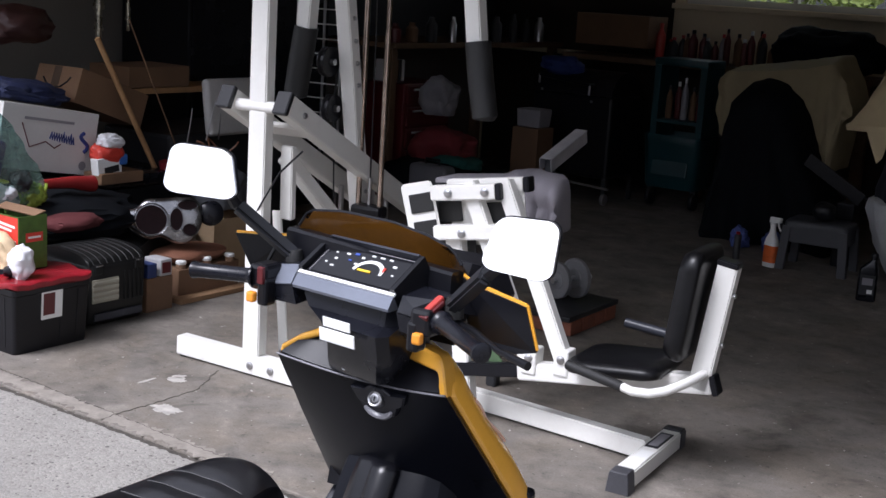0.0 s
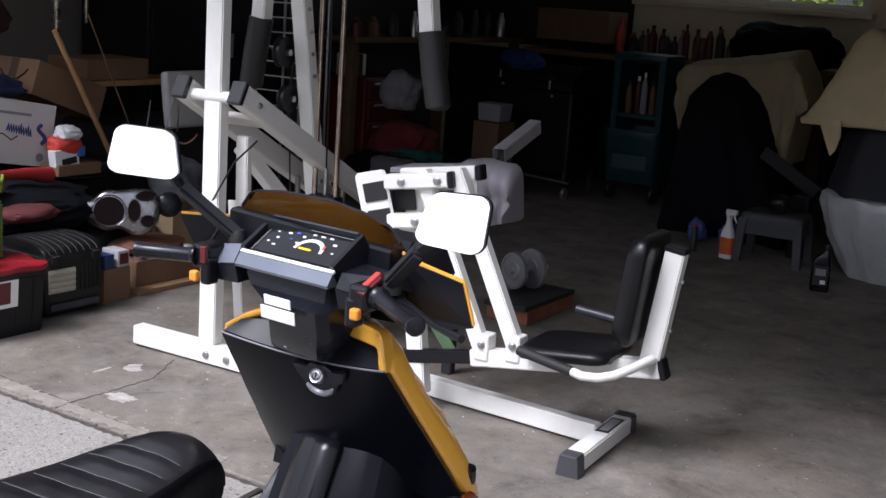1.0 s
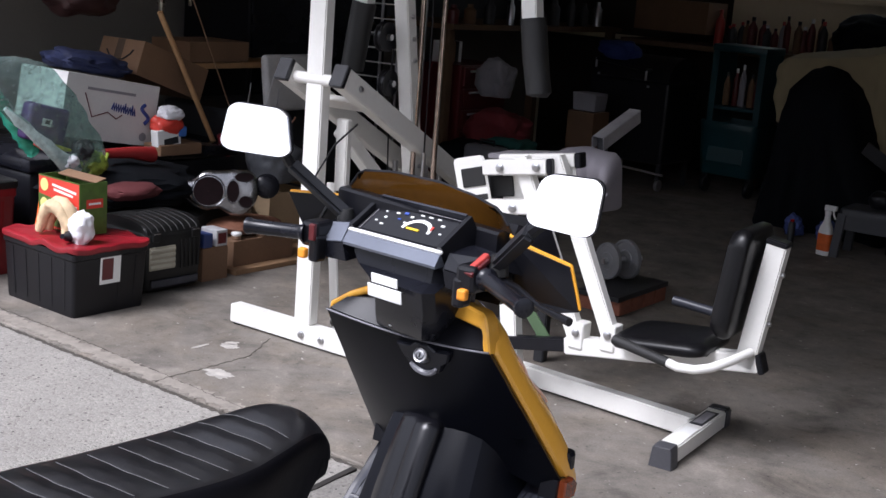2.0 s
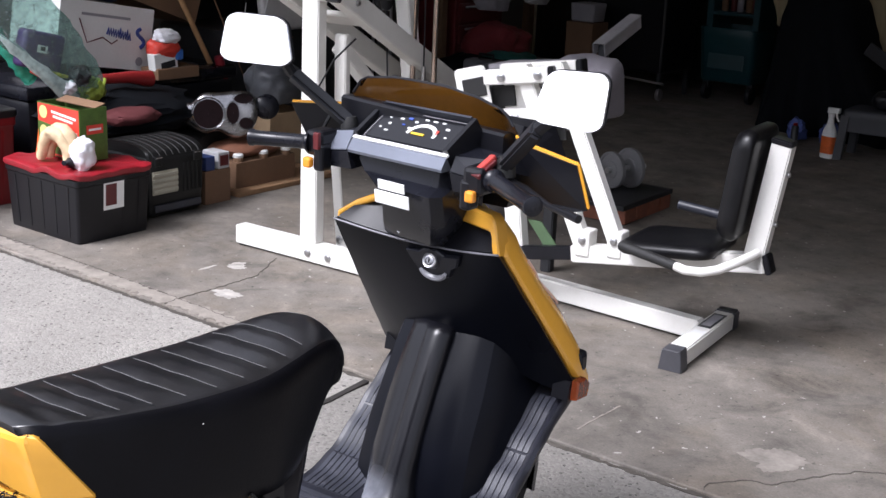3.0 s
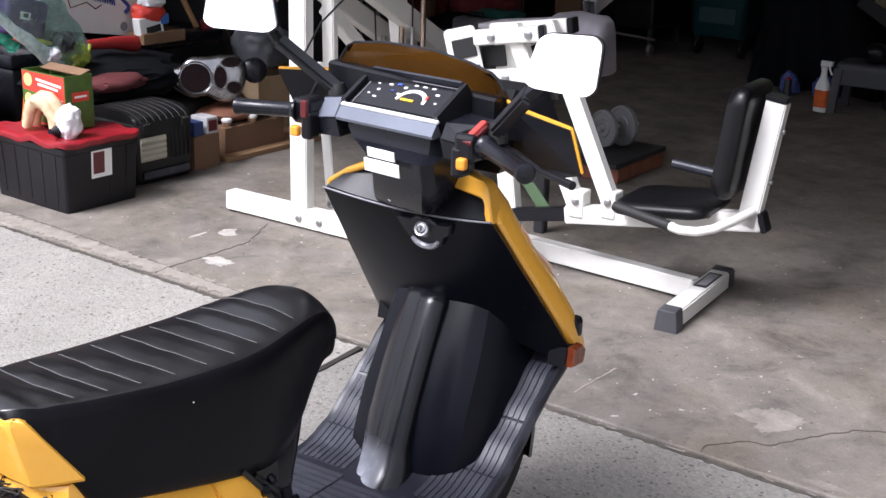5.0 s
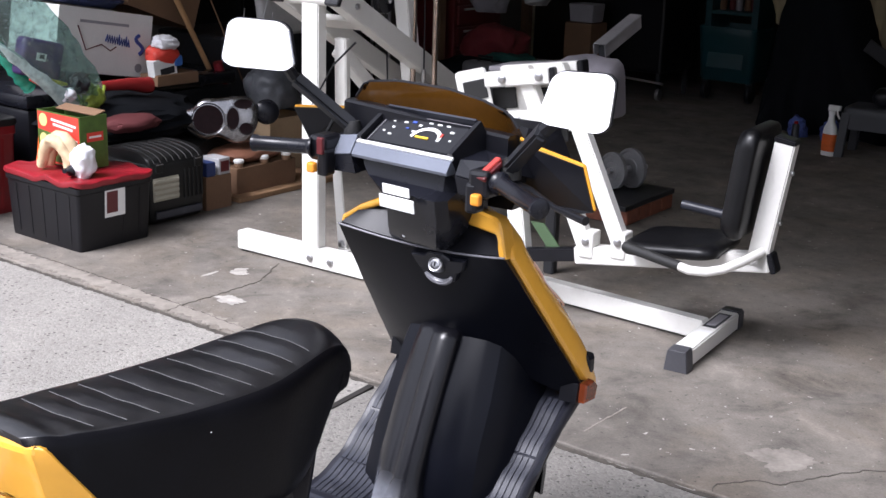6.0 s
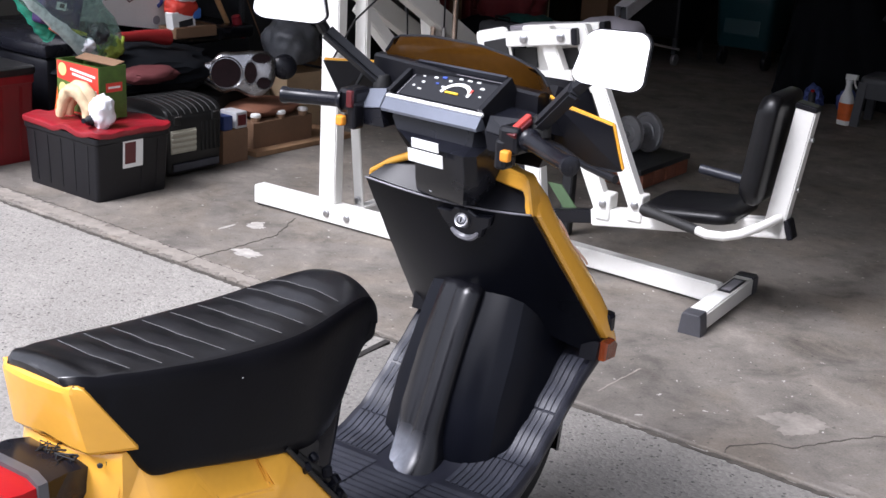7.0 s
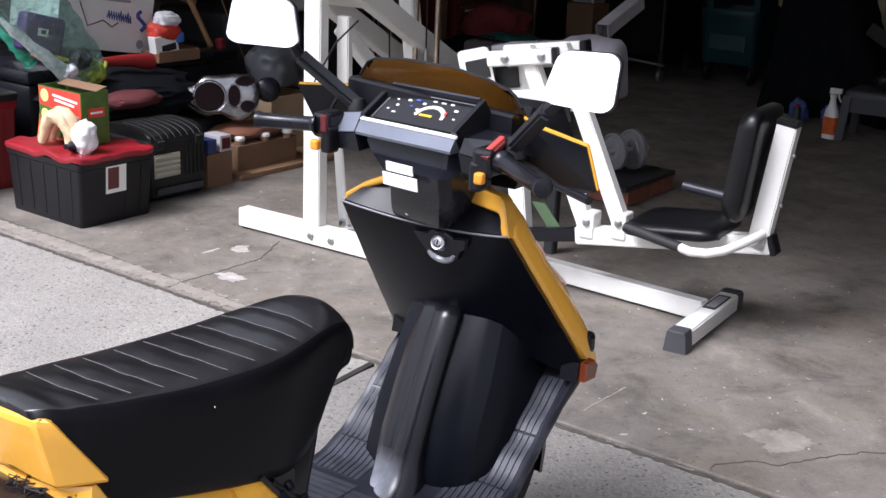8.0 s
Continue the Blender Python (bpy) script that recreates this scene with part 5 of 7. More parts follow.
for k, (x, y, w, h, mt) in enumerate(((0.22, 0.55, 0.035, 0.07, M_STICK), (0.16, 0.42, 0.03, 0.05, M_STICK), (0.24, 0.36, 0.05, 0.05, M_STICK), (0.30, 0.72, 0.05, 0.06, M_STICK), (0.38, 0.76, 0.06, 0.08, M_BLUE), (0.46, 0.70, 0.04, 0.07, M_STICK), (0.54, 0.80, 0.05, 0.05, M_STICK), (0.63, 0.80, 0.06, 0.05, M_STICK), (0.72, 0.80, 0.05, 0.05, M_STICK), (0.80, 0.66, 0.05, 0.07, M_STICK), (0.44, 0.52, 0.04, 0.06, M_STICK), (0.36, 0.58, 0.04, 0.05, M_BLUE), (0.84, 0.45, 0.03, 0.05, M_STICK), (0.18, 0.70, 0.03, 0.04, M_STICK))):
    padbox(x - w * 0.36, x + w * 0.36, y - h * 0.32, y + h * 0.32, 0.002, 0.0035, mt, dial, "dial_mark")
# neck labels
for z0, z1, x0, x1 in ((0.836, 0.853, -0.034, 0.027), (0.811, 0.834, -0.041, 0.038)):
    part("neck_label", box((x0 + x1) / 2 + 0.006, 0.4555, (z0 + z1) / 2, x1 - x0, 0.0025, z1 - z0, 0.001, pose(0, 0, 0, 8, 0, -7)), M_STICK, bars, "blank white sticker")
part("neck_screw", lathe([(0.006, 0), (0.005, 0.003)], 10, Matrix.Translation((-0.026, 0.524, 0.750)) @ pose(0, 0, 0, 70)), M_STEEL, bars)
sh = part("pod_shoulder", loft([[Vector(p) for p in r] for r in (((0.100, 0.55, 0.915), (0.106, 0.49, 0.905), (0.126, 0.445, 0.890), (0.132, 0.447, 0.861), (0.11, 0.55, 0.86)), ((0.175, 0.53, 0.914), (0.172, 0.49, 0.909), (0.178, 0.445, 0.885), (0.178, 0.447, 0.858), (0.18, 0.53, 0.86)))]), M_BLKG, bars, smooth=20)
# greyer plate on the slanted face, for its faint sky reflection
part("shoulder_face", plate([(0.107, 0.4895, 0.9058), (0.127, 0.4455, 0.8908), (0.177, 0.4455, 0.8860), (0.171, 0.4895, 0.9098)], 0.002, (0, -0.3, 0.9), bevel=0.0006), M_ARM, sh)
sh = part("pod_shoulder", loft([[Vector(p) for p in r] for r in (((-0.195, 0.560, 0.903), (-0.197, 0.530, 0.900), (-0.180, 0.503, 0.871), (-0.180, 0.506, 0.845), (-0.190, 0.555, 0.845)), ((-0.126, 0.575, 0.916), (-0.133, 0.530, 0.909), (-0.130, 0.503, 0.878), (-0.123, 0.506, 0.846), (-0.12, 0.57, 0.85)))]), M_BLKG, bars, smooth=20)
# paler plate: the sky's reflection on this slanted face, as colour
part("shoulder_sheen", plate([(-0.196, 0.5295, 0.9008), (-0.181, 0.5030, 0.8725), (-0.131, 0.5030, 0.8795), (-0.134, 0.5295, 0.9098)], 0.003, (0, -0.7, 0.7), bevel=0.0008), M_SKYSHEEN, sh, "slanted face of the pod shoulder, sky reflection coloured silver grey")
part("cowl_base", loft([[Vector(p) for p in r] for r in (((-0.19, 0.60, 0.895), (0.19, 0.52, 0.890), (0.15, 0.63, 0.945), (-0.15, 0.69, 0.950)), ((-0.21, 0.72, 0.86), (0.21, 0.64, 0.855), (0.17, 0.70, 0.925), (-0.17, 0.76, 0.93)))]), M_BLK, bars, smooth=30)
hood = []
for w in [lerp(-0.20, 0.160, k / 8) for k in range(9)]:
    uf, zt = lerp(0.570, 0.548, (w + 0.2) / 0.36), lerp(0.961, 0.943, (w + 0.2) / 0.36)
    hood.append([Vector((w, uf, zt - 0.05)), Vector((w, uf, zt - 0.004)), Vector((w, uf + 0.006, zt)), Vector((w, uf + 0.026, zt)), Vector((w, uf + 0.08, zt - 0.03)), Vector((w, uf + 0.08, zt - 0.07))])
part("pod_hood", loft(hood), M_BLK, bars, smooth=30)
for side, px, py, turn in ((-1, -0.190, 0.505, 0), (1, 0.178, 0.456, 0)):
    sw = part("switch_block", box(px, py, 0.886, 0.038, 0.052, 0.046, 0.008), M_BLK, bars)
    part("switch_stem", box(px - side * 0.012, py - 0.012, 0.862, 0.022, 0.03, 0.05, 0.006), M_BLK, sw)
    part("turn_switch", box(px - 0.006 + (0.008 if side > 0 else 0), py - 0.030, 0.852 + (0.011 if side > 0 else 0), 0.017, 0.014, 0.019, 0.004), M_ORANGE, sw, "orange rocker switch")
    if side > 0:
        part("red_switch", box(px + 0.0095, py + 0.0005, 0.9125, 0.012, 0.040, 0.011, 0.003, pose(0, 0, 0, 28, 0, -10)), M_REDP, sw, "red slide switch")
        part("switch_base", box(px + 0.008, py - 0.006, 0.9055, 0.022, 0.046, 0.008, 0.002, pose(0, 0, 0, 28, 0, -10)), M_DARKR, sw)
    else:
        part("red_switch", box(px + 0.012, py - 0.028, 0.892, 0.013, 0.008, 0.030, 0.002), M_DARKR, sw, "dark red rocker switch")
# grips, levers, mirrors
gR0, gR1 = Vector((0.207, 0.449, 0.890)), Vector((0.333, 0.362, 0.885))
gL0, gL1 = Vector((-0.200, 0.485, 0.886)), Vector((-0.318, 0.456, 0.882))
for g0, g1, gk in ((gR0, gR1, 1.06), (gL0, gL1, 1.02)):
    ps = [g0.lerp(g1, t) for t in (0, 0.03, 0.06, 0.10, 0.5, 0.90, 0.93, 0.98, 1.0)]
    part("grip", pipe(ps, [gk * r for r in (0.018, 0.018, 0.0140, 0.0130, 0.0128, 0.0132, 0.0150, 0.0150, 0.010)], 18), M_BLKG, bars, smooth=40)
for side, pts in ((1, [(0.195, 0.49, 0.885), (0.25, 0.475, 0.880), (0.32, 0.430, 0.872), (0.385, 0.405, 0.868)]), (-1, [(-0.195, 0.535, 0.878), (-0.25, 0.530, 0.872), (-0.32, 0.515, 0.868), (-0.345, 0.508, 0.868)])):
    part("brake_lever", pipe(pts, [0.008, 0.006, 0.005, 0.007], 10), M_BLK, bars, smooth=40)


def mirror(corners, u, tilt, foot, mid):
    """A rear-view mirror from its four corners (x, z), leaning back by tilt."""
    cx, cz = sum(c[0] for c in corners) / 4, sum(c[1] for c in corners) / 4
    out = []
    for a, b in rounded(2, 2, 0.42, 6):
        s_, t_ = (a + 1) / 2, (b + 1) / 2
        (x0, z0), (x1, z1), (x2, z2), (x3, z3) = corners
        out.append((lerp(lerp(x3, x2, s_), lerp(x0, x1, s_), t_) - cx, lerp(lerp(z3, z2, s_), lerp(z0, z1, s_), t_) - cz))

    def ring(d, k):
        return [Vector((cx + x * k, u + d + (z * k) * math.tan(radians(tilt)), cz + z * k)) for x, z in out]
    shell = part("mirror", loft([ring(d, k) for d, k in ((0.0, 1.0), (0.003, 1.008), (0.008, 0.985), (0.015, 0.84), (0.019, 0.6))]), M_BLK, bars, "black rear-view mirror on an arm", smooth=40)
    part("mirror_glass", loft([ring(d, k) for d, k in ((-0.0005, 0.985), (-0.003, 0.975))]), M_MIRROR, shell, "bright mirror glass", smooth=20)
    part("mirror_arm", bar(foot, mid, 0.022, 0.030 if foot[0] > 0 else 0.025, (1, 0, 0), 0.005), M_ARM, shell)
    part("mirror_stem", pipe([mid, (cx - (0.02 if cx > 0 else -0.03), u + 0.018, cz - 0.015)], [0.011, 0.009], 8), M_BLK, shell, smooth=True)
    part("arm_boot", lathe([(0.017, -0.02), (0.016, 0.0), (0.012, 0.012)], 14, Matrix.Translation(foot)), M_RUB, shell, smooth=40)


mirror([(0.338, 1.088), (0.437, 1.092), (0.443, 1.010), (0.325, 1.014)], 0.36, 20, (0.208, 0.482, 0.912), (0.318, 0.387, 0.996))
mirror([(-0.393, 1.099), (-0.253, 1.100), (-0.201, 1.021), (-0.376, 1.016)], 0.46, 27, (-0.172, 0.560, 0.915), (-0.262, 0.505, 1.000))
# screen and cowl wings
SCR = [(-1.0, 0.578, 0.966), (-0.95, 0.580, 0.986), (-0.82, 0.582, 0.996), (-0.45, 0.584, 1.002), (0.11, 0.584, 1.000), (0.52, 0.582, 0.990), (0.82, 0.580, 0.977), (0.93, 0.580, 0.965), (1.0, 0.578, 0.950)]
rings = []
for f in (0.0, 0.35, 0.7, 1.0):
    ring = []
    for i in range(25):
        x = lerp(-1, 1, i / 24)
        u, z = sample(SCR, x)
        ring.append(Vector((-0.011 + (0.170 - 0.010 * (1 - f)) * x, u + 0.028 * (1 - f), lerp(0.934, z, f))))
    rings.append(ring + [p + Vector((0, 0.006, 0.001)) for p in ring[::-1]])
screen = part("screen", loft(rings), M_SCREEN, bars, "smoked amber wind deflector", smooth=40)
part("screen_rim", pipe([rings[-1][i] + Vector((0, 0.003, 0.001)) for i in range(25)], 0.003, 8), M_BLK, screen, smooth=True)
for side, poly in ((1, [(0.165, 0.575, 0.940), (0.187, 0.560, 0.934), (0.296, 0.560, 0.914), (0.320, 0.560, 0.842), (0.281, 0.565, 0.831), (0.17, 0.60, 0.833)]),
                   (-1, [(-0.165, 0.610, 0.946), (-0.20, 0.585, 0.946), (-0.329, 0.580, 0.934), (-0.290, 0.580, 0.878), (-0.235, 0.60, 0.845), (-0.17, 0.64, 0.85)])):
    c = sum((Vector(p) for p in poly), Vector()) / len(poly)
    wing = part("cowl_wing", plate([Vector(p) for p in poly], 0.008, (0, 1, 0), bevel=0.002), M_YEL, bars, "yellow headlamp cowl wing with a black inner face")
    part("wing_lining", plate([c + (Vector(p) - c) * 0.975 + Vector((0, -0.003, -0.003)) for p in poly], 0.006, (0, 1, 0)), M_BLK, wing)
part("head_lamp", loft([[Vector((x, u, z)) for x, z in ((-0.13, 0.80), (0.13, 0.80), (0.16, 0.87), (0.13, 0.93), (-0.13, 0.93), (-0.16, 0.87))] for u in (0.62, 0.74, 0.77)]), M_BLK, bars, smooth=30)
for pts in ([(-0.21, 0.53, 0.90), (-0.24, 0.60, 0.93), (-0.20, 0.66, 0.80), (-0.10, 0.66, 0.70)],):
    part("brake_cable", pipe(pts, 0.004, 6), M_RUB, bars, smooth=True)


# ---- things along the left side of the garage ----
def carton(m, sx, sy, sz, material, label, open_top=False, name="carton", tape=True):
    """A cardboard box of thin walls with flaps or a taped lid; its base centre is at the pose."""
    t = thing(name, m, label, "box")
    w = 0.005
    b = loft([[Vector((x * (sx / 2 - d), y * (sy / 2 - d), z)) for x, y in ((-1, -1), (1, -1), (1, 1), (-1, 1))] for d, z in ((0, 0), (0, sz - 0.001), (0.001, sz), (w, sz), (w, w))])
    part("body", b, material, t)
    if open_top:
        for k, (cx, cy, ax, ay, rx, ry) in enumerate(((0, -sy / 2 - 0.02, sx * 0.98, sy * 0.35, -35, 0), (0, sy / 2 + 0.02, sx * 0.98, sy * 0.35, 40, 0))):
            part("flap", box(cx, cy, sz + 0.03, ax, ay, 0.004, m=pose(0, 0, 0, -rx if k else rx)), material, t)
    else:
        part("flap", box(0, -sy / 4, sz, sx, sy / 2 - 0.002, 0.004, 0.001, seg=1), material, t)
        part("flap", box(0, sy / 4, sz, sx, sy / 2 - 0.002, 0.004, 0.001, seg=1), material, t)
        if tape:
            part("tape", box(0, 0, sz + 0.003, sx * 0.99, 0.05, 0.001), mat("packing_tape", (0.24, 0.16, 0.09), 0.25), t)
    return t


def tote(m, sx, sy, sz, body_mat, lid_mat, label, slump=0.0):
    """A moulded storage tote: tapered ribbed body, rolled rim, lid."""
    t = thing("storage_tote", m, label, "storage box")
    rings = []
    for z, k in ((0.0, 0.92), (0.015, 0.93), (sz * 0.8, 0.975), (sz * 0.82, 1.0), (sz * 0.9, 1.0), (sz * 0.9, 0.97)):
        rings.append([Vector((x * k, y * k, z)) for x, y in rounded(sx, sy, 0.016, 4)])
    body = part("body", loft(rings), body_mat, t, smooth=35)
    for k in range(5):
        x = lerp(-0.36, 0.36, k / 4) * sx
        part("rib", bar((x * 0.95, -sy * 0.465, 0.02), (x, -sy * 0.4875, sz * 0.78), 0.014, 0.003, (1, 0, 0), 0.0015), body_mat, body)
    for k in range(2):
        y = lerp(0.12, 0.34, k) * sy
        part("rib", bar((sx * 0.465, y * 0.95, 0.02), (sx * 0.4875, y, sz * 0.78), 0.014, 0.003, (0, 1, 0), 0.0015), body_mat, body)
    edge = []
    corner = rounded(sx, sy, 0.024, 6)
    for p, q in zip(corner, corner[1:] + corner[:1]):
        n = max(1, int(math.dist(p, q) / 0.018))
        edge += [(lerp(p[0], q[0], i / n), lerp(p[1], q[1], i / n)) for i in range(n)]
    b = loft([[Vector((x * k * (1 + 0.35 * slump * noise.noise(Vector((x * 16, y * 16, 5)))), y * k, z + slump * noise.noise(Vector((x * 13, y * 13, 2))) * (1 if k > 0.95 else 0.35))) for x, y in edge] for z, k in ((sz * 0.90, 1.02), (sz * 0.92, 1.035), (sz * 0.97, 1.03), (sz * 0.985, 1.0), (sz * 0.985, 0.9), (sz * 0.985, 0.4))])
    part("lid", b, lid_mat, t, smooth=45)
    part("latch", box(-sx * 0.515, 0, sz * 0.86, 0.02, sy * 0.3, 0.05, 0.006), body_mat, t)
    return t


black_tote = tote(at_garage(-2.225, 0.375, 0), 0.455, 0.345, 0.270, mat("black_tote_plastic", (0.006, 0.006, 0.008), 0.42, var=0.3, spec=0.35), mat("red_tote_lid", (0.27, 0.010, 0.018), 0.4, var=0.25), "black plastic storage tote with a red lid", 0.020)
lbl = part("paper_label", box(0.2215, -0.005, 0.169, 0.002, 0.092, 0.108, 0, pose(0, 0, 0, 0, 3, 0)), M_STICK, black_tote, "white paper label with a dark red picture")
part("label_picture", box(0.2232, -0.018, 0.172, 0.001, 0.050, 0.082, 0, pose(0, 0, 0, 0, 3, 0)), M_DARKR, lbl)
part("label_picture", box(0.2232, 0.026, 0.192, 0.001, 0.026, 0.04, 0, pose(0, 0, 0, 0, 3, 0)), M_REDPR, lbl)
tote(at_garage(-2.93, 0.225, 0), 0.48, 0.41, 0.40, mat("red_tote_plastic", (0.21, 0.012, 0.015), 0.4, var=0.15), mat("black_lid", (0.012, 0.012, 0.013), 0.4, var=0.2), "red plastic storage tote with a black lid")

# green and red product carton, open, with gloves before it
gb = thing("product_carton", at_garage(-2.275, 0.395, 0.272, 0), "open green and red printed carton on the tote", "box")
b = loft([[Vector((x * (0.13 - d), y * (0.062 - d), z)) for x, y in ((-1, -1), (1, -1), (1, 1), (-1, 1))] for d, z in ((0, 0), (0, 0.20), (0.004, 0.20), (0.004, 0.004))])
part("body", b, M_GREEN, gb)
part("flap", box(0.0, 0.040, 0.203, 0.24, 0.050, 0.004, m=pose(0, 0, 0, 16)), M_CARD, gb, "brown inside of a raised flap")
part("print_front", box(0, -0.0631, 0.1, 0.252, 0.001, 0.192), M_REDPR, gb)
part("green_field", plate([(-0.124, -0.0642, 0.128), (-0.02, -0.0642, 0.118), (0.028, -0.0642, 0.098), (0.028, -0.0642, 0.012), (-0.124, -0.0642, 0.012)], 0.001, (0, -1, 0)), M_GREEN, gb)
part("print_band", box(0.131, 0.005, 0.12, 0.001, 0.075, 0.035), M_REDPR, gb)
for z, x, w in ((0.166, 0.035, 0.15), (0.150, 0.03, 0.12), (0.105, 0.08, 0.07), (0.086, 0.08, 0.07)):
    part("illegible_print", box(x, -0.0646, z, w, 0.001, 0.009, 0, pose(0, 0, 0, 0, 5, 0) if z > 0.14 else None), M_STICK, gb)
part("illegible_print", box(0.1318, 0.005, 0.12, 0.001, 0.055, 0.008), M_STICK, gb)
for z in (0.165, 0.09):
    part("round_emblem", lathe([(0.025, 0), (0.025, 0.001)], 16, Matrix.Translation((-0.09, -0.0645, z)) @ pose(0, 0, 0, 90)), mat("pale_yellow_print", (0.75, 0.70, 0.25), 0.5), gb)
gl = None
for x0, x1, y, top, r in ((-0.095, 0.050, -0.060, 0.120, 0.024), (-0.085, 0.055, -0.030, 0.132, 0.026)):
    way = [(x0, y, 0.018), (lerp(x0, x1, 0.15), y, top * 0.66), (lerp(x0, x1, 0.42), y, top), (lerp(x0, x1, 0.72), y * 0.9, top * 0.93), (lerp(x0, x1, 0.95), y * 0.7, top * 0.6), (x1, y * 0.6, 0.02)]
    rows = [(k, *p) for k, p in enumerate(way)]
    gl = pipe([glide(rows, 5 * k / 24) for k in range(25)], [r * (0.8 + 0.35 * k / 24) for k in range(25)], 16, gl)
glove = part("work_glove", gl, M_GLOVE, smooth=True)
for v in glove.data.vertices:
    v.co += Vector((noise.noise(v.co * 30), noise.noise(v.co * 30 + Vector((5, 0, 0))), noise.noise(v.co * 30 + Vector((0, 5, 0))))) * 0.007 + v.normal * 0.005 * noise.noise(v.co * 75)
glove.matrix_basis = at_garage(-2.20, 0.325, 0.262)
tagged(glove, "crumpled tan leather work glove on the tote", "glove")
rag = part("white_rag", crinkle(lump(0, 0, 0.06, 0.042, 0.04, 0.060, 0.2, 5, 3.0), 0.006, 26, 2.0, 0), M_WPLAST, smooth=True)
rag.matrix_basis = at_garage(-2.075, 0.29, 0.262)
tagged(rag, "crumpled white cloth on the tote lid", "rag")
blob = part("dark_bottle", lathe([(0.018, 0), (0.02, 0.01), (0.02, 0.05), (0.010, 0.065), (0.010, 0.085)], 12, pose(0, 0, 0, 80, 0, 20)), M_BLKG, smooth=True)
blob.matrix_basis = at_garage(-2.11, 0.29, 0.285)
tagged(blob, "small dark bottle lying on the tote", "bottle")
wedge = part("orange_wedge", loft([[Vector((x * k, y, z)) for x, y in ((-0.025, -0.02), (0.025, -0.02), (0.025, 0.02), (-0.025, 0.02))] for z, k in ((0, 1.6), (0.03, 1.2), (0.10, 0.6), (0.18, 0.5))]), mat("orange_plastic", (0.85, 0.14, 0.02), 0.45), smooth=30)
wedge.matrix_basis = at_garage(-2.40, 0.36, 0.266)
tagged(wedge, "bright orange plastic scraper standing on the tote", "scraper")

# toolbox with a cream grille
M_CREAMP = mat("cream_slat", (0.42, 0.40, 0.32), 0.5)
tb = thing("toolbox", at_garage(-2.27, 0.76, 0), "black tool case with a cream grille panel", "toolbox")
M_CASE = mat("dusty_black_plastic", (0.011, 0.011, 0.011), 0.42, var=0.4, scale=12, bump=0.12, spec=0.35)
part("body", box(0, 0, 0.135, 0.34, 0.30, 0.255, 0.03, seg=3, taper=0.96), M_CASE, tb, smooth=40)
part("lid", loft([[Vector((0.165 * k * math.cos(a) ** 0.7 if math.cos(a) > 0 else -0.165 * k * abs(math.cos(a)) ** 0.7, y, 0.245 + 0.052 * math.sin(a) ** 0.8)) for a in [radians(180 * q / 12) for q in range(13)]] for y, k in ((-0.142, 0.94), (-0.136, 0.99), (0.136, 0.99), (0.142, 0.94))]), M_CASE, tb, smooth=40)
for q in range(5):
    part("side_rib", box(0.168, 0.035 + 0.022 * q, 0.155, 0.008, 0.010, 0.12, 0.003), M_CASE, tb)
for y in (-0.10, 0.10):
    latch = part("latch", box(0.172, y, 0.238, 0.010, 0.036, 0.042, 0.004), M_CASE, tb)
    part("latch_pin", pipe([(0.178, y - 0.016, 0.252), (0.178, y + 0.016, 0.252)], 0.003, 8), M_DULLC, latch, smooth=True)
gr = part("grille", box(0.172, -0.066, 0.150, 0.006, 0.13, 0.095, 0.003), mat("cream_plastic", (0.34, 0.32, 0.25), 0.5), tb)
for k in range(4):
    part("slat", box(0.177, -0.066, 0.118 + 0.022 * k, 0.006, 0.125, 0.012, 0.002), M_CREAMP, gr)
part("foot_strip", box(0.172, 0.0, 0.045, 0.006, 0.24, 0.03, 0.003), M_GREYP, tb)
for k in range(8):
    part("lid_rib", pipe([(0.172 * math.cos(a), -0.12 + 0.033 * k, 0.246 + 0.054 * math.sin(a) ** 0.8) for a in [radians(8 + 15 * q) for q in range(7)]], 0.0030, 6), M_CASE, tb, smooth=True)

M_WOODM = mat("weathered_board", (0.27, 0.16, 0.085), 0.7, var=0.25, scale=12, bump=0.2)
M_PALEP = mat("grubby_white_print", (0.45, 0.45, 0.46), 0.5, var=0.15)
carton(at_garage(-2.28, 1.02, 0), 0.26, 0.14, 0.14, M_CARDM, "brown carton holding small packages", name="carton")
b1 = part("blue_package", box(0, 0, 0.03, 0.10, 0.05, 0.06, 0.004), mat("blue_print", (0.03, 0.05, 0.16), 0.5))
b1.matrix_basis = at_garage(-2.20, 0.98, 0.143)
tagged(b1, "small dark blue package on a carton", "package")
b2 = part("white_framed_package", box(0, 0, 0.035, 0.10, 0.062, 0.07, 0.004), M_PALEP)
part("dark_front", box(0.051, 0, 0.035, 0.002, 0.045, 0.045), M_DARKR, b2)
b2.matrix_basis = at_garage(-2.20, 1.055, 0.143)
tagged(b2, "small white and dark red package on a carton", "package")
carton(at_garage(-2.34, 1.36, 0.022), 0.26, 0.36, 0.11, M_CARDM, "low brown carton on a board", name="carton")
rolled = part("brown_roll", lump(0, 0, 0.03, 0.12, 0.18, 0.035, 0.12, 5, 1.0, flat=0.2), mat("brown_leather", (0.20, 0.085, 0.05), 0.6, var=0.2), smooth=True)
rolled.matrix_basis = at_garage(-2.34, 1.36, 0.138)
tagged(rolled, "flat brown leather bag on a carton", "bag")
bd = part("wood_board", box(0, 0, 0.011, 0.34, 0.62, 0.022, 0.003), M_WOODM)
bd.matrix_basis = at_garage(-2.32, 1.45, 0.0)
tagged(bd, "rough wooden board on the floor", "board")
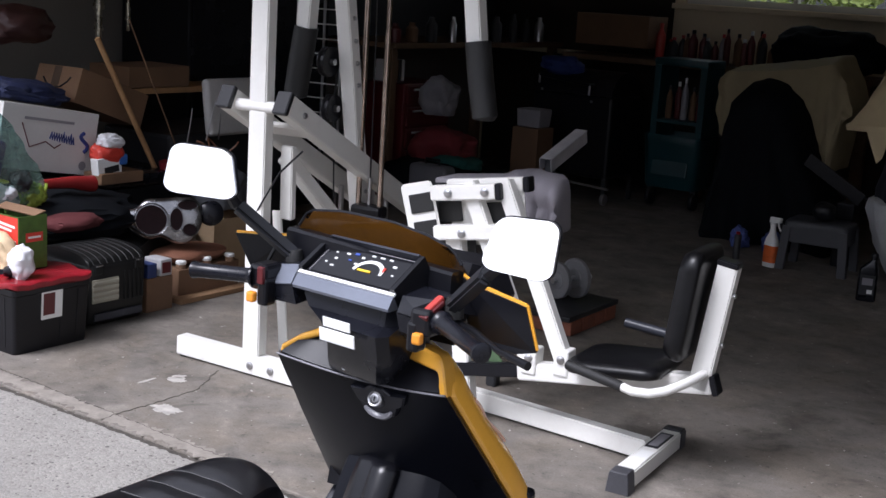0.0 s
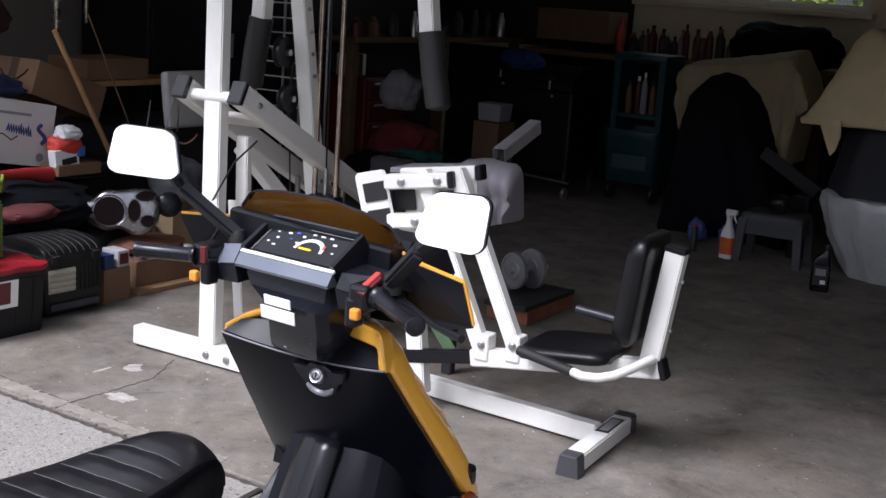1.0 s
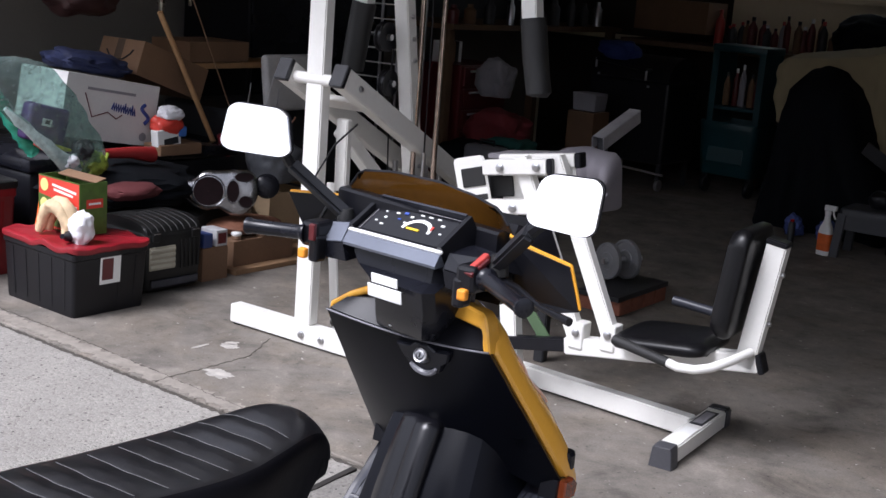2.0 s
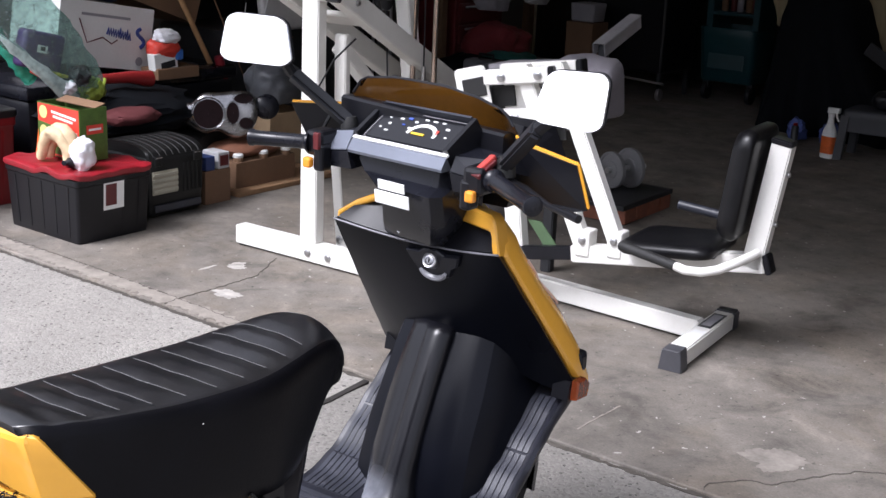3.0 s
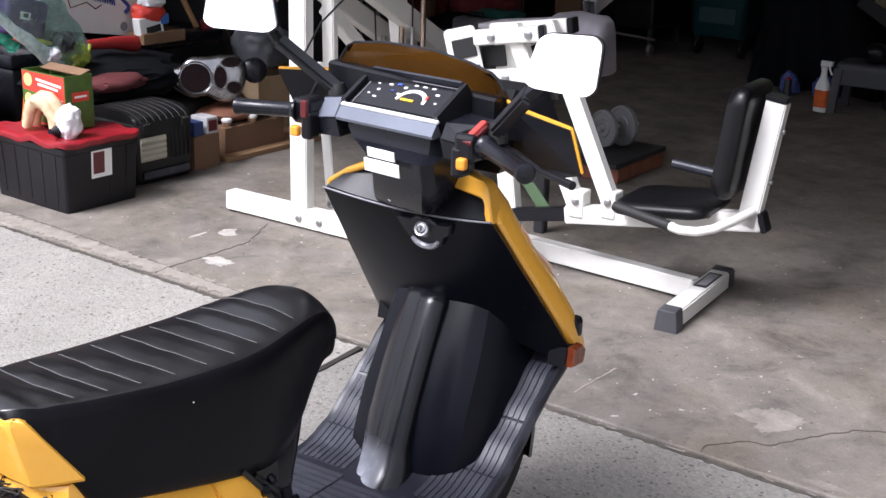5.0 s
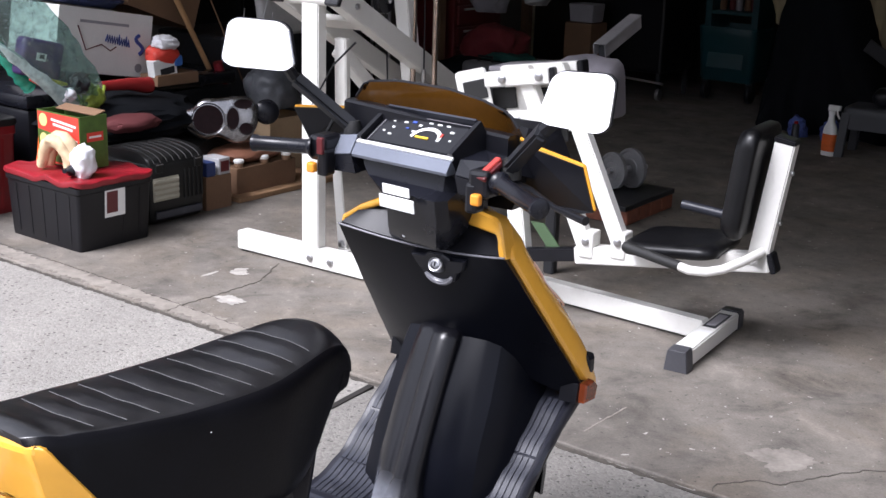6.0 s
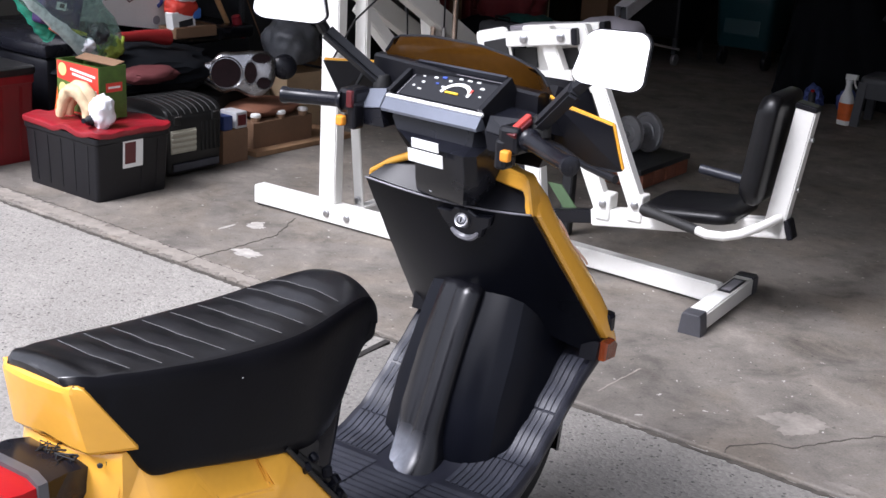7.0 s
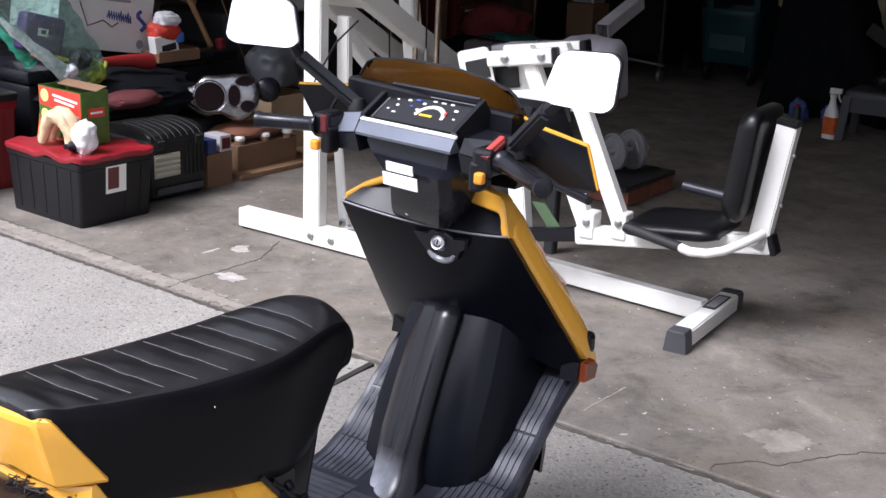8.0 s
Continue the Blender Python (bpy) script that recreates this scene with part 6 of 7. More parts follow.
for k, (e, n) in enumerate(((-2.24, 1.22), (-2.23, 1.36), (-2.22, 1.49))):
    j = thing("spray_can", at_garage(e, n, 0.13), "small tin with a white cap beside the cartons", "can", "white-capped tins")
    part("body", lathe([(0.021, 0), (0.022, 0.002), (0.022, 0.020), (0.019, 0.024)], 14), M_CARDD, j, smooth=40)
    part("cap", lathe([(0.021, 0.022), (0.023, 0.025), (0.023, 0.034), (0.019, 0.038), (0.004, 0.040)], 16), M_STICK, j, smooth=40)
carton(at_garage(-2.55, 1.72, 0), 0.26, 0.26, 0.27, mat("pale_cardboard", (0.46, 0.33, 0.20), 0.85, var=0.12), "pale brown cardboard carton", open_top=True)

# lamp unit on a dark heap
heap = part("dark_bag", lump(0, 0, 0.14, 0.28, 0.34, 0.15, 0.16, 8, 7.0, flat=0.1), M_CASE, smooth=True)
heap.matrix_basis = at_garage(-2.68, 1.30, 0)
tagged(heap, "slumped black bag on the garage floor", "bag")
hl = thing("lamp_unit", at_garage(-2.34, 1.22, 0.33, 52) @ pose(0, 0, 0, -8), "dull chrome lamp surround with dark round openings", "headlamp")
out = [(-0.215, 0.0), (-0.175, 0.036), (-0.125, 0.052), (-0.085, 0.088), (-0.02, 0.094), (0.06, 0.100), (0.12, 0.095), (0.150, 0.060), (0.158, 0.0), (0.135, -0.060), (0.085, -0.104), (0.03, -0.098), (-0.02, -0.074), (-0.08, -0.086), (-0.13, -0.060), (-0.18, -0.022)]
fine = []
for k in range(len(out)):
    p, a, c, q = (Vector(out[(k + d) % len(out)]) for d in (-1, 0, 1, 2))
    for t in (0.0, 0.33, 0.67):
        fine.append(0.5 * ((2 * a) + (c - p) * t + (2 * p - 5 * a + 4 * c - q) * t * t + (3 * a - p - 3 * c + q) * t ** 3))
part("shell", loft([[Vector((x * k - 0.01 * (1 - k), d, z * k)) for x, z in fine] for d, k in ((0.05, 0.9), (0.0, 1.0), (-0.012, 0.985), (-0.022, 0.93), (-0.026, 0.8))]), M_DULLC, hl, smooth=50)
M_DLENS = mat("dark_lens", (0.010, 0.004, 0.005), 0.35, var=0.5, scale=30, spec=0.12)
for x, z, rx, rz in ((-0.062, 0.002, 0.068, 0.066), (0.044, 0.004, 0.028, 0.050), (0.090, 0.066, 0.042, 0.021), (-0.150, -0.002, 0.013, 0.013), (0.100, -0.040, 0.030, 0.026)):
    om = Matrix.Translation((x, -0.026, z)) @ pose(0, 0, 0, 90) @ Matrix.Diagonal((rx, rz, 1, 1))
    ring = part("bezel", lathe([(0.93, -0.02), (1.0, 0.0), (1.07, 0.004), (1.10, 0.0), (1.12, -0.02)], 28, om), M_DULLC, hl, smooth=40)
    part("lens", lathe([(0.96, -0.01), (0.96, 0.0012), (0.5, 0.0005), (0.02, 0.0)], 24, om), M_DLENS, ring, smooth=40)
part("side_lens", lathe([(0.055, 0), (0.056, 0.02), (0.045, 0.034), (0.02, 0.040), (0.002, 0.041)], 26, Matrix.Translation((0.195, 0.03, 0.030)) @ pose(0, 0, 0, 90)), M_BLKG, hl, smooth=40)
lamp_b = part("grey_bag", crinkle(lump(0, 0, 0.11, 0.12, 0.13, 0.12, 0.22, 4, 2.0, flat=0.5), 0.010, 16, 3.0, 0), mat("dusty_grey_film", (0.095, 0.10, 0.11), 0.4, var=0.35, scale=10, bump=0.2), smooth=50)
lamp_b.matrix_basis = at_garage(-2.52, 1.72, 0.27)
tagged(lamp_b, "slack grey plastic bag resting on a carton", "bag")
redbag = part("red_cushion", lump(0, 0, 0.05, 0.11, 0.14, 0.04, 0.15, 5, 5.0, flat=0.2), mat("dull_red_cloth", (0.10, 0.02, 0.022), 0.8, var=0.2), smooth=True)
redbag.matrix_basis = at_garage(-2.46, 0.80, 0.305)
tagged(redbag, "dull red cushion behind the tool case", "cushion")

# the stack behind: trunk, white carton upside down, taped carton
trunk = thing("trunk", at_garage(-3.15, 1.10, 0), "large black trunk under a stack of boxes", "trunk")
part("body", box(0, 0, 0.20, 0.80, 1.15, 0.40, 0.02), M_BLK, trunk, smooth=40)
part("lid", box(0, 0, 0.43, 0.82, 1.17, 0.06, 0.015), M_BLKG, trunk, smooth=40)
bagn = part("dark_blanket", lump(0, 0, 0.10, 0.33, 0.36, 0.10, 0.16, 9, 9.0, flat=0.2), M_NAVY, smooth=True)
bagn.matrix_basis = at_garage(-2.72, 0.92, 0.24)
tagged(bagn, "dark blanket heaped over boxes", "blanket")
M_INK = mat("blue_ink", (0.03, 0.05, 0.22), 0.5)
wb = carton(at_garage(-2.98, 0.955, 0.50) @ pose(0, 0, 0, -9, 0, 0), 0.34, 0.50, 0.275, M_CARDW, "white carton standing upside down with blue lettering", tape=False)
part("mark_stroke", pipe([(0.1712, 0.130 - 0.0065 * k, 0.128 + 0.030 * (k % 2) * (1.4 if k in (3, 9) else 1) + 0.0008 * k) for k in range(21)], 0.0045, 5), M_INK, wb, "blue mark as a plain squiggle")
part("mark_stroke", pipe([(0.1712, 0.188 + 0.022 * math.sin(t * 6.0) * (0.7 + 0.5 * t), 0.100 + 0.085 * t) for t in [k / 16 for k in range(17)]], 0.009, 6), M_INK, wb)
part("illegible_print", box(0.1712, -0.01, 0.222, 0.0012, 0.26, 0.012), M_GREYC, wb)
part("illegible_print", pipe([(0.1712, -0.15, 0.20), (0.1712, -0.10, 0.10), (0.1712, -0.02, 0.13), (0.1712, 0.03, 0.105), (0.1712, 0.06, 0.125)], 0.003, 5), M_DARKR, wb)
part("emblem", lathe([(0.02, 0), (0.02, 0.001)], 14, Matrix.Translation((0.1712, 0.19, 0.04)) @ pose(0, 0, 0, 0, 90)), M_GREYC, wb)
ab = carton(at_garage(-3.095, 1.405, 0.708, 3) @ pose(0, 0, 0, -19, 0, 0), 0.29, 0.43, 0.158, M_CARD, "long brown shipping carton lying askew on the stack")
part("smile_mark", pipe([(0.085, -0.2165, 0.112), (0.070, -0.2165, 0.090), (0.03, -0.2165, 0.062), (-0.02, -0.2165, 0.055), (-0.07, -0.2165, 0.075), (-0.095, -0.2165, 0.098)], 0.004, 5), M_BLK, ab)
part("tape", box(-0.01, -0.2162, 0.079, 0.05, 0.001, 0.155), mat("clear_tape", (0.10, 0.07, 0.05), 0.2), ab)
nc = part("navy_cloth", crinkle(lump(0, 0, 0.05, 0.13, 0.19, 0.050, 0.22, 8, 6.0, flat=0.3), 0.008, 22, 2.0, 0), mat("navy_fabric", (0.012, 0.018, 0.060), 0.8, var=0.4, scale=16, bump=0.3), smooth=50)
nc.matrix_basis = at_garage(-3.02, 0.99, 0.775) @ pose(0, 0, 0, -9)
tagged(nc, "crumpled navy cloth lying on the white carton", "cloth")
pk = thing("packages", at_garage(-2.72, 1.215, 0.462), "red and white packages heaped on the stack", "package")
part("red_pack", lump(0, 0, 0.11, 0.06, 0.08, 0.05, 0.2, 5, 4.0), M_REDPR, pk, smooth=True)
part("white_pack", box(0.02, -0.02, 0.06, 0.05, 0.13, 0.085, 0.004, pose(0, 0, 0, 8)), M_STICK, pk)
part("bar_print", box(0.0465, -0.01, 0.045, 0.001, 0.08, 0.03, 0, pose(0, 0, 0, 8)), M_DGREY, pk)
part("blue_cap", box(0.03, 0.055, 0.085, 0.04, 0.05, 0.05, 0.01), mat("bright_blue_print", (0.05, 0.16, 0.5), 0.5), pk)
part("white_film", lump(0.02, 0.0, 0.165, 0.05, 0.06, 0.035, 0.25, 6, 6.0), M_WPLAST, pk, smooth=True)
part("base_box", box(0, 0.04, 0.005, 0.12, 0.24, 0.05, 0.004), M_CARD, pk)
cone = part("red_funnel", pipe([(0, -0.20, 0.02), (0, -0.05, 0.015), (0, 0.04, 0.0), (0, 0.06, 0.0)], [0.020, 0.026, 0.035, 0.036], 16), mat("old_red_plastic", (0.26, 0.018, 0.018), 0.4), smooth=40)
cone.matrix_basis = at_garage(-2.60, 0.98, 0.47)
tagged(cone, "red plastic funnel lying on the dark heap", "funnel")
for p0, p1, r, nm, lb in (((-2.85, 1.264, 1.070), (-2.85, 1.63, 0.425), 0.013, "broom_handle", "long wooden broom handle leaning on the boxes"), ((-2.9, 1.49, 1.15), (-2.9, 1.92, 0.28), 0.0035, "thin_rod", "thin brown rod leaning against the clutter")):
    st = part(nm, pipe([p0, Vector(p0).lerp(Vector(p1), 0.5), p1], r, 12), M_WOOD if r > 0.01 else M_CARD, smooth=True)
    st.matrix_basis = GARAGE
    tagged(st, lb, "pole")
rh = part("red_tool", pipe([(0, 0, 0), (0, 0.03, -0.10), (0, 0.04, -0.20)], [0.022, 0.025, 0.02], 12), mat("dark_red_plastic", (0.20, 0.012, 0.02), 0.4), smooth=True)
rh.matrix_basis = at_garage(-2.78, 1.60, 0.50)
tagged(rh, "dark red hand tool among the clutter", "tool")
for k, (n0, dn, h) in enumerate(((1.60, 0.0, 0.16), (1.72, 0.03, 0.20), (1.80, -0.02, 0.13))):
    an = part("thin_aerial", pipe([(0, n0, 0.55), (0.02, n0 + dn * 0.5, 0.55 + h * 0.6), (0.03, n0 + dn, 0.55 + h)], [0.004, 0.003, 0.002], 6), M_STEEL, smooth=True)
    an.matrix_basis = GARAGE @ pose(-2.62, 0, 0.06)
    tagged(an, "thin bent metal rod among the clutter", "rod", "thin bent rods")
cb = part("coiled_cable", pipe([(0.05 * math.sin(t * 0.9) * (1 + 0.1 * math.sin(t * 3)), 0.22 * t / 9, 0.03 * math.cos(t * 1.3) + 0.03) for t in [k * 0.3 for k in range(31)]], 0.005, 6), mat("copper_cable", (0.2, 0.08, 0.04), 0.4), smooth=True)
cb.matrix_basis = at_garage(-2.62, 1.66, 0.55)
tagged(cb, "tangle of brown cable on the clutter", "cable")
dk = part("dark_cabinet", box(0, 0, 0.30, 0.5, 0.9, 0.60, 0.02), M_DGREY)
dk.matrix_basis = at_garage(-3.15, 2.2, 0)
tagged(dk, "dark storage cabinet in the shade", "cabinet")
carton(at_garage(-3.35, 1.95, 0.80), 0.3, 0.40, 0.10, M_CARD, "flat brown carton on a cabinet", tape=False)
sh2 = part("low_shelf", box(0, 0, 0.78, 0.5, 1.4, 0.03, 0.004), M_WOOD)
sh2.matrix_basis = at_garage(-3.45, 2.0, 0)
tagged(sh2, "wooden shelf board on a dark cabinet", "shelf", kind="structure")
gp = part("grey_pad", box(0, 0, 0.14, 0.05, 0.34, 0.28, 0.022, pose(0, 0, 0, 0, -8, 0), 4), mat("pale_grey_vinyl", (0.52, 0.51, 0.50), 0.5), smooth=40)
gp.matrix_basis = at_garage(-2.78, 2.035, 0.60)
tagged(gp, "pale grey padded board standing on a cabinet", "pad")
M_AGED = mat("aged_chrome", (0.42, 0.39, 0.31), 0.28, 1.0, var=0.35, scale=25, bump=0.1)
for n, z0, z1, r in ((1.56, 1.03, 1.7, 0.020), (1.74, 1.08, 1.7, 0.013)):
    hp = part("hanging_tube", pipe([(0, 0, z) for z in (z0, z0 + 0.004, z0 + 0.05, z0 + 0.052, z0 + 0.066, z0 + 0.068, z0 + 0.15, z0 + 0.152, z0 + 0.18, z0 + 0.182, z1)], [r * q for q in (0.5, 0.75, 0.75, 1.15, 1.15, 0.9, 0.9, 1.4, 1.4, 1.1, 1.1)], 14), M_AGED, smooth=40)
    hp.matrix_basis = at_garage(-3.2, n, 0)
    tagged(hp, "chrome tube hanging from the rafters", "tube", "hanging tubes")
raf = part("storage_rack", box(0, 0, 1.72, 0.9, 2.2, 0.05, 0.004), M_WOOD)
raf.matrix_basis = at_garage(-3.4, 1.5, 0)
tagged(raf, "wooden overhead storage rack", "shelf", kind="structure")
hb = part("hanging_bag", lump(0, 0, 0, 0.14, 0.16, 0.09, 0.25, 5, 12.0), mat("dark_brown_leather", (0.05, 0.02, 0.018), 0.5), smooth=True)
hb.matrix_basis = at_garage(-3.25, 1.12, 1.10)
tagged(hb, "dark brown bag hanging over the boxes", "bag")
part("strap", pipe([(0, -0.1, 0.08), (0, -0.03, 0.6)], 0.008, 6), M_BLK, hb)

# clear shopping bag slumped over the clutter, with bright contents
bag = thing("plastic_bag", at_garage(-2.56, 0.48, 0.40), "clear plastic bag of bright odds and ends", "bag")
BAGLINE = [(0.0, -0.30, 0.46, 0.070), (0.12, -0.22, 0.43, 0.105), (0.3, -0.10, 0.37, 0.135), (0.5, 0.02, 0.26, 0.125), (0.7, 0.13, 0.15, 0.105), (0.85, 0.20, 0.085, 0.085), (0.95, 0.245, 0.055, 0.055), (1.0, 0.262, 0.045, 0.022)]
rings = []
for i in range(27):
    cy, cz, r = glide(BAGLINE, i / 26)
    ring = []
    for q in range(40):
        a = 2 * math.pi * q / 40
        k = r * (1 + 0.10 * noise.noise(Vector((math.cos(a) * 2.2, math.sin(a) * 2.2, i * 0.22))) + 0.06 * math.sin(7 * a + i * 0.35))
        ring.append(Vector((0.62 * k * math.cos(a), cy + 0.70 * k * math.sin(a), cz + 0.72 * k * math.sin(a))))
    rings.append(ring)
film = part("bag_film", crinkle(loft(rings, caps=False), 0.006, 22, 3.0, 0), M_BAG, bag, smooth=60)
film.visible_shadow = False
part("folded_rim", crinkle(loft([[Vector((x + w * 0.35 * math.cos(a), y + 0.7 * w * math.sin(a), z + 0.7 * w * math.sin(a))) for a in [2 * math.pi * q / 14 for q in range(14)]] for x, y, z, w in ((0.03, -0.215, 0.31, 0.012), (0.04, -0.16, 0.262, 0.026), (0.05, -0.10, 0.208, 0.024), (0.055, -0.045, 0.158, 0.030), (0.055, 0.01, 0.112, 0.036), (0.05, 0.06, 0.078, 0.044), (0.04, 0.105, 0.055, 0.034), (0.03, 0.135, 0.042, 0.012))]), 0.007, 26, 1.0, 1), mat("milky_film", (0.46, 0.58, 0.56), 0.28, var=0.3, scale=30, bump=0.15), bag, "milky folded rim of the bag", smooth=60)
cy, cz, r = glide(BAGLINE, 0.93)
part("lime_rim", pipe([(0.60 * r * math.cos(a), cy + 0.70 * r * math.sin(a), cz + 0.70 * r * math.sin(a)) for a in [radians(-75 + 14 * q) for q in range(11)]], 0.007, 8), mat("lime_band", (0.34, 0.42, 0.06), 0.35, var=0.4, scale=30), bag, smooth=True)
purple = part("purple_pack", box(-0.015, -0.01, 0.235, 0.07, 0.19, 0.150, 0.018, pose(0, 0, 0, -14, 0, 0), 3), mat("purple_print", (0.045, 0.022, 0.10), 0.4, var=0.35, scale=18), bag, smooth=40)
part("pack_label", box(0.022, -0.02, 0.245, 0.003, 0.045, 0.030, 0, pose(0, 0, 0, -14, 0, 0)), M_STICK, purple)
part("pack_window", box(0.0225, -0.018, 0.246, 0.003, 0.022, 0.016, 0, pose(0, 0, 0, -14, 0, 0)), M_DGREY, purple)
part("yellow_strip", pipe([(0.028, -0.075, 0.185), (0.034, -0.03, 0.155), (0.034, 0.03, 0.140), (0.03, 0.085, 0.128)], [0.008, 0.013, 0.012, 0.006], 8), mat("yellow_green_print", (0.55, 0.50, 0.03), 0.4, var=0.3, scale=40), bag, smooth=True)
part("red_strip", pipe([(0.030, -0.085, 0.165), (0.036, -0.02, 0.128), (0.03, 0.05, 0.110)], [0.005, 0.008, 0.005], 8), M_REDPR, bag, smooth=True)
part("lime_pack", crinkle(lump(0.012, 0.215, 0.062, 0.034, 0.055, 0.045, 0.25, 6, 2.0), 0.006, 40, 1.0, 0), mat("lime_print", (0.26, 0.34, 0.05), 0.35, var=0.45, scale=30), bag, smooth=50)
part("dark_pack", crinkle(lump(0.02, 0.145, 0.125, 0.035, 0.045, 0.038, 0.25, 6, 8.0), 0.006, 40, 2.0, 0), M_DGREY, bag, smooth=50)
part("silver_pack", crinkle(lump(0.04, 0.075, 0.085, 0.026, 0.034, 0.024, 0.3, 6, 5.0), 0.007, 45, 4.0, 0), M_WPLAST, bag, smooth=50)
TUBE = [(0, -0.25, 0.44), (1, -0.16, 0.327), (2, -0.103, 0.243), (3, -0.046, 0.165), (4, -0.006, 0.121), (5, 0.009, 0.106)]
part("green_air_tube", crinkle(pipe([(-0.10, *glide(TUBE, 5 * q / 24)) for q in range(25)], [0.034 * (1 + 0.09 * math.sin(q * 2.1)) * min(1, (25 - q) / 3) for q in range(25)], 16), 0.006, 34, 2.0, 0), mat("sea_green_film", (0.05, 0.42, 0.28), 0.25, var=0.3, scale=30), bag, "puffy sea-green plastic tube", smooth=50)


# ---- things along the back ----
shelf = thing("wall_shelf", at_garage(-3.55, 4.95, 0), "long dark wooden workbench shelf with jars", "shelf")
part("board", box(0, 0, 1.0, 0.7, 2.1, 0.035, 0.004), M_WOODD, shelf)
for y in (-1.0, 0.0, 1.0):
    part("leg", box(0.28, y, 0.49, 0.06, 0.06, 0.98, 0.004), M_WOODD, shelf)
part("back_board", box(-0.3, 0, 1.35, 0.03, 2.1, 0.66), M_DGREY, shelf)
rnd = random.Random(21)
for k in range(10):
    n = 3.98 + 0.2 * k
    h, r = 0.10 + 0.12 * rnd.random(), 0.025 + 0.02 * rnd.random()
    j = part("jar", lathe([(r, 0), (r, h * 0.7), (r * 0.5, h * 0.85), (r * 0.5, h)], 12), rnd.choice([M_DGREY, M_STEEL, M_DARKR, M_DGREY, M_CARDD]), smooth=40)
    j.matrix_basis = at_garage(-3.30 + 0.06 * rnd.random(), n, 1.018)
    tagged(j, "small jar on the workbench shelf", "jar", "jars on the shelf")
for k in range(5):
    bk = part("book", box(0, 0, 0.07, 0.12, 0.028, 0.14, 0.002), [M_STICK, M_GREYC, M_CARDD, M_DGREY, M_STICK][k])
    bk.matrix_basis = at_garage(-3.46 + 0.0 * k, 4.12 + 0.034 * k, 0.752)
    tagged(bk, "upright book in the shade", "book", "books on the chest")
tall = thing("tall_cabinet", at_garage(-3.72, 2.95, 0), "tall black cabinet in the dark of the garage", "cabinet")
part("body", box(0, 0, 0.90, 0.55, 1.15, 1.80, 0.012), M_BLK, tall)
for y in (-0.285, 0.285):
    part("door", box(0.283, y, 0.95, 0.018, 0.55, 1.62, 0.004), M_BLKG, tall)
    part("handle", box(0.298, y * 0.2, 0.95, 0.014, 0.014, 0.14, 0.004), M_STEEL, tall)
chest = thing("tool_chest", at_garage(-3.42, 4.30, 0), "dark red steel tool chest with bright drawer handles", "tool chest")
part("body", box(0, 0, 0.38, 0.40, 0.52, 0.75, 0.008), M_DARKR, chest)
for k in range(5):
    d = part("drawer", box(0.205, 0, 0.12 + 0.14 * k, 0.02, 0.46, 0.12, 0.004), M_DARKR, chest)
    part("handle", box(0.22, 0, 0.155 + 0.14 * k, 0.012, 0.36, 0.014, 0.003), M_STEEL, d)
for nm, e, n, z, sx, sy, sz, mt, lb, cat in (
        ("white_cloth", -2.92, 4.02, 0.70, 0.12, 0.10, 0.13, mat("dim_white_cloth", (0.22, 0.21, 0.23), 0.85), "crumpled pale cloth hanging on the clutter", "cloth"),
        ("red_jacket", -2.85, 4.0, 0.38, 0.20, 0.16, 0.14, mat("deep_red_cloth", (0.13, 0.012, 0.016), 0.8), "red jacket thrown on the heap", "jacket"),
        ("teal_cloth", -2.72, 3.95, 0.30, 0.16, 0.14, 0.07, mat("dark_teal_cloth", (0.01, 0.07, 0.06), 0.8), "dark teal cloth on the heap", "cloth"),
        ("blue_bag", -2.70, 5.15, 0.90, 0.16, 0.10, 0.07, mat("dark_blue_cloth", (0.015, 0.03, 0.14), 0.7), "dark blue bag on a grill", "bag"),
        ("crumpled_cloth", -2.85, 4.0, 0.16, 0.40, 0.30, 0.17, M_NAVY, "heap of dark cloth on the floor", "cloth"),
        ("rolled_cover", -1.07, 5.75, 1.115, 0.37, 0.22, 0.16, M_NAVY, "dark bundle lying along the back wall", "bundle")):
    o = part(nm, lump(0, 0, 0, sx, sy, sz, 0.3, 5, e + n, flat=0.15), mt, smooth=True)
    o.matrix_basis = at_garage(e, n, z)
    tagged(o, lb, cat)
case = thing("hard_case", at_garage(-2.66, 3.62, 0.0), "grey hard plastic case standing on the floor", "case")
part("body", box(0, 0, 0.17, 0.28, 0.12, 0.34, 0.03, seg=3), mat("mid_grey_plastic", (0.12, 0.12, 0.13), 0.5), case, smooth=40)
part("handle", pipe([(-0.05, 0, 0.335), (-0.05, 0, 0.37), (0.05, 0, 0.37), (0.05, 0, 0.335)], 0.008, 8), M_BLK, case)
carton(at_garage(-2.66, 4.75, 0.0), 0.20, 0.20, 0.50, M_CARDD, "tall brown carton in the shade", tape=False)
wb2 = part("white_tub", box(0, 0, 0.06, 0.19, 0.16, 0.12, 0.01, taper=0.9), M_GREYC)
wb2.matrix_basis = at_garage(-2.66, 4.75, 0.505)
tagged(wb2, "small white plastic tub on a carton", "tub")
rack = thing("wire_rack", at_garage(-3.17, 3.25, 0), "white wire shelving rack in the shade", "rack")
for x in (-0.17, 0.17):
    for y in (-0.12, 0.12):
        part("post", pipe([(x, y, 0), (x, y, 1.75)], 0.009, 8), M_STEEL, rack, smooth=True)
for k in range(12):
    z = 0.62 + 0.085 * k
    part("wire", pipe([(-0.17, -0.125, z), (0.17, -0.125, z + 0.004)], 0.0045, 6), M_WHITE, rack, smooth=True)
